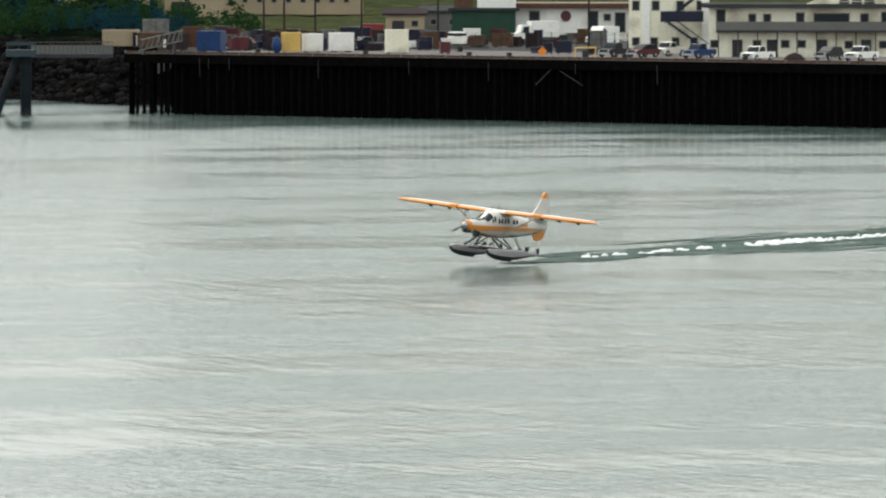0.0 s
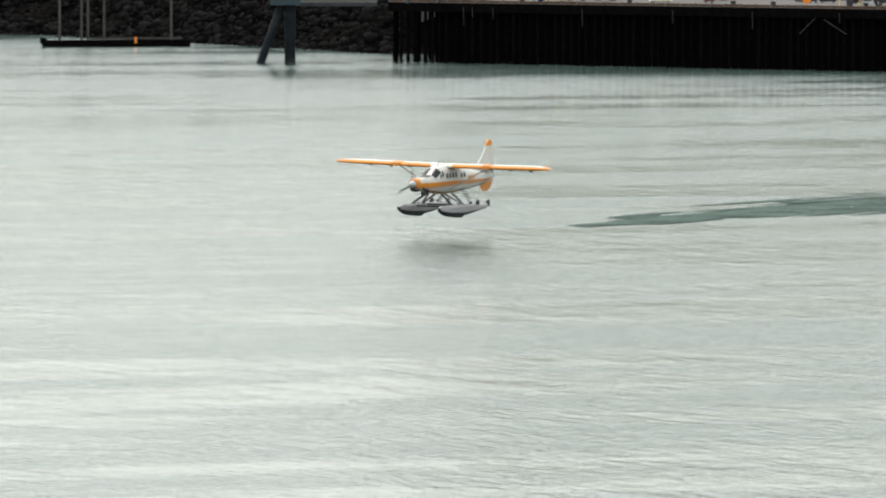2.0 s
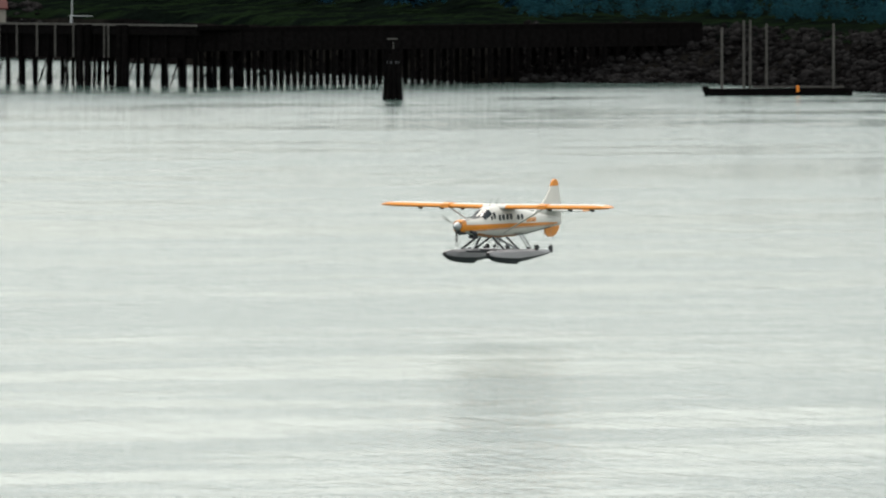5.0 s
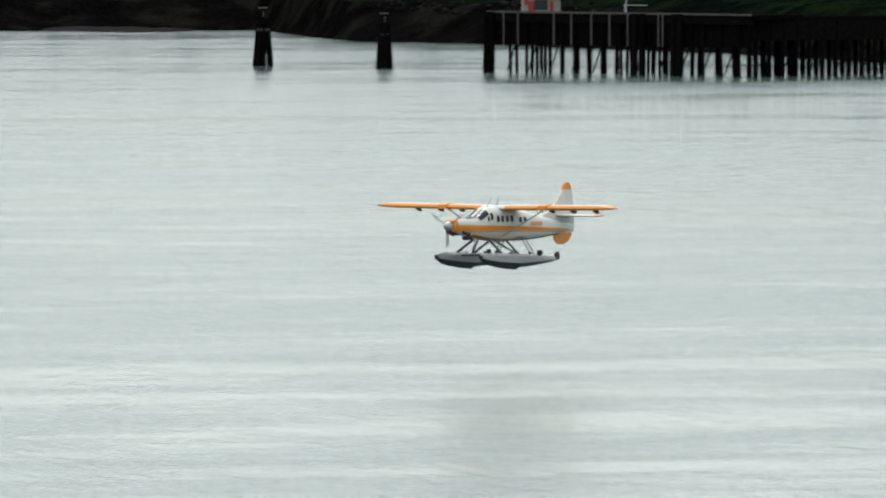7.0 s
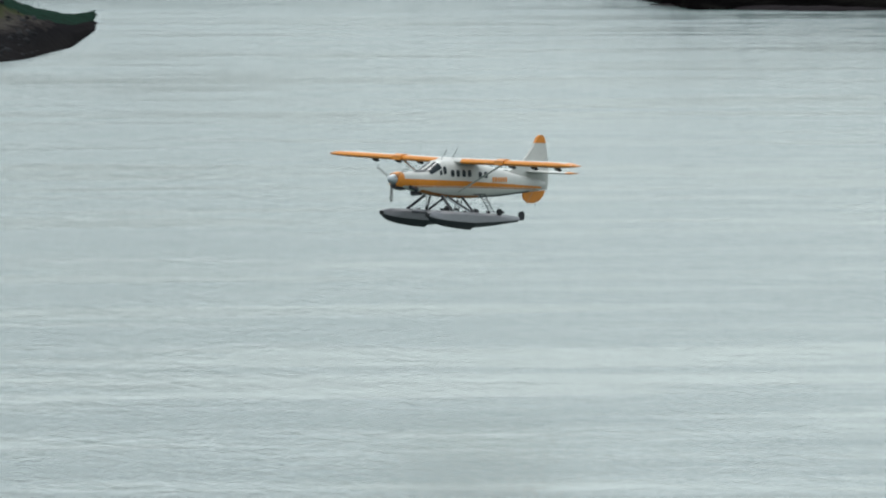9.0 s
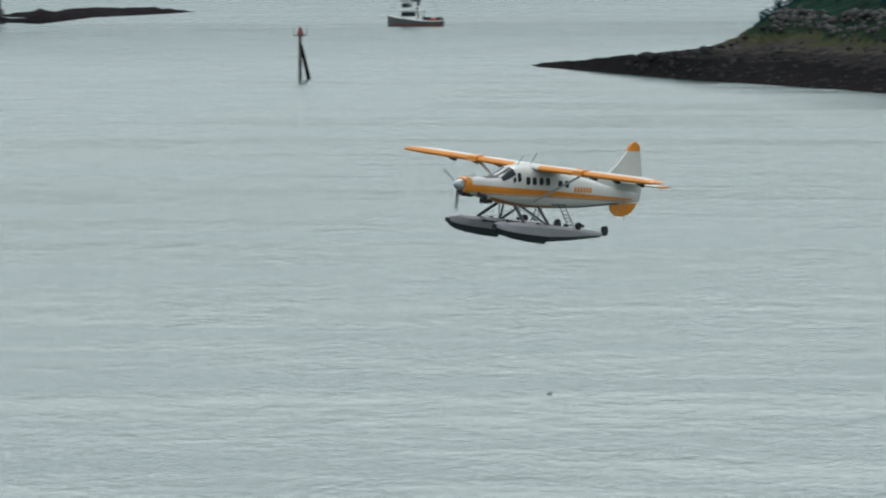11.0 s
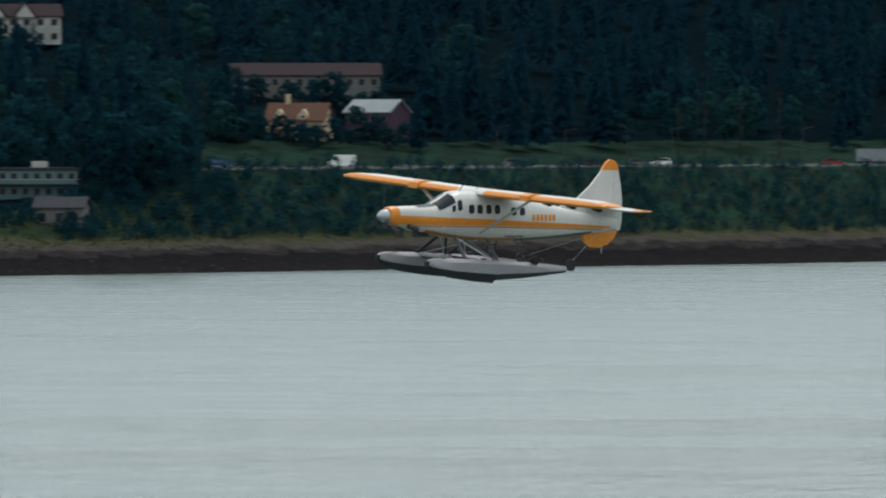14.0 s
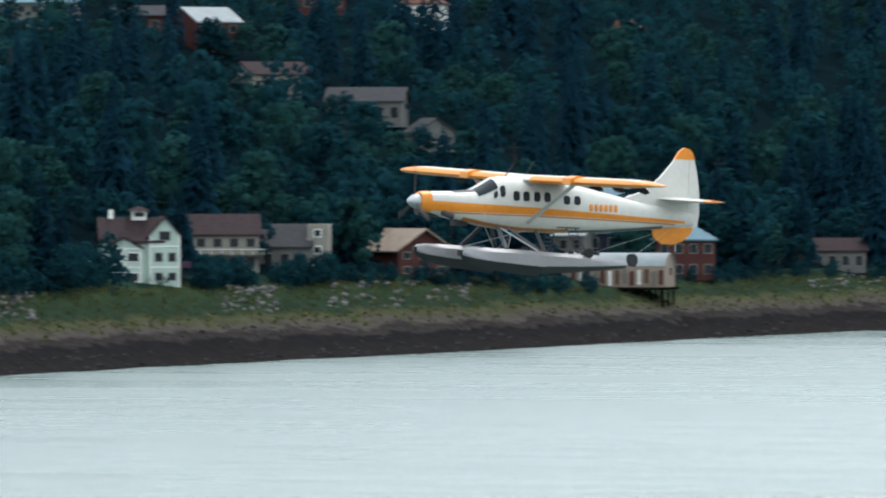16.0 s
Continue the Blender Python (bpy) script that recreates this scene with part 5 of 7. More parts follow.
hut = house("pier_hut", here(2446, 1426, 8.9, 6), 5.4, 4, 2.2, BEIGE, REDSIDE, "small beige hut with a dark red roof on the pier", "hut", "gable_x", rise=1.1, eave=0.3, windows=[(-0.2, 1.1, 2.0, 1.5)])
part("red_panel", Shape().box((-1.6, -2.05, 0.9), (1.0, 0.1, 1.6)), RED, hut, "red painted panel")
part("red_panel", Shape().box((1.4, -2.05, 0.9), (0.5, 0.1, 1.6)), RED, hut, "red painted panel")
part("red_panel", Shape().box((-2.4, -2.05, 1.6), (0.6, 0.1, 1.0)), RED, hut, "red painted panel")


def pile_dolphin(a, d, h, r):
    ob = thing("pile_dolphin", here(a, d), "black cluster of timber piles bound with wire", "dolphin", "pile dolphins")
    for k in range(9):
        t = k * 2 * math.pi / 9
        part("pile", Shape().tube((r * math.cos(t), r * math.sin(t), -2.5), (0.45 * r * math.cos(t), 0.45 * r * math.sin(t), h + 0.4 * math.sin(3 * k)), 0.36, 0.3, 7), CREOSOTE, ob)
    part("king_pile", Shape().tube((0, 0, -2), (0.05, 0, h + 1.6), 0.4, 0.3, 8), CREOSOTE, ob)
    part("wire_band", Shape().tube((0, 0, h * 0.74), (0, 0, h * 0.8), r * 0.72, n=12), DARKSTEEL, ob)
    part("ladder_rod", Shape().tube((0.15, -r * 0.65, h * 0.6), (0.1, -r * 0.5, h + 1.3), 0.07, n=5), GREYWOOD, ob)
    part("cap_board", Shape().box((0, 0, h + 1.7), (1.4, 0.4, 0.25)), GREYWOOD, ob)


pile_dolphin(1728, 1318, 6.6, 1.35)
pile_dolphin(2938, 1472, 7.2, 1.55)
pile_dolphin(2723, 1454, 6.6, 1.2)

# channel mark
mk = thing("channel_marker", here(5529, 1428), "channel marker pile with red boards and raking prop", "marker")
part("pile", Shape().tube((-0.15, 0, -3), (-0.15, 0, 7.0), 0.28, 0.25, 10), GREYWOOD, mk)
part("raking_pile", Shape().tube((1.5, 0.6, -1.5), (0.0, 0, 5.0), 0.33, 0.26, 8), CREOSOTE, mk)
part("red_board", Shape().prism([(-0.55, 6.6), (0.35, 6.6), (0.1, 7.7), (-0.35, 7.7)], 'y', -0.34, -0.26), RED, mk, "red triangular daymark")
for x in (-1.05, 0.75):
    part("rail", Shape().box((x, 0, 7.1), (0.12, 0.12, 1.2)), GREYSIDE, mk)
part("platform", Shape().box((-0.15, 0, 6.5), (2.0, 0.9, 0.15)), GREYWOOD, mk)


def fishing_boat(name, m, hull_dark, label, scale=1.0):
    """A seine boat, bow along local +x."""
    ob = thing(name, m, label, "boat")
    k = scale
    rings, rail = [], []
    for x, hw, sh in ((-6.4, 1.9, 1.35), (-4, 2.2, 1.25), (-1, 2.35, 1.35), (2, 2.2, 1.75), (4.4, 1.5, 2.0), (6.2, 0.55, 2.4), (6.9, 0.06, 2.6)):
        rings.append([(x * k, y * k, z * k) for y, z in ((-hw, sh), (-hw * 0.9, 0.3), (-hw * 0.5, -0.7), (hw * 0.5, -0.7), (hw * 0.9, 0.3), (hw, sh))])
        rail.append([(x * k, y * k, z * k) for y, z in ((-hw - 0.06, sh - 0.14), (-hw - 0.06, sh + 0.08), (hw + 0.06, sh + 0.08), (hw + 0.06, sh - 0.14))])
    part("hull", Shape().loft(rings), hull_dark, ob, smooth=True)
    part("bulwark", Shape().loft(rail), WHITE, ob, "white bulwark strake")
    part("deck_house", Shape().loft([[(x * k, y * k, z * k) for y, z in ((-1.5, 1.3), (1.5, 1.3), (1.35, 3.6), (-1.35, 3.6))] for x in (-0.4, 3.6)]), WHITE, ob)
    part("house_window", Shape().box((1.7 * k, 0, 2.8 * k), (3.4 * k, 3.0 * k, 1.0 * k)), GLASS, ob)
    for y in (-0.75, 0.75):
        part("aft_window", Shape().box((-0.44 * k, y * k, 2.75 * k), (0.1 * k, 0.7 * k, 0.9 * k)), GLASS, ob)
        part("wheelhouse_aft_window", Shape().box((1.28 * k, y * 0.7 * k, 4.9 * k), (0.1 * k, 0.6 * k, 0.8 * k)), GLASS, ob)
    part("aft_door", Shape().box((-0.45 * k, 0, 2.3 * k), (0.1 * k, 0.7 * k, 1.9 * k)), BROWNWOOD, ob)
    part("boat_deck_shade", Shape().box((-1.1 * k, 0, 3.72 * k), (1.4 * k, 3.4 * k, 0.14 * k)), WHITE, ob, "white overhanging boat deck")
    for y in (-1.6, 1.6):
        part("deck_pillar", Shape().tube((-1.7 * k, y * k, 1.3 * k), (-1.7 * k, y * k, 3.7 * k), 0.07 * k, n=5), DARKSTEEL, ob)
    part("transom_board", Shape().box((-6.42 * k, 0, 0.75 * k), (0.12 * k, 3.5 * k, 1.1 * k)), BLACK, ob, "black transom")
    for y, m_ in ((-1.5, RED), (-0.9, WHITE), (-0.2, RED), (0.6, SIGNORANGE)):
        part("buoy", Shape().loft([[(-5.9 * k + r * math.cos(j * math.pi / 4) * k, y * k + r * math.sin(j * math.pi / 4) * k, z * k) for j in range(8)] for r, z in ((0.12, 1.35), (0.34, 1.55), (0.34, 1.8), (0.12, 2.0))]), m_, ob, "round float at the stern")
    part("upper_deck", Shape().box((1.2 * k, 0, 3.7 * k), (5.6 * k, 3.6 * k, 0.2 * k)), WHITE, ob)
    part("wheelhouse", Shape().loft([[(x * k, y * k, z * k) for y, z in ((-1.15, 3.8), (1.15, 3.8), (1.05, 5.5), (-1.05, 5.5))] for x in (1.3, 3.3)]), WHITE, ob)
    part("wheelhouse_window", Shape().box((2.4 * k, 0, 4.9 * k), (1.95 * k, 2.32 * k, 1.0 * k)), GLASS, ob)
    part("canopy", Shape().box((1.9 * k, 0, 5.9 * k), (4.2 * k, 2.9 * k, 0.18 * k)), BEIGE, ob, "beige canopy")
    part("life_ring", Shape().tube((0.9 * k, -1.2 * k, 5.95 * k), (0.9 * k, -1.2 * k, 6.5 * k), 0.35 * k, n=10), RED, ob, "red float")
    part("mast", Shape().tube((-0.2 * k, 0, 1.2 * k), (-0.2 * k, 0, 15.0 * k), 0.2 * k, 0.1 * k, 8), DARKSTEEL, ob, "tall dark mast")
    part("mast_head", Shape().box((-0.2 * k, 0, 14.8 * k), (0.35 * k, 0.35 * k, 0.5 * k)), DARKSTEEL, ob)
    part("boom", Shape().tube((-0.6 * k, 0.4 * k, 5.2 * k), (-2.2 * k, 2.2 * k, 11.8 * k), 0.13 * k, n=7), DARKSTEEL, ob)
    part("boom", Shape().tube((-0.4 * k, -0.4 * k, 5.2 * k), (0.9 * k, -1.5 * k, 11.8 * k), 0.13 * k, n=7), DARKSTEEL, ob)
    part("boom", Shape().tube((-0.6 * k, 0.1 * k, 5.0 * k), (-1.4 * k, 0.5 * k, 12.4 * k), 0.2 * k, n=7), DARKSTEEL, ob)
    part("power_block", Shape().tube((-1.6 * k, -0.1 * k, 9.9 * k), (-1.6 * k, 0.4 * k, 9.9 * k), 0.32 * k, n=10), BLACK, ob)
    part("crosstree", Shape().box((-0.2 * k, 0, 12.6 * k), (0.1 * k, 3.4 * k, 0.1 * k)), DARKSTEEL, ob)
    part("crosstree", Shape().box((-0.2 * k, 0, 14.6 * k), (0.08 * k, 2.2 * k, 0.08 * k)), DARKSTEEL, ob)
    part("crows_nest", Shape().box((-0.1 * k, 0, 6.1 * k), (1.6 * k, 1.4 * k, 0.4 * k)), DARKSTEEL, ob)
    for p, q in (((-0.2, 0, 13.6), (-6.2, 0, 1.5)), ((-0.2, 0, 13.6), (6.6, 0, 3.2)), ((-2.2, 2.2, 12.6), (-5.5, 1.9, 1.4)), ((0.9, -1.5, 12.6), (3.4, -1.9, 2)), ((-0.2, 0, 12.6), (-2.2, 2.2, 12.6))):
        part("rigging", Shape().tube([c * k for c in p], [c * k for c in q], 0.025 * k, n=4), DARKSTEEL, ob)
    part("net_pile", Shape().loft([[(-4.3 * k + r * 1.6 * k * math.cos(j * math.pi / 5), r * 1.5 * k * math.sin(j * math.pi / 5), z * k) for j in range(10)] for r, z in ((1, 1.2), (0.85, 1.8), (0.4, 2.1))]), RED, ob, "red and white net heap")
    part("work_skiff", Shape().loft([[(x * k, y * k, z * k) for y, z in ((-h, 2.0), (-h * 0.6, 1.5), (h * 0.6, 1.5), (h, 2.0))] for x, h in ((-6.3, 1.0), (-5, 1.1), (-3.8, 0.5))]), PALEROCK, ob)
    for x in (-0.2, 0.9, 2.0, 3.1):
        for s in (-1, 1):
            part("stanchion", Shape().tube((x * k, s * 1.35 * k, 3.8 * k), (x * k, s * 1.35 * k, 5.9 * k), 0.05 * k, n=5), WHITE, ob)
    for z in (6.6, 7.1):
        part("bridge_rail", Shape().box((1.9 * k, 0, z * k), (3.6 * k, 2.6 * k, 0.07 * k)), DARKSTEEL, ob)
    part("steering_stand", Shape().box((2.6 * k, 0, 6.6 * k), (0.8 * k, 1.6 * k, 1.2 * k)), WHITE, ob)
    part("radar", Shape().box((1.2 * k, 0, 8.0 * k), (0.3 * k, 1.6 * k, 0.2 * k)), WHITE, ob)
    part("radar_post", Shape().tube((1.2 * k, 0, 6 * k), (1.2 * k, 0, 8 * k), 0.08 * k, n=6), DARKSTEEL, ob)
    part("boot_stripe", Shape().loft([[(x * k, y * k, z * k) for y, z in ((-h, 0.05), (-h, 0.28), (h, 0.28), (h, 0.05))] for x, h in ((-6.42, 1.76), (-4, 2.03), (-1, 2.16), (2, 2.03), (4.4, 1.4), (6.0, 0.5))]), RED, ob, "red waterline stripe")
    for x in (-5.6, -4.6, -3.2, -2.0):
        part("deck_gear", Shape().box((x * k, 0.9 * k * math.sin(x * 3), 1.7 * k), (0.6 * k, 0.8 * k, 0.9 * k), 20 * x), DARKSTEEL, ob)
    part("winch", Shape().tube((-2.2 * k, -0.7 * k, 1.7 * k), (-2.2 * k, 0.7 * k, 1.7 * k), 0.5 * k, n=10), DARKSTEEL, ob)
    part("fender", Shape().tube((2.6 * k, -2.3 * k, 0.5 * k), (2.6 * k, -2.3 * k, 1.3 * k), 0.3 * k, n=8), RED, ob, "red fender")
    return ob


seiner = fishing_boat("fishing_boat", here(9160, 788), NAVY, "dark blue and white seine fishing boat with tall mast and booms", 0.93)
far_boat = fishing_boat("fishing_boat", here(5325, 1938), GREYSIDE, "distant grey and white fishing boat under way", 0.85)
barge = thing("barge", here(5231, 2800), "dark flat barge carrying a long shed", "barge")
part("hull", Shape().box((0, 0, 0.5), (34, 9, 1.6)), DARKSTEEL, barge)
part("shed", Shape().box((4.5, 0, 3.2), (24, 7, 4.0)), BLUESTEEL, barge, "blue-grey shed")
part("pale_panel", Shape().box((-2.5, -3.55, 3.0), (9, 0.2, 2.8)), PALEROCK, barge, "pale wall panel")
part("pale_panel", Shape().box((7.5, -3.55, 2.2), (3, 0.2, 1.6)), PALEROCK, barge, "pale wall panel")
part("shed_roof", Shape().box((4.5, 0, 5.3), (25, 7.6, 0.3)), DARKSTEEL, barge)


# ---- concrete bridge, its yard and the causeway ----
bridge = thing("bridge", Matrix.Identity(4), "long grey concrete box-girder bridge over the channel", "bridge", kind="structure")
# bearing, distance, road height, girder bottom
SPAN = ((7069, 1992, 21.0, 19.6), (6900, 1988, 22.0, 20.2), (6689, 1985, 23.1, 20.8), (6560, 1985, 23.7, 19.6), (6439, 1985, 24.1, 17.5), (6320, 1985, 24.4, 16.0), (6224, 1985, 24.6, 15.2),
        (6150, 1985, 24.9, 15.8), (6089, 1986, 25.0, 17.2), (5960, 1990, 25.2, 19.2), (5821, 1995, 25.3, 20.4), (5600, 2010, 25.2, 21.0), (5400, 2030, 25.0, 20.8), (5100, 2070, 24.6, 20.2), (4700, 2130, 24.0, 18.0), (4450, 2170, 23.4, 15.0), (4200, 2200, 22.6, 18.0), (3950, 2240, 21.6, 18.6))
rings, deck_r, par = [], [], []
for a, d, top, bot in SPAN:
    rings.append([spot(a, d - 1.0, top - 0.9), spot(a, d + 7.5, top - 0.9), spot(a, d + 6.5, bot), spot(a, d - 0.2, bot)])
    deck_r.append([spot(a, d - 2.2, top - 0.9), spot(a, d - 2.2, top), spot(a, d + 9.7, top), spot(a, d + 9.7, top - 0.9)])
    par.append([spot(a, d - 2.1, top), spot(a, d - 2.1, top + 0.75), spot(a, d - 1.8, top + 0.75), spot(a, d - 1.8, top)])
part("box_girder", Shape().loft(rings), CONCRETE, bridge, "grey stained concrete box girder")
part("deck_slab", Shape().loft(deck_r), GREYROOF, bridge, "dark grey deck edge")
part("parapet", Shape().loft(par), GREYROOF, bridge)
for a, d, top, bot in SPAN[:-1]:
    part("girder_rib", Shape().box(spot(a, d + 0.2, (top + bot) / 2 - 0.5), (0.7, 2.6, top - bot - 1.0), math.degrees(a / F)), CONCRETE, bridge)


def bridge_pier(a, d, top):
    rr = []
    for z, hw, hd in ((2, 4.7, 3.4), (7.5, 4.1, 3.0), (top - 3, 2.7, 2.4), (top + 0.5, 2.6, 2.4)):
        c = spot(a, d + 3.7, z)
        u = Vector((math.cos(a / F), math.sin(a / F), 0))
        v = Vector((-u.y, u.x, 0))
        rr.append([c - u * hw - v * hd, c - u * 0.25 * hw - v * hd * 1.15, c + u * hw - v * hd, c + u * hw + v * hd, c - u * hw + v * hd])
    part("pier", Shape().loft(rr), CONCRETE, bridge, "tapered concrete bridge pier")


bridge_pier(6218, 1985, 15.4)
bridge_pier(4450, 2170, 15.2)
for a in np.arange(5300, 7100, 60):
    d = between([(p[0], p[1]) for p in SPAN[::-1]], a)
    z = between([(p[0], p[2]) for p in SPAN[::-1]], a)
    part("rail_post", Shape().tube(spot(a, d - 1.95, z + 0.7), spot(a, d - 1.95, z + 1.25), 0.06, n=5), DARKSTEEL, bridge)
vehicle("car", here(6879, 1992, 22.2, 180), "car", WHITE, "white car driving over the bridge", "car")

ware = house("warehouse", here(6776, 2046, 10.5, 3), 29.0, 14, 5.0, CREAM, GREENROOF, "long cream warehouse with a green metal roof", "warehouse", "gable_x", rise=2.0, eave=0.4)
part("roller_door", Shape().box((-5.2, -7.05, 2.3), (3.4, 0.2, 4.6)), BLACK, ware, "black open doorway")
for i in range(24):
    part("cladding_rib", Shape().box((-14 + i * 1.22, -7.04, 2.5), (0.12, 0.1, 4.8)), CREAM, ware)
house("metal_shed", here(6964, 2150, 19.5), 13.5, 8, 3.0, GREYSIDE, BLUEROOF, "grey shed with a pale blue metal roof", "shed", "gable_x", rise=2.0)
house("yard_hut", here(6950, 2064, 14.0), 4.6, 4, 3.6, WHITE, PALEROOF, "small white yard hut", "hut", "gable_x", rise=0.6, door=(0, 1, 2))
tower = thing("lattice_tower", here(6914, 2125, 18), "tall red and white steel lattice tower", "tower")
for k in range(9):
    z0, z1 = k * 5.0, k * 5.0 + 5.0
    w0, w1 = 2.1 - 0.1 * k, 2.1 - 0.1 * (k + 1)
    mt = PALEROCK if k % 4 < 2 or k > 6 else MAROON
    for sx in (1, -1):
        for sy in (1, -1):
            part("leg", Shape().tube((sx * w0, sy * w0, z0), (sx * w1, sy * w1, z1), 0.15, n=5), mt, tower)
    part("brace", Shape().tube((-w0, -w0, z0), (w1, -w1, z1), 0.09, n=4), mt, tower)
    part("brace", Shape().tube((w0, -w0, z0), (-w1, -w1, z1), 0.09, n=4), mt, tower)
    part("ring_bar", Shape().tube((-w1, -w1, z1), (w1, -w1, z1), 0.09, n=4), mt, tower)
crane = thing("crawler_crane", here(6530, 2032, 10.4), "red crawler crane with a dark boom", "crane")
part("house", Shape().box((0.6, 0, 2.1), (3.6, 2.8, 2.0)), RED, crane, "red crane house")
part("cab", Shape().box((-1.5, -0.5, 2.3), (1.0, 1.4, 1.9)), GLASS, crane)
for y in (-1.4, 1.4):
    part("crawler_track", Shape().box((0, y, 0.5), (4.6, 0.8, 1.0)), BLACK, crane)
part("boom", Shape().tube((-0.8, 0, 2.8), (3.2, 0, 7.4), 0.28, 0.16, 6), BLACK, crane)
part("boom", Shape().tube((-1.4, 0, 2.8), (-3.4, 0, 6.6), 0.22, 0.12, 6), BLACK, crane)
part("counterweight", Shape().box((2.8, 0, 1.9), (1.2, 2.8, 1.4)), DARKSTEEL, crane)
crate("scrap_barge", here(6560, 2016, 9.6), 16, 4, 2.2, NAVY, "row of dark blue steel bins along the yard", "container", 14)
crate("scrap_bin", here(6690, 2012, 9.6), 9, 3, 2.1, BROWNWOOD, "row of brown timber bins along the yard", "container", 9)
crate("scrap_bin", here(6400, 2020, 9.6), 9, 3, 1.6, BROWNROOF, "rusty steel bins along the yard", "container", 7)
for a, col in ((6470, WHITE), (6880, WHITE), (6900, DARKSTEEL), (6935, WHITE), (6850, MAROON)):
    vehicle("car", here(a, 2022, 10.0, rnd.uniform(0, 360)), "car", col, "parked car in the gravel yard by the warehouse", "car")
for i in range(8):
    ob = thing("bollard_post", here(6722 - 33 * i - (200 if i > 4 else 0), 2004, 9.0), "white-topped timber post along the yard's edge", "post", "yard posts")
    part("post", Shape().tube((0, 0, -0.5), (0, 0, 2.6), 0.16, n=6), GREYWOOD, ob)
    part("top", Shape().tube((0, 0, 2.4), (0, 0, 2.75), 0.2, n=6), WHITE, ob)
slip = thing("boat_slip", here(6130, 1975), "straight yellowish timber boat slip down the rocks", "slipway")
sv = Shape().loft([[(-4.6, y, 6.6 + z) for y, z in ((-2, -0.5), (2, -0.5), (2, 0.5), (-2, 0.5))], [(4.4, y - 10, 0.9 + z) for y, z in ((-2, -0.5), (2, -0.5), (2, 0.5), (-2, 0.5))]])
part("plank_way", sv, TAN, slip, "yellow-brown plank way")
part("side_beam", Shape().tube((-4.6, -1.3, 6.7), (4.4, -11.3, 1.0), 0.2, n=6), TAN, slip)
gp = thing("steel_pile", here(6064, 1968), "single tall rusty steel pile in the water", "pile")
part("shaft", Shape().tube((0, 0, -3), (0, 0, 17.6), 0.5, n=12), BROWNROOF, gp, smooth=True)
part("band", Shape().tube((0, 0, 4.0), (0, 0, 6.4), 0.53, n=12), GREYSIDE, gp, "pale tide band")
pts = []
for _ in range(1500):
    a = rnd.uniform(6050, 7020)
    d = between(TOWN_SHORE, a) + rnd.uniform(-1, 46)
    pts.append(spot(a, d, town_z(a, d) + 0.1))
for _ in range(320):
    a = rnd.uniform(7020, 7420)
    d = between(TOWN_SHORE, a) + rnd.uniform(18, 42)
    pts.append(spot(a, d, town_z(a, d) + 0.05))
rocks("yard_riprap", pts, 0.4, 1.3, ROCK, "dark riprap boulders below the yard and causeway")

# trucks, cars and posts along the causeway road
for a, l, col in ((7498, 11.2, PALEROOF), (7402, 11.2, BEIGE), (7300, 11.2, PALEROOF), (7203, 11.2, BEIGE)):
    d = between(TOWN_SHORE, a) + 104
    tr = thing("box_trailer", here(a, d, town_z(a, d) - 0.1, rnd.uniform(-4, 4)), "pale box trailer parked beside the causeway road", "trailer", "trailers")
    part("box", Shape().box((0, 0, 2.0), (l, 2.5, 2.5)), col, tr)
    part("roof_rim", Shape().box((0, 0, 3.3), (l + 0.1, 2.6, 0.15)), PALEROOF, tr)
    part("side_skirt", Shape().box((0, -1.2, 0.6), (l * 0.7, 0.1, 0.4)), DARKSTEEL, tr)
    for x in (-l * 0.35, -l * 0.25, l * 0.35):
        for s in (1, -1):
            wheel(tr, x, s * 1.1, 0.45)
for a, kind, col, lab in ((7585, "car", RED, "red car on the causeway road"), (7240, "car", ORANGEROOF, "rust-red car on the causeway road"), (8456, "van", WHITE, "white camper van on the shore road"), (8020, "car", DARKSTEEL, "dark car on the shore road"),
                          (7930, "car", GREYSIDE, "grey car parked by the road"), (7890, "car", WHITE, "white car parked by the road"), (7990, "car", DARKSTEEL, "dark car parked by the road"), (8150, "car", PALEROCK, "pale car on the shore road")):
    d = between(TOWN_SHORE, a) + 96
    vehicle("camper_van" if kind == "van" else "car", here(a, d, town_z(a, d), 180 if rnd.random() < 0.5 else 0), kind, col, lab, "van" if kind == "van" else "car")
for a in (7480, 7640, 7950, 8060, 8180, 7320, 7870):
    d = between(TOWN_SHORE, a) + 92
    lamp_post(here(a, d, town_z(a, d)), 7.5 + rnd.uniform(0, 1.5), rnd.choice((-1.8, 1.8)))
for a, d, hh in ((7813, 2040, 13), (7681, 2075, 15), (7750, 2075, 13), (7860, 2060, 12), (10640, 1705, 14), (10245, 1770, 15), (11000, 1640, 13), (11300, 1600, 12), (8700, 2000, 13), (11890, 1560, 13)):
    ob = thing("utility_pole", here(a, d, town_z(a, d)), "dark timber utility pole among the trees", "pole", "roadside poles")
    part("pole", Shape().tube((0, 0, -0.5), (0, 0, hh), 0.2, 0.14, 7), DARKPOLE, ob)
    part("cross_arm", Shape().box((0, 0, hh - 1.0), (2.4, 0.14, 0.16)), DARKPOLE, ob)
    part("cross_arm", Shape().box((0, 0, hh - 2.2), (1.6, 0.14, 0.16)), DARKPOLE, ob)
    part("transformer", Shape().tube((0.3, -0.2, hh - 3.4), (0.3, -0.2, hh - 2.5), 0.25, n=8), DARKPOLE, ob)

# ---- the town on the hillside: name, bearing, distance, turn, width, depth, wall height, wall, roof, style, rise, columns, rows, label ----
CLEAR = [(11690, 1442, 22), (9600, 1800, 24), (10815, 1598, 20)]


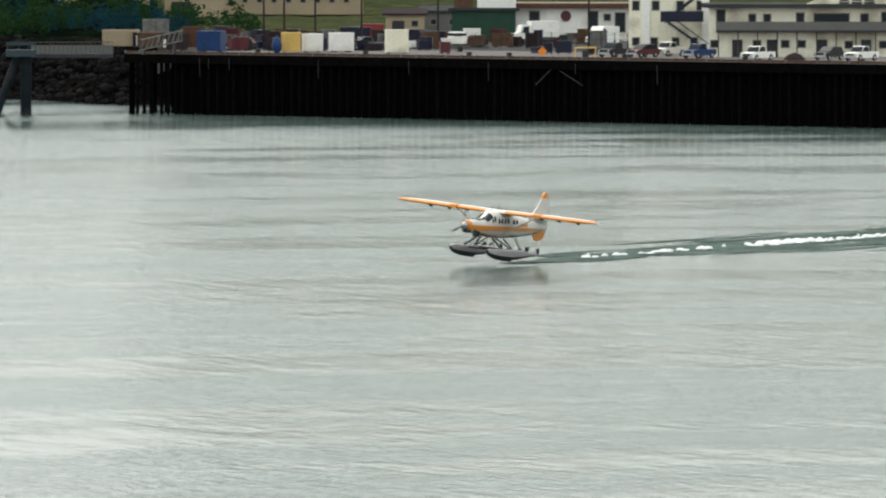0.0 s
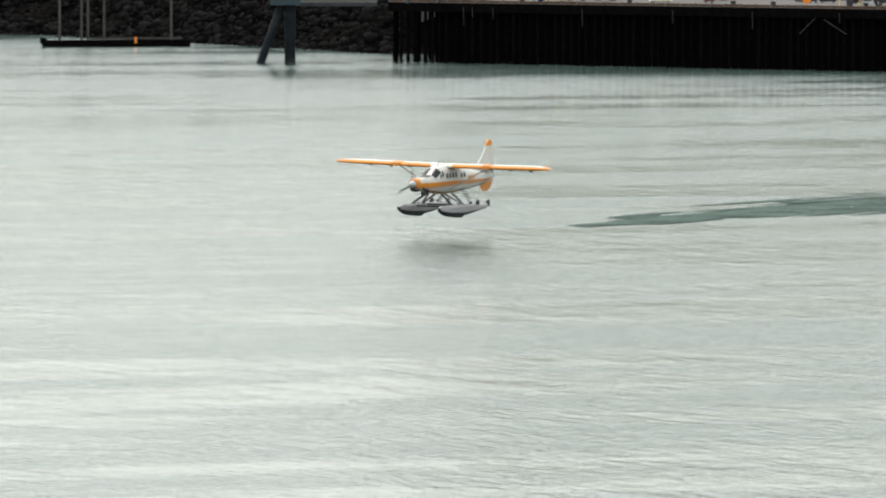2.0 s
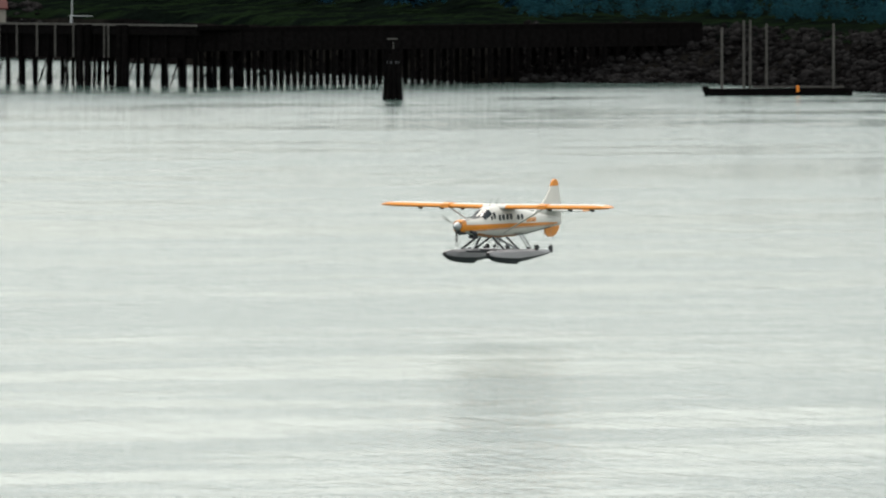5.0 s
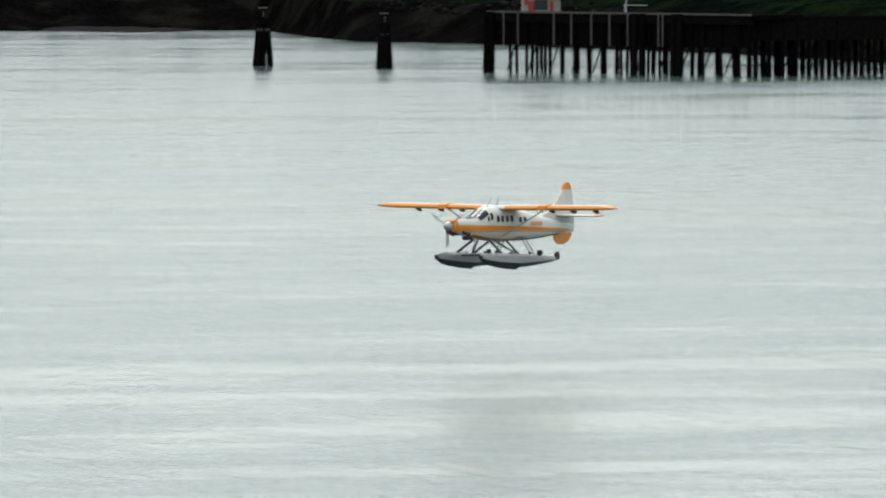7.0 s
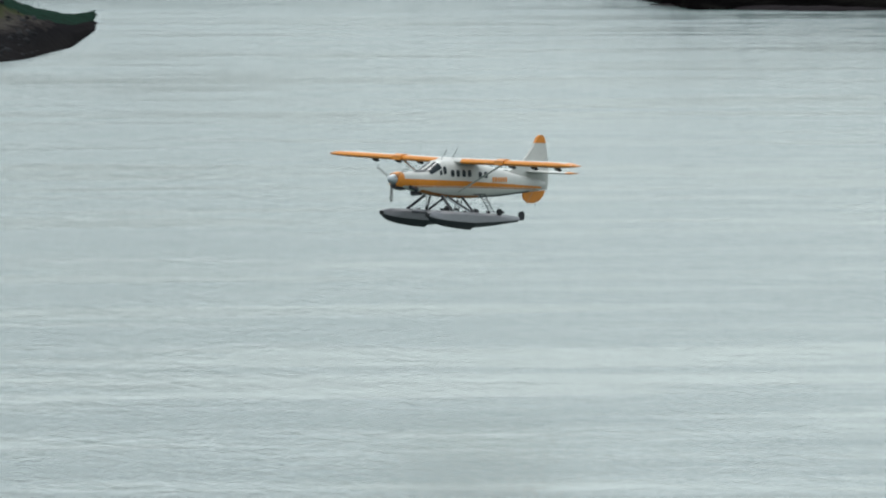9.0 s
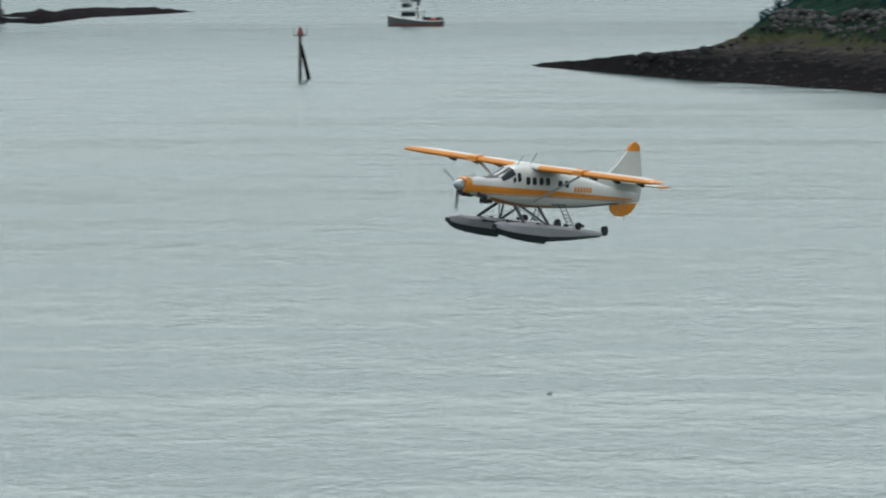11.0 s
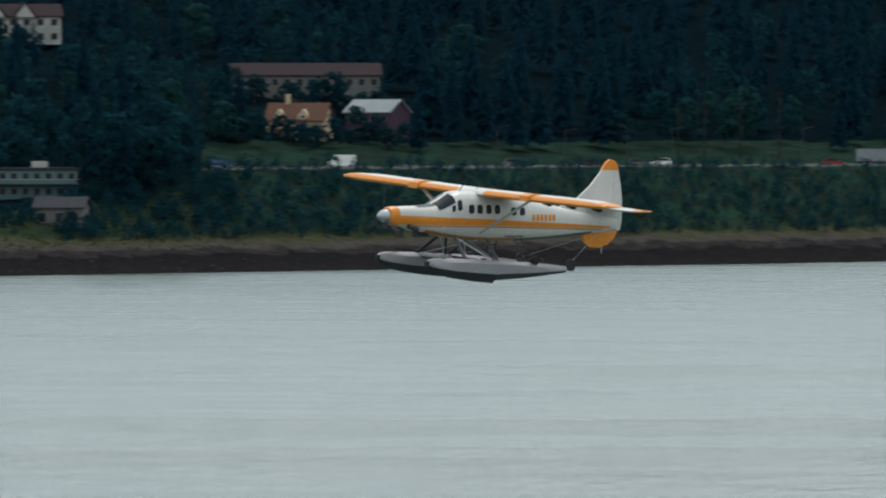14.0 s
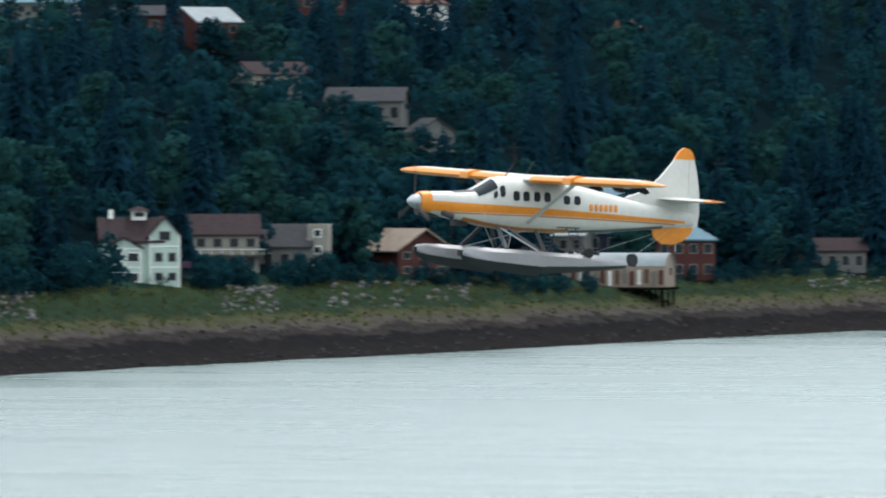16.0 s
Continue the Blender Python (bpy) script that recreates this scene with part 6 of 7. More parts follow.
def town_house(name, a, d, turn, w, dep, h, wall, roof, style, rise, cols, rows, label, **more):
    CLEAR.append((a, d, w))
    z = min(town_z(a, d), town_z(a, d - dep / 2)) - 0.4
    return house(name, here(a, d, z, turn), w, dep, h + 0.4, wall, roof, label, "house", style, rise, cols=cols, rows=rows, **more)


# the pale green house with a cupola
mint = town_house("green_house", 11622, 1442, 4, 4.4, 9, 7.6, MINT, BROWNROOF, "gable_y", 2.5, None, None, "pale green three-storey house with brown roof and cupola",
                  windows=[(-0.9, 1.7, 1.0, 1.0), (1.1, 1.7, 1.0, 1.0), (-0.9, 4.6, 1.0, 1.2), (1.1, 4.6, 1.0, 1.2), (0, 7.8, 1.5, 1.2)])
part("main_wing", Shape().prism([(-4.0, 0), (4.5, 0), (4.5, 7.2), (0.2, 10.2), (-4.0, 7.2)], 'x', -9.3, -2.2), MINT, mint, "pale green main wing")
for s, yy in ((1, -4.7), (-1, 5.2)):
    part("roof", Shape().prism([(yy, 6.75), (yy, 7.0), (0.2, 10.55), (0.2, 10.2)], 'x', -9.9, 0.0), BROWNROOF, mint)
part("bay", Shape().prism([(-8.6, 0), (-3.6, 0), (-3.6, 6.0), (-6.1, 7.4), (-8.6, 6.0)], 'y', -5.4, -3.9), MINT, mint, "pale green gabled bay")
for s in (-1, 1):
    part("bay_roof", Shape().prism([(-6.1 + s * 2.9, 5.8), (-6.1 + s * 2.9, 6.05), (-6.1, 7.75), (-6.1, 7.45)], 'y', -5.9, -3.0), BROWNROOF, mint)
part("cupola", Shape().box((-3.6, 0.2, 10.8), (2.2, 2.0, 1.4)), WHITE, mint, "white cupola")
part("cupola_pane", Shape().box((-3.6, -0.83, 10.95), (1.5, 0.08, 0.6)), GLASS, mint)
part("cupola_roof", Shape().loft([[(-3.6 + s * x, 0.2 + s * y, z) for x, y in ((-1, -1), (1, -1), (1, 1), (-1, 1))] for s, z in ((1.7, 11.5), (0.2, 12.2))]), BROWNROOF, mint)
part("chimney", Shape().box((-7.8, 0.2, 10.6), (0.7, 0.7, 2.2)), WHITE, mint)
for x in (-7.4, -4.8):
    for z in (1.6, 4.6):
        w = part("window", Shape().box((x, -5.43, z), (1.9, 0.1, 1.5)), WHITE, mint)
        part("window_pane", Shape().box((x, -5.47, z), (1.6, 0.1, 1.2)), GLASS, w)
for z in (3.1, 6.2):
    part("trim_board", Shape().box((0, -4.56, z), (4.5, 0.1, 0.22)), WHITE, mint)
    part("trim_board", Shape().box((-6.1, -5.46, min(z, 5.9)), (5.0, 0.1, 0.22)), WHITE, mint)
for x in (-2.2, 2.2):
    part("corner_board", Shape().box((x, -4.55, 4.0), (0.22, 0.12, 8.0)), WHITE, mint)
for x in (-8.55, -6.1, -3.65):
    part("corner_board", Shape().box((x, -5.45, 3.0), (0.22, 0.12, 6.0)), WHITE, mint)
part("side_deck", Shape().box((-11.2, -1, 3.1), (3.8, 5, 0.2)), GREYWOOD, mint)
part("deck_rail", Shape().box((-11.2, -3.5, 4.0), (3.8, 0.08, 0.12)), WHITE, mint)
for x in (-13, -12.1, -11.2, -10.3, -9.5):
    part("rail_post", Shape().box((x, -3.5, 3.6), (0.1, 0.1, 0.9)), WHITE, mint)
    part("deck_post", Shape().box((x, -3.3, 1.5), (0.16, 0.16, 3.2)), BROWNWOOD, mint)
part("side_balcony", Shape().box((3.2, 1, 3.4), (2.0, 4, 0.9)), PURPLE, mint, "plum side balcony")

town_house("cottage", 11514, 1478, 4, 10.2, 9, 5.6, BEIGE, BROWNROOF, "gable_x", 2.8, 4, 2, "beige house with a brick foot and a dark gabled roof", deck=2.0)
h3 = town_house("gabled_house", 11400, 1496, -6, 8.0, 10, 4.6, GREYSIDE, GREYROOF, "gable_x", 3.2, 3, 1, "grey house with a steep grey shingle roof")
part("front_tower", Shape().box((5.0, -1, 4.2), (3.2, 6, 8.4)), BEIGE, h3, "beige tower wing")
for z in (1.8, 4.4, 7.0):
    w = part("window", Shape().box((5.0, -4.06, z), (1.3, 0.12, 1.3)), WHITE, h3)
    part("window_pane", Shape().box((5.0, -4.1, z), (1.0, 0.12, 1.0)), GLASS, w)
town_house("boat_house", 11192, 1532, 32, 9.6, 11, 4.2, REDSIDE, TANROOF, "gable_y", 3.0, 3, 2, "dark brown gabled timber house with a tan roof above the beach", eave=0.9)
qz = town_z(10815, 1596)
qh = thing("quonset_boathouse", here(10815, 1598, 8.2, -12), "round-roofed pale metal boathouse on black piles", "boathouse")
arc = [(4.4 * math.cos(t * math.pi / 10), 2.4 + 3.2 * math.sin(t * math.pi / 10)) for t in range(11)]
part("shell", Shape().prism([(4.4, 0)] + arc + [(-4.4, 0)], 'x', -8.6, 8.6), TANROOF, qh, "stained metal walls and end")
part("roof_skin", Shape().prism([(a * 1.02, b + 0.08) for a, b in arc[1:10]] + [(a * 0.98, b - 0.1) for a, b in arc[9:0:-1]], 'x', -8.8, 8.8), PALEROOF, qh, "pale curved metal roof", True)
for i in range(14):
    part("wall_panel", Shape().box((-8.0 + i * 1.24, -4.44, 1.45 + 0.2 * (i % 3)), (0.5 + 0.2 * (i % 2), 0.1, 2.4)), (GREYSIDE, BROWNWOOD, WHITE, REDSIDE)[i * 7 % 4], qh)
part("end_window", Shape().box((8.64, 1.0, 2.6), (0.1, 1.2, 1.2)), GLASS, qh)
part("platform", Shape().box((0, 0, -0.2), (18.5, 9.6, 0.4)), CREOSOTE, qh)
for i in range(9):
    for y in (-4.4, 0, 4.4):
        part("pile", Shape().tube((-8.4 + i * 2.1, y, -7.2), (-8.4 + i * 2.1, y, -0.2), 0.2, n=6), CREOSOTE, qh)

for row in (
    ("chalet", 10429, 1718, 5, 9.6, 8, 3.6, GREYSIDE, BROWNROOF, "gable_x", 2.0, 4, 1, "small dark house with a brown roof above the rocks"),
    ("red_house", 11548, 1728, 35, 9.4, 9, 5.4, REDSIDE, PALEROOF, "gable_x", 2.4, 3, 2, "red-brown house with a pale metal roof"),
    ("house", 11430, 1692, 28, 11.6, 8, 4.2, BEIGE, BROWNROOF, "gable_x", 2.0, 6, 1, "beige house with a brown roof among trees"),
    ("house", 11260, 1690, -8, 13.4, 8, 4.2, GREYSIDE, GREYROOF, "gable_x", 2.2, 5, 1, "grey house with a shingle roof among trees"),
    ("house", 11840, 1700, 4, 14.0, 9, 5.0, GREYSIDE, BLUEROOF, "gable_x", 2.0, 6, 2, "grey house with a blue-grey roof on the hill"),
    ("house", 11665, 1730, 0, 8.8, 8, 3.6, REDSIDE, GREYROOF, "gable_x", 1.6, 3, 1, "small brown house with a grey roof"),
    ("house", 11382, 1824, 5, 17.0, 9, 4.6, REDSIDE, BROWNROOF, "gable_x", 2.0, 6, 1, "long red-brown house high on the hill"),
    ("house", 11170, 1846, -10, 10.4, 8, 4.8, WHITE, ORANGEROOF, "hip", 2.2, 4, 2, "white house with an orange tile roof"),
    ("house", 10798, 1930, 6, 6.2, 6, 2.8, TAN, ORANGEROOF, "gable_x", 1.6, 2, 1, "small house with a red-orange roof"),
    ("house", 11150, 1680, 20, 6.6, 7, 3.6, GREYSIDE, GREYROOF, "gable_y", 2.2, 2, 1, "small grey gabled house"),
    ("blue_roof_house", 10700, 1645, 6, 10.0, 8, 6.6, REDSIDE, BLUEROOF, "hip", 2.8, 4, 2, "dark red house with a blue-green hipped roof"),
    ("house", 10845, 1678, -8, 8.6, 7, 4.2, REDSIDE, BLUEROOF, "hip", 1.8, 3, 1, "red-brown house with a blue roof"),
    ("house", 10848, 1638, 10, 6.2, 6, 3.6, NAVY, BLUEROOF, "hip", 2.0, 2, 1, "small dark blue house with a blue roof"),
    ("house", 10905, 1625, -15, 7.0, 6, 3.0, GREYSIDE, PALEROOF, "gable_x", 1.5, 3, 1, "grey house with a pale roof"),
    ("house", 9908, 1766, -18, 10.6, 8, 4.8, OFFWHITE, REDSIDE, "gable_x", 2.4, 4, 2, "cream house with a red-brown gabled roof by the shore"),
    ("house", 10095, 1913, 0, 13.0, 8, 4.0, GREYSIDE, BROWNROOF, "gable_x", 2.2, 5, 1, "grey house with a brown roof on the hillside"),
    ("house", 9990, 1906, 12, 8.0, 7, 3.6, TAN, ORANGEROOF, "gable_y", 2.2, 3, 1, "tan house with a rust-coloured roof"),
    ("house", 10292, 1730, 8, 8.4, 7, 5.8, GREYSIDE, TEAL, "gable_y", 2.2, 3, 2, "grey house with a teal gabled roof", ),
    ("house", 10078, 1740, -6, 8.6, 6, 3.2, BEIGE, PALEROOF, "gable_x", 1.4, 4, 1, "low beige cottage by the shore"),
    ("house", 9725, 1772, 10, 8.2, 7, 6.4, GREYSIDE, GREYROOF, "gable_y", 2.4, 3, 2, "grey-white two-storey house with a deck"),
    ("teal_house", 8998, 1862, 6, 15.6, 8, 5.4, TEAL, GREYROOF, "flat", 0, 7, 2, "blue-green house with a flat roof and long windows"),
    ("house", 8950, 1829, -10, 9.4, 7, 3.8, GREYSIDE, GREYROOF, "gable_x", 1.8, 3, 1, "grey house with a shingle roof near the road"),
    ("house", 9865, 1850, -5, 14.0, 8, 4.8, GREYSIDE, GREYROOF, "gable_x", 2.2, 5, 2, "grey shingled house standing among trees"),
    ("house", 9790, 1862, 8, 7.0, 7, 4.0, BEIGE, BROWNROOF, "gable_y", 2.0, 2, 1, "beige gabled house standing among trees"),
    ("house", 10260, 1816, 0, 5.6, 6, 3.0, REDSIDE, ORANGEROOF, "gable_x", 1.5, 2, 1, "small red-brown timber cabin among trees"),
    ("house", 10200, 1790, -14, 7.5, 6, 4.2, GREYSIDE, GREYROOF, "gable_y", 2.0, 3, 1, "grey gabled timber cabin among trees"),
    ("cottage", 9352, 1812, 0, 6.0, 6, 2.8, WHITE, BROWNROOF, "gable_x", 2.6, 2, 1, "small white cottage with a steep brown roof"),
    ("house", 9270, 1836, 0, 9.0, 7, 4.6, REDSIDE, GREYROOF, "gable_x", 1.8, 3, 1, "dark red house half hidden by trees"),
    ("house", 9180, 1850, 12, 7.0, 6, 3.8, GREYSIDE, BROWNROOF, "gable_x", 1.8, 2, 1, "grey house half hidden by trees"),
    ("house", 9480, 1890, 0, 9.0, 7, 4.0, GREYSIDE, ORANGEROOF, "gable_x", 1.8, 3, 1, "grey house with a rust-red roof"),
    ("house", 9240, 1905, 6, 8.0, 7, 3.6, TAN, BROWNROOF, "gable_x", 1.8, 3, 1, "tan house deep among trees"),
    ("apartment_house", 8520, 2080, 2, 32.0, 11, 6.4, GREYSIDE, BROWNROOF, "gable_x", 2.4, 12, 2, "long grey apartment house with a brown roof"),
    ("plum_house", 8392, 2042, -32, 11.0, 8, 5.8, PURPLE, PALEROOF, "gable_x", 2.4, 4, 2, "dark plum house with a pale metal roof"),
    ("apartment_house", 9512, 2050, -10, 17.0, 10, 7.0, OFFWHITE, BROWNROOF, "gable_x", 3.0, 6, 2, "white apartment house with brown roof and gables"),
    ("apartment_house", 9345, 2070, 12, 12.0, 10, 7.0, OFFWHITE, BROWNROOF, "gable_y", 3.2, 5, 2, "white gabled apartment house with brown roof"),
    ("apartment_house", 9215, 2082, -4, 14.0, 9, 5.6, GREYSIDE, BROWNROOF, "gable_x", 2.6, 5, 2, "grey apartment house with a brown roof"),
    ("apartment_house", 9040, 2098, 6, 21.0, 9, 5.8, OFFWHITE, BROWNROOF, "gable_x", 2.4, 7, 2, "white apartment row with brown roofs"),
    ("school", 9668, 2090, 0, 17.0, 12, 5.2, TAN, BROWNROOF, "flat", 0, 9, 2, "tan flat-roofed school on the hill"),
    ("school_wing", 9880, 2085, 0, 17.0, 12, 4.2, TAN, BROWNROOF, "flat", 0, 9, 2, "tan flat-roofed school wing"),
):
    made = town_house(*row)
    if row[0] == "apartment_house" and row[9] == "gable_x" and row[1] > 9000:
        for gx in (-4, 2.5):
            w, hgt = row[4], row[6] + 0.4
            part("dormer", Shape().prism([(gx - 2.2, hgt - 0.3), (gx + 2.2, hgt - 0.3), (gx, hgt + 2.6)], 'y', -row[5] / 2 - 1.0, -row[5] / 2 + 2.5), OFFWHITE, made, "white gabled dormer")
            part("dormer_roof", Shape().prism([(gx - 2.7, hgt - 0.6), (gx, hgt + 2.7), (gx + 2.7, hgt - 0.6), (gx + 2.9, hgt - 0.5), (gx, hgt + 3.0), (gx - 2.9, hgt - 0.5)], 'y', -row[5] / 2 - 1.2, -row[5] / 2 + 2.5), BROWNROOF, made)
    if row[0] == "teal_house":
        part("roof_room", Shape().box((1.0, 1.0, row[6] + 1.2), (3.0, 3.0, 1.6)), OFFWHITE, made, "pale roof-top room")
        part("deck", Shape().box((0, -row[5] / 2 - 1.0, 3.0), (row[4] + 1.0, 2.0, 0.2)), GREYWOOD, made)
        part("deck_rail", Shape().box((0, -row[5] / 2 - 2.0, 3.95), (row[4] + 1.0, 0.08, 0.1)), OFFWHITE, made)
    if row[0] == "school":
        part("stair_tower", Shape().box((-7.2, -5.5, 4.6), (2.0, 2.5, 9.2)), CREAM, made, "cream stair tower")
yh = town_house("yellow_house", 8530, 2027, -14, 12.5, 9, 4.2, PEACH, ORANGEROOF, "gable_x", 3.4, 4, 1, "peach plastered house with orange-brown roof and dormers", chimney=(-2.5, 0, 2.4))
for gx in (-3.4, 1.8):
    part("dormer", Shape().prism([(gx - 1.1, 4.6), (gx + 1.1, 4.6), (gx + 1.1, 5.6), (gx, 6.9), (gx - 1.1, 5.6)], 'y', -4.4, -0.5), PEACH, yh, "peach dormer")
    w = part("window", Shape().box((gx, -4.45, 5.3), (1.0, 0.1, 0.9)), WHITE, yh)
    part("window_pane", Shape().box((gx, -4.48, 5.3), (0.8, 0.1, 0.7)), GLASS, w)
white = town_house("white_house", 9585, 1800, 20, 11.0, 13, 5.2, WHITE, PALEROOF, "gable_y", 2.6, None, None, "big white gabled house with a grey metal roof on stilts", posts=2.4,
                   windows=[(-3.6, 1.5, 1.1, 1.2), (-1.2, 1.5, 0.9, 1.0), (1.4, 1.5, 1.0, 1.0), (3.8, 1.5, 1.3, 1.2), (-3.4, 4.2, 1.2, 1.3), (0, 4.6, 1.8, 1.8), (3.4, 4.2, 1.2, 1.3)],
                   right=[(-3, 1.6, 1.2, 1.2), (2, 1.6, 1.2, 1.2), (-3, 4.0, 1.2, 1.2)])
part("side_wing", Shape().box((-8.2, 2.5, 4.4), (5.6, 7, 4.0)), WHITE, white, "white side wing")
part("wing_roof", Shape().prism([(-1.6, 6.3), (2.5, 8.0), (6.6, 6.3), (6.6, 6.6), (2.5, 8.3), (-1.6, 6.6)], 'x', -11.6, -5.4), PALEROOF, white)
part("wing_deck", Shape().box((-8.6, -2.2, 4.4), (6.5, 3, 0.2)), GREYWOOD, white)
part("deck_rail", Shape().box((-8.6, -3.7, 5.2), (6.5, 0.08, 0.9)), GREYSIDE, white)
for x in (-11.5, -9, -6.4):
    part("deck_post", Shape().tube((x, -3.6, -1), (x, -3.6, 4.4), 0.12, n=6), GREYWOOD, white)
tarp = thing("tarpaulin_boat", here(8668, 1886, town_z(8668, 1886)), "small boat under a blue tarpaulin", "boat")
part("hull", Shape().loft([[(x, y, z) for y, z in ((-h, 1.0), (-h * 0.6, 0.1), (h * 0.6, 0.1), (h, 1.0))] for x, h in ((-2.2, 0.9), (0.5, 1.0), (2.4, 0.2))]), WHITE, tarp)
part("tarpaulin", Shape().loft([[(x, y, z) for y, z in ((-h, 0.9), (0, 0.9 + h * 1.1), (h, 0.9))] for x, h in ((-2.3, 0.95), (0.5, 1.05), (2.5, 0.3))]), BLUE, tarp, "blue tarpaulin")

# shore boulders below the houses
pts = []
for _ in range(420):
    a = rnd.choice((rnd.uniform(9980, 10480), rnd.uniform(11080, 11330), rnd.uniform(11420, 11520), rnd.uniform(11850, 11950)))
    d = between(TOWN_SHORE, a) + rnd.uniform(46, 66)
    pts.append(spot(a, d, town_z(a, d)))
rocks("shore_boulders", pts, 0.25, 0.8, PALEROCK, "pale boulders along the top of the beach")
pts = []
for _ in range(1100):
    a = rnd.uniform(8600, 12000)
    d = between(TOWN_SHORE, a) + abs(rnd.gauss(0, 14)) - 3
    pts.append(spot(a, d, town_z(a, d) - 0.05))
rocks("beach_stones", pts, 0.15, 0.7, ROCK, "dark weedy stones on the low-tide beach")


# ---- trees ----
def spruce(seed, h=18.0, n=120):
    """Crown of drooping needle fans round a tapered trunk: points and triangles."""
    r = random.Random(seed)
    v, f = [], []
    for i in range(n):
        t = 0.06 + 0.94 * (i / n) ** 0.9
        ang = i * 2.399 + r.uniform(-0.5, 0.5)
        rad = (0.24 * h * (1 - t) ** 0.8 + 0.12) * r.uniform(0.6, 1.12)
        z = h * (0.08 + 0.92 * t)
        ca, sa = math.cos(ang), math.sin(ang)
        w = rad * r.uniform(0.32, 0.5) + 0.16
        dr = rad * r.uniform(0.25, 0.5)
        o = len(v)
        pts = ((0.0, 0, 0.28 * rad), (0.5, w / 2, 0.0), (0.55, 0, 0.16 * rad + 0.12), (0.5, -w / 2, -0.05 * rad), (1.0, 0.12 * w, -dr * 0.6), (0.75, w * 0.7, -dr), (0.8, -w * 0.7, -dr))
        for k, y, dz in pts:
            x = k * rad
            v.append((x * ca - y * sa, x * sa + y * ca, z + dz))
        f += [(o, o + 1, o + 2), (o, o + 2, o + 3), (o + 2, o + 1, o + 4), (o + 3, o + 2, o + 4), (o + 1, o + 5, o + 2), (o + 3, o + 2, o + 6)]
    trunk = Shape().tube((0, 0, -1), (0, 0, h * 0.96), 0.018 * h, 0.01, 6)
    return np.array(v), np.array(f), trunk


def alder(seed, h=11.0, lobes=13, per=16):
    """Crown of leaf clumps gathered in uneven lobes on forked limbs: points and triangles."""
    r = random.Random(seed)
    v, f = [], []
    trunk = Shape().tube((0, 0, -1), (0, 0, h * 0.4), 0.022 * h, 0.014 * h, 6)
    for k in range(lobes):
        ang = k * 2.399 + r.uniform(-0.4, 0.4)
        zz = h * (0.30 + 0.58 * (k + 0.5) / lobes)
        rr = h * 0.27 * math.sin(math.pi * min(0.95, 0.25 + 0.7 * (k + 0.5) / lobes)) * r.uniform(0.5, 1.15)
        c = np.array([rr * math.cos(ang), rr * math.sin(ang), zz + r.uniform(-0.05, 0.05) * h])
        s = h * r.uniform(0.11, 0.19)
        trunk.tube((0, 0, h * 0.3), tuple(c), 0.01 * h, 0.003 * h, 4)
        for j in range(per):
            d = np.array([r.gauss(0, 1), r.gauss(0, 1), r.gauss(0.25, 0.9)])
            d /= np.linalg.norm(d) + 1e-6
            p = c + d * s * r.uniform(0.6, 1.1) * np.array([1.1, 1.1, 0.85])
            q = h * r.uniform(0.035, 0.075)
            e1 = np.array([r.gauss(0, 1), r.gauss(0, 1), r.gauss(0, 0.6)])
            e1 -= d * e1.dot(d) * 0.7
            e1 /= np.linalg.norm(e1) + 1e-6
            e2 = np.cross(d, e1)
            o = len(v)
            v += [p + e1 * q, p + e2 * q * 0.8 - d * q * 0.3, p - e1 * q * 0.9, p - e2 * q * 0.9 - d * q * 0.3, p + d * q * 0.45]
            f += [(o, o + 1, o + 4), (o + 1, o + 2, o + 4), (o + 2, o + 3, o + 4), (o + 3, o, o + 4)]
    return np.array(v), np.array(f), trunk


SPRUCES = [spruce(s) for s in range(5)]
ALDERS = [alder(s) for s in range(6)]
SMALL_SPRUCES = [spruce(20 + s, n=70) for s in range(4)]
SMALL_ALDERS = [alder(40 + s, lobes=9, per=12) for s in range(4)]
BUSHES = [alder(60 + s, lobes=5, per=11) for s in range(5)]
trng = random.Random(11)


def hidden_by_house(a, d, front=46, back=5):
    for ha, hd, w in CLEAR:
        if -front < d - hd < back and abs(a - ha) * hd / F < w * 0.62:
            return True
    return False


def forest(name, places, kinds, material, label):
    """Woods far too dense to count: many trees in one mesh. Places: point, height factor, turn."""
    vs, fs, o = [], [], 0
    for i, (p, s, turn) in enumerate(places):
        v, f, _ = kinds[i % len(kinds)]
        c, n = math.cos(turn) * s, math.sin(turn) * s
        vs.append(np.stack([v[:, 0] * c - v[:, 1] * n + p[0], v[:, 0] * n + v[:, 1] * c + p[1], v[:, 2] * s * (1 + 0.15 * math.sin(i)) + p[2]], 1))
        fs.append(f + o)
        o += len(v)
    ob = big_mesh(name, np.concatenate(vs), np.concatenate(fs), material)
    return tagged(ob, label, "forest", kind="stuff")


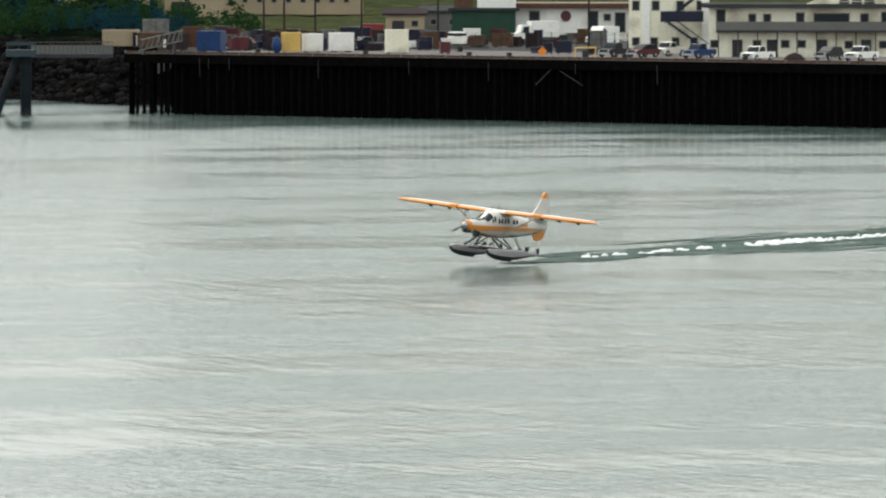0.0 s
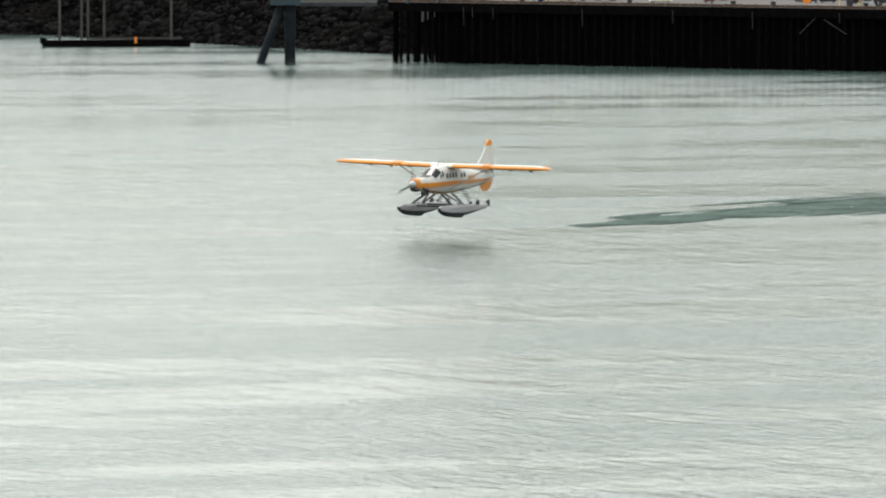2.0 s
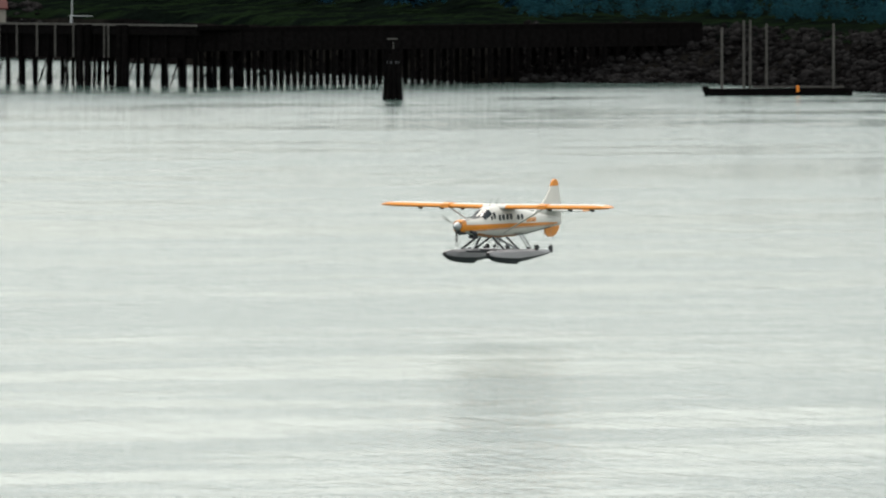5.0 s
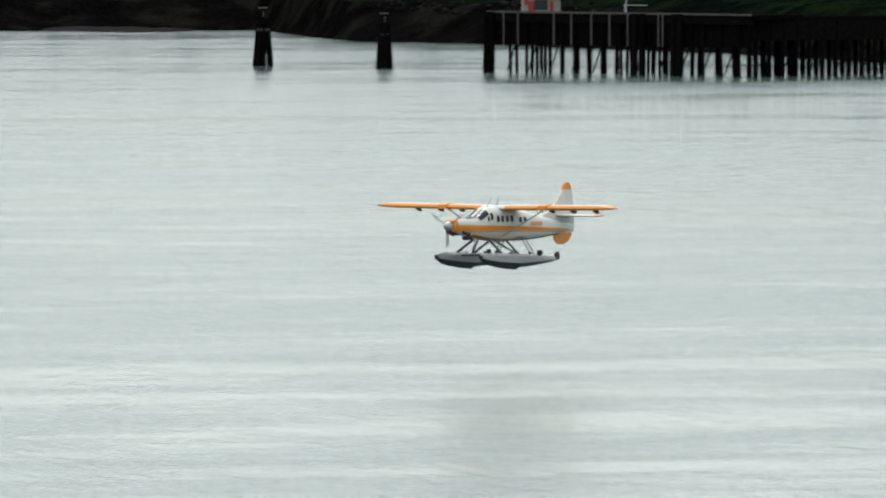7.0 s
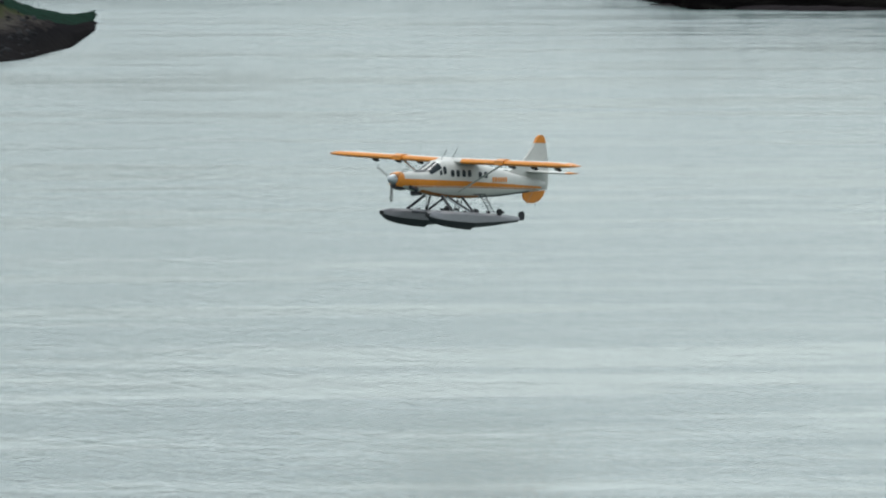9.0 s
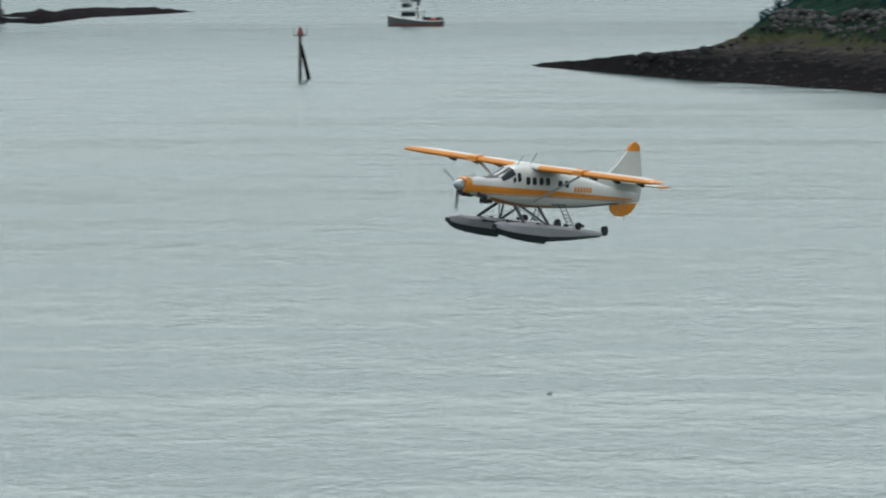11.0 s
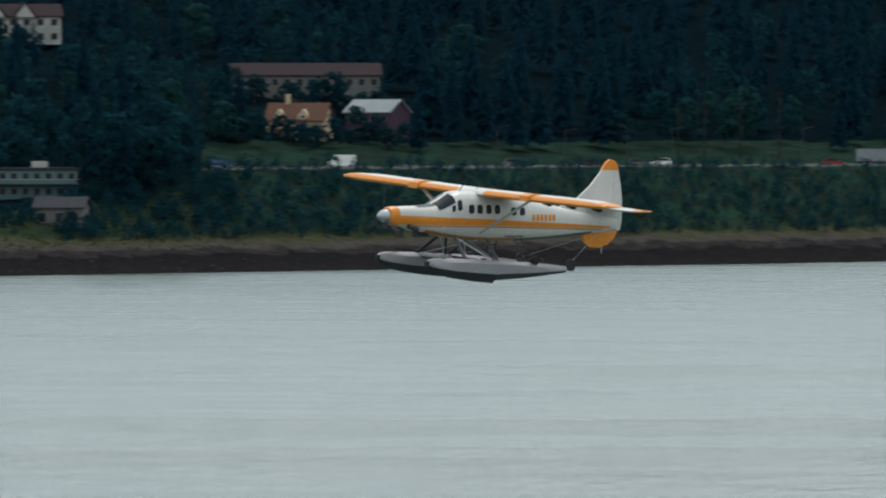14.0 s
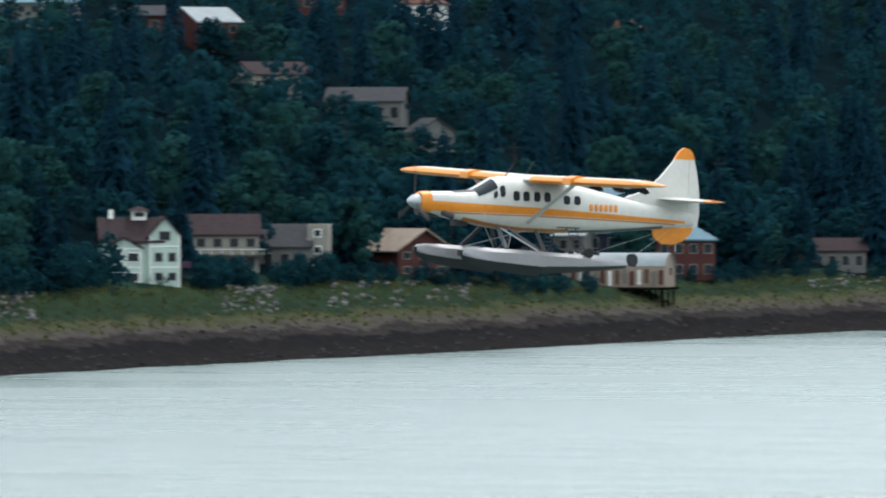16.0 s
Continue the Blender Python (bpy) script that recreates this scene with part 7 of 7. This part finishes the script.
conifers, broad, pale, back_c, back_b = [], [], [], [], []
for row in range(26):
    s = 72 + row * 15 + row * row * 0.35
    step = 60 if row < 9 else 61
    a = 6860 + trng.uniform(0, 60)
    while a < 13100:
        aa = a + trng.uniform(-30, 30)
        ss = s + trng.uniform(-7, 7)
        a += step * trng.uniform(0.7, 1.35)
        if aa < 8720 and ss < 185 + 25 * noise.noise((aa / 90, 0, 3)):
            continue
        d = between(TOWN_SHORE, aa) + ss
        infront = hidden_by_house(aa, d)
        if infront and (ss < 110 or trng.random() < 0.85):
            continue
        dark = noise.noise((aa / 350, ss / 90, 6)) + (0.25 if aa < 8700 else 0) + (0.12 if row > 12 else 0)
        p = spot(aa, d, town_z(aa, d) - (5.5 if infront else 0.3))
        if dark + trng.uniform(-0.3, 0.3) > (0.05 if aa < 8700 else 0.22):
            (conifers if row < 9 else back_c).append((p, trng.uniform(0.6, 1.2), trng.uniform(0, 6.28)))
        else:
            (pale if trng.random() < (0.42 if aa > 10700 else 0.2) else broad if row < 9 else back_b).append((p, trng.uniform(0.65, 1.35), trng.uniform(0, 6.28)))
for ha, hd, w in CLEAR:
    if hd - between(TOWN_SHORE, ha) < 130:
        continue
    for k in range(max(3, int(w / 2.2))):
        aa = ha + trng.uniform(-0.6, 0.6) * w * F / hd
        d = hd - trng.uniform(9, 20)
        broad.append((spot(aa, d, town_z(aa, d) - 0.8), trng.uniform(0.3, 0.62) + (-0.22 if 9600 < ha < 9950 and hd > 2050 else 0.24 if w <= 9.5 else 0.12 if hd > 2000 else 0), trng.uniform(0, 6.28)))
forest("spruce_forest", conifers, SPRUCES, HAZY_NEEDLES, "dense dark spruce woods on the hillside")
forest("alder_forest", broad, ALDERS, HAZY_LEAVES, "dense green broadleaf woods on the hillside")
forest("upper_spruce_forest", back_c, SMALL_SPRUCES, HAZY_NEEDLES, "dark spruce woods high on the hillside")
forest("upper_alder_forest", back_b, SMALL_ALDERS, HAZY_LEAVES, "green broadleaf woods high on the hillside")
forest("willow_forest", pale, ALDERS, HAZY_BIRCH, "paler green broadleaf trees among the woods")

# woods behind the wharf and old pier
conifers, broad = [], []
for row in range(7):
    a = -1300 + trng.uniform(0, 80)
    while a < 4100:
        aa = a + trng.uniform(-30, 30)
        a += 95 * trng.uniform(0.7, 1.35)
        ss = (150 if aa < 520 else 105) + row * 22 + trng.uniform(-8, 8)
        d = between(EAST_SHORE, aa) + ss
        if aa < 700 and d < 1500 or aa < 430 and d < 1625:
            continue
        p = spot(aa, d, east_z(aa, d) - 0.3)
        (conifers if trng.random() < 0.45 else broad).append((p, trng.uniform(0.5, 1.0), trng.uniform(0, 6.28)))
yard_green = []
for _ in range(150):
    aa, d = trng.uniform(330, 800), trng.uniform(1365, 1440)
    if aa < 640 and d < 1385:
        continue
    yard_green.append((spot(aa, d, max(7.6, east_z(aa, d)) - 0.4), trng.uniform(0.2, 0.5), trng.uniform(0, 6.28)))
forest("yard_bushes", yard_green, BUSHES, LEAVES_PALE, "fresh green bushes behind the wharf yard")
forest("spruce_belt", conifers, SPRUCES, HAZY_NEEDLES, "dark spruce belt behind the old pier")
forest("alder_belt", broad, ALDERS, HAZY_LEAVES, "green broadleaf belt behind the wharf")
far_w = []
for row in range(9):
    a = 3400 + trng.uniform(0, 60)
    while a < 9000:
        d = 3745 + row * 55 + trng.uniform(-20, 20)
        z = float(np.interp(d, (3600, 3750, 3900, 4200, 4550), (9, 13, 60, 220, 420)))
        far_w.append((spot(a, d, z - 2), trng.uniform(0.9, 1.6), trng.uniform(0, 6.28)))
        a += 72 * trng.uniform(0.7, 1.3)
forest("mountain_forest", far_w, [spruce(80 + k, n=34) for k in range(3)], HAZY_NEEDLES, "distant dark conifer woods on a mountain")

# shrubs: embankment, beach tops, headland
shrubs = []
for _ in range(2600):
    a = trng.uniform(6840, 8950)
    ss = trng.uniform(40, 84)
    d = between(TOWN_SHORE, a) + ss
    shrubs.append((spot(a, d, town_z(a, d) - 0.5), trng.uniform(0.12, 0.3) * (1.3 if a > 8300 else 1), trng.uniform(0, 6.28)))
for _ in range(600):
    a = trng.uniform(8700, 12300)
    d = between(TOWN_SHORE, a) + trng.uniform(56, 84)
    if hidden_by_house(a, d, 30, 0) and trng.random() < 0.5:
        continue
    shrubs.append((spot(a, d, town_z(a, d) - 0.6), trng.uniform(0.1, 0.32), trng.uniform(0, 6.28)))
for _ in range(340):
    a = trng.uniform(6120, 6340)
    d = between(TOWN_SHORE, a) + trng.uniform(10, 34)
    shrubs.append((spot(a, d, town_z(a, d) - 0.5), trng.uniform(0.1, 0.24), trng.uniform(0, 6.28)))
for _ in range(260):
    a = trng.uniform(4720, 5220)
    d = between(EAST_SHORE, a) + trng.uniform(95, 140) / (1 + 11 * hump(a, 5150, 5625))
    shrubs.append((place(a, d, east_z(a, d) - 0.4), trng.uniform(0.08, 0.26), trng.uniform(0, 6.28)))
for _ in range(260):
    a = trng.uniform(430, 1500)
    d = between(EAST_SHORE, a) + trng.uniform(60, 110)
    shrubs.append((spot(a, d, east_z(a, d) - 0.4), trng.uniform(0.2, 0.42), trng.uniform(0, 6.28)))
near_bushes = []
for a0, a1, s0, s1, n, lo, hi in ((11459, 11569, 58, 68, 26, 0.3, 0.62), (11325, 11429, 62, 74, 24, 0.3, 0.6), (11700, 12000, 58, 80, 60, 0.4, 0.8), (11060, 11310, 60, 70, 22, 0.2, 0.45),
                                 (10860, 11000, 50, 62, 16, 0.2, 0.4), (10300, 10760, 58, 72, 30, 0.2, 0.45), (9640, 10300, 58, 74, 50, 0.25, 0.55), (9100, 9560, 56, 74, 46, 0.25, 0.5), (8640, 9100, 46, 76, 70, 0.2, 0.45)):
    for _ in range(n):
        a = trng.uniform(a0, a1)
        d = between(TOWN_SHORE, a) + trng.uniform(s0, s1)
        near_bushes.append((spot(a, d, town_z(a, d) - 0.8), trng.uniform(lo, hi) * 0.85, trng.uniform(0, 6.28)))
forest("shore_bushes", near_bushes, [alder(90 + k, lobes=10, per=15) for k in range(4)], HAZY_LEAVES, "tall green bushes below the shore houses")
forest("shrubs", shrubs, BUSHES, HAZY_LEAVES, "low green shrubs on banks and beach tops")
# grass tufts on the beach tops
gv, gf = [], []
for _ in range(6000):
    a = trng.uniform(8650, 12100)
    d = between(TOWN_SHORE, a) + 30 + 36 * trng.random() ** 0.7
    p = spot(a, d, town_z(a, d) - 0.05)
    hh, ww, an = trng.uniform(0.15, 0.6), trng.uniform(0.2, 0.8), trng.uniform(0, 3.14)
    o = len(gv)
    gv += [(p.x - ww * math.cos(an), p.y - ww * math.sin(an), p.z), (p.x + ww * math.cos(an), p.y + ww * math.sin(an), p.z), (p.x + trng.uniform(-0.3, 0.3), p.y, p.z + hh)]
    gf.append((o, o + 1, o + 2))
tagged(big_mesh("grass", gv, gf, TUFT), "tufts of yellow-green grass above the beach", "grass", kind="stuff")

# single trees that stand out along the shore
for k, (v, f, tr) in enumerate(SPRUCES[:2] + ALDERS[:3]):
    con = k < 2
    first = thing("spruce_tree" if con else "alder_tree", pose(0, 0, 0), "dark green spruce tree standing near the shore" if con else "round green alder tree standing near the shore", "tree", "shore trees")
    part("trunk", tr, BARK, first)
    crown = big_mesh("crown", v, f, HAZY_NEEDLES if con else HAZY_LEAVES)
    crown.parent = first
    spots_ = []
    for _ in range(16):
        for tries in range(40):
            a = trng.uniform(8760, 12300)
            d = between(TOWN_SHORE, a) + trng.uniform(66, 96)
            if not hidden_by_house(a, d, 40, 6):
                break
        spots_.append((a, d))
    for a, d in spots_[1:]:
        s = trng.uniform(0.55, 0.95) if con else trng.uniform(0.6, 1.1)
        c = copy_thing(first, here(a, d, town_z(a, d) - 0.2, trng.uniform(0, 360)))
        c.scale = (s, s, s)
    first.matrix_world = here(*spots_[0], town_z(*spots_[0]) - 0.2)
    # the trees round the peach house and the long apartment house
    for j, a, d, s in ((0, 8636, 2008, 0.85), (0, 8655, 2014, 0.7), (2, 8545, 2014, 0.55), (2, 8468, 2064, 0.9), (3, 8500, 2064, 0.75), (3, 8610, 2064, 0.6), (4, 8520, 2008, 0.5), (4, 8440, 2020, 0.4)):
        if j == k:
            c = copy_thing(first, here(a, d, town_z(a, d) - 0.2, 70 * k + a % 90))
            c.scale = (s, s, s)

# ---- on the water: wake, foam, sea birds ----
wr = random.Random(8)
W0, W1 = Vector((6, 758, 0)), Vector((125, 969, 0))
wdir = (W1 - W0).normalized()
wside = Vector((-wdir.y, wdir.x, 0))
ws = Shape()
for i in range(1500):
    t = wr.random() ** 0.85
    hw = 0.2 + 13 * min(1.0, t * 5) ** 0.75
    k = max(-1.0, min(1.0, wr.gauss(0, 0.4)))
    c = (W1 - W0) * t + wside * hw * k + Vector((0, 0, 0.012 + 0.00003 * i))
    ln, wd = wr.uniform(3, 11) * min(1, 0.3 + 4 * t), wr.uniform(0.25, 0.8)
    pts = [c + wdir * ln * x + wside * wd * y + Vector((0, 0, z)) for x, y, z in ((-1, 0, 0), (-0.4, -0.8, 0), (0.3, -1, 0), (1, 0.1, 0), (0.4, 0.9, 0), (-0.4, 1, 0), (0, 0, 0.02))]
    ws.add(pts, [(q, (q + 1) % 6, 6) for q in range(6)])
wake = link("wake", ws, WAKE, True)
wake.location = W0
tagged(wake, "dark churned take-off wake lying on the water", "wake", kind="structure")


def foam_patch(c, length, width, n):
    ob = Shape()
    for _ in range(n):
        p = c + wdir * wr.gauss(0, length / 2.5) + wside * wr.gauss(0, width / 2.5)
        r, hh = wr.uniform(0.12, 0.5), wr.uniform(0.06, 0.3)
        ob.loft([[p - c + Vector((k * r * math.cos(j * math.pi / 3), k * r * math.sin(j * math.pi / 3), z)) for j in range(6)] for k, z in ((1, 0.0), (0.7, hh * 0.7), (0.15, hh))])
    m = link("foam", ob, FOAM)
    m.location = c + Vector((0, 0, 0.1))
    return tagged(m, "white foam and spray left on the wake", "foam", kind="stuff")


foams = [foam_patch(W0 + (W1 - W0) * t + wside * o, l, w, n) for t, o, l, w, n in ((0.06, 0.5, 6, 0.9, 9), (0.11, 0.3, 8, 1.0, 16), (0.20, 0.8, 9, 1.5, 150), (0.28, 0.4, 14, 1.2, 26), (0.42, 0.5, 18, 1.4, 14))]
for m in ((5090, 557),):
    bird = thing("sea_bird", here(m[0], m[1], 0.0) @ Matrix.Scale(0.6, 4), "small dark sea bird sitting on the water", "bird")
    part("body", Shape().loft([[(x, r * math.cos(j * math.pi / 4), 0.05 + r * 0.7 * math.sin(j * math.pi / 4)) for j in range(8)] for x, r in ((-0.28, 0.02), (-0.1, 0.14), (0.12, 0.13), (0.25, 0.03))]), BLACK, bird)
    part("head", Shape().tube((0.2, 0, 0.1), (0.26, 0, 0.34), 0.05, n=6), BLACK, bird)


# ---- movement ----
def motions():
    rows = [
        (0.0, 4.35, 755.15, 4.05, -5.4, -1.6, -119.8),
        (0.5, -1.57, 746.33, 4.49, -4.4, -0.1, -118.1),
        (1.0, -7.49, 736.59, 4.65, -3.6, 2.4, -117.0),
        (1.5, -13.32, 720.93, 5.07, -2.5, 2.3, -116.5),
        (2.0, -19.51, 714.46, 5.04, -1.2, 2.0, -115.6),
        (2.5, -26.02, 709.72, 4.74, -0.3, 1.2, -114.0),
        (3.0, -32.06, 690.15, 5.41, -0.1, -0.1, -115.0),
        (5.5, -64.97, 625.95, 8.44, 0.2, 1.3, -116.6),
        (6.0, -72.37, 613.91, 8.56, 0.2, 0.4, -117.0),
        (6.5, -79.40, 596.96, 8.86, 0.1, -0.1, -117.0),
        (7.0, -87.00, 582.42, 9.15, 0.5, -0.9, -117.2),
        (7.5, -95.08, 569.87, 9.73, 0.2, -1.0, -117.5),
        (8.0, -102.57, 552.64, 10.73, -0.2, -1.3, -117.7),
        (8.5, -110.36, 536.35, 11.82, -0.7, -1.5, -118.1),
        (11.0, -158.12, 460.99, 15.16, -4.6, -3.0, -115.2),
        (11.5, -167.43, 448.32, 16.97, -5.8, -3.1, -115.0),
        (12.0, -174.38, 429.96, 19.12, -5.7, -2.9, -114.0),
        (12.5, -181.07, 411.54, 21.29, -5.2, -2.9, -113.3),
        (13.0, -189.23, 396.50, 23.17, -5.3, -1.6, -112.6),
        (13.5, -194.78, 376.25, 25.00, -5.0, -1.1, -111.2),
        (14.0, -202.71, 360.48, 26.40, -4.1, -0.8, -111.1),
        (14.5, -210.13, 343.66, 27.40, -3.9, -0.8, -109.9),
        (15.0, -218.15, 327.18, 28.12, -3.0, -0.8, -109.9),
        (15.5, -226.01, 309.87, 28.54, -2.3, -1.3, -109.2),
        (16.0, -235.81, 294.77, 28.93, -1.9, -2.2, -108.7),
    ]
    walk(plane, [(t, pose(x, y, z, rx, ry, rz)) for t, x, y, z, rx, ry, rz in rows])
    # the propeller turns steadily
    walk(propeller, [(k / 30, pose(5.3, 0, -0.9, 86.0 * k, 0, 0)) for k in range(481)])

    # the fishing boats steam slowly across
    walk(seiner, [(t, here(9152 - 44 * (t - 14.5), 788, 0, 54)) for t in (0, 16)])
    walk(far_boat, [(t, here(5325 - 12 * (t - 11), 1938, 0, 172)) for t in (0, 16)])
    # the churned strip follows the aeroplane while it skims the water
    walk(wake, [(t, Matrix.Translation(W0 - wdir * s)) for t, s in ((0, 0), (1.5, 21), (3.2, 54), (5.5, 70), (16, 74))])
    # spray settles into the water
    for k, fo in enumerate(foams):
        p = fo.location.copy()
        walk(fo, [(0, pose(p.x, p.y, p.z)), (0.6, pose(p.x, p.y, p.z - 0.15)), (1.6, pose(p.x, p.y, p.z - 0.26)), (3.2, pose(p.x, p.y, p.z - 0.42)), (16, pose(p.x, p.y, p.z - 0.45))])


motions()
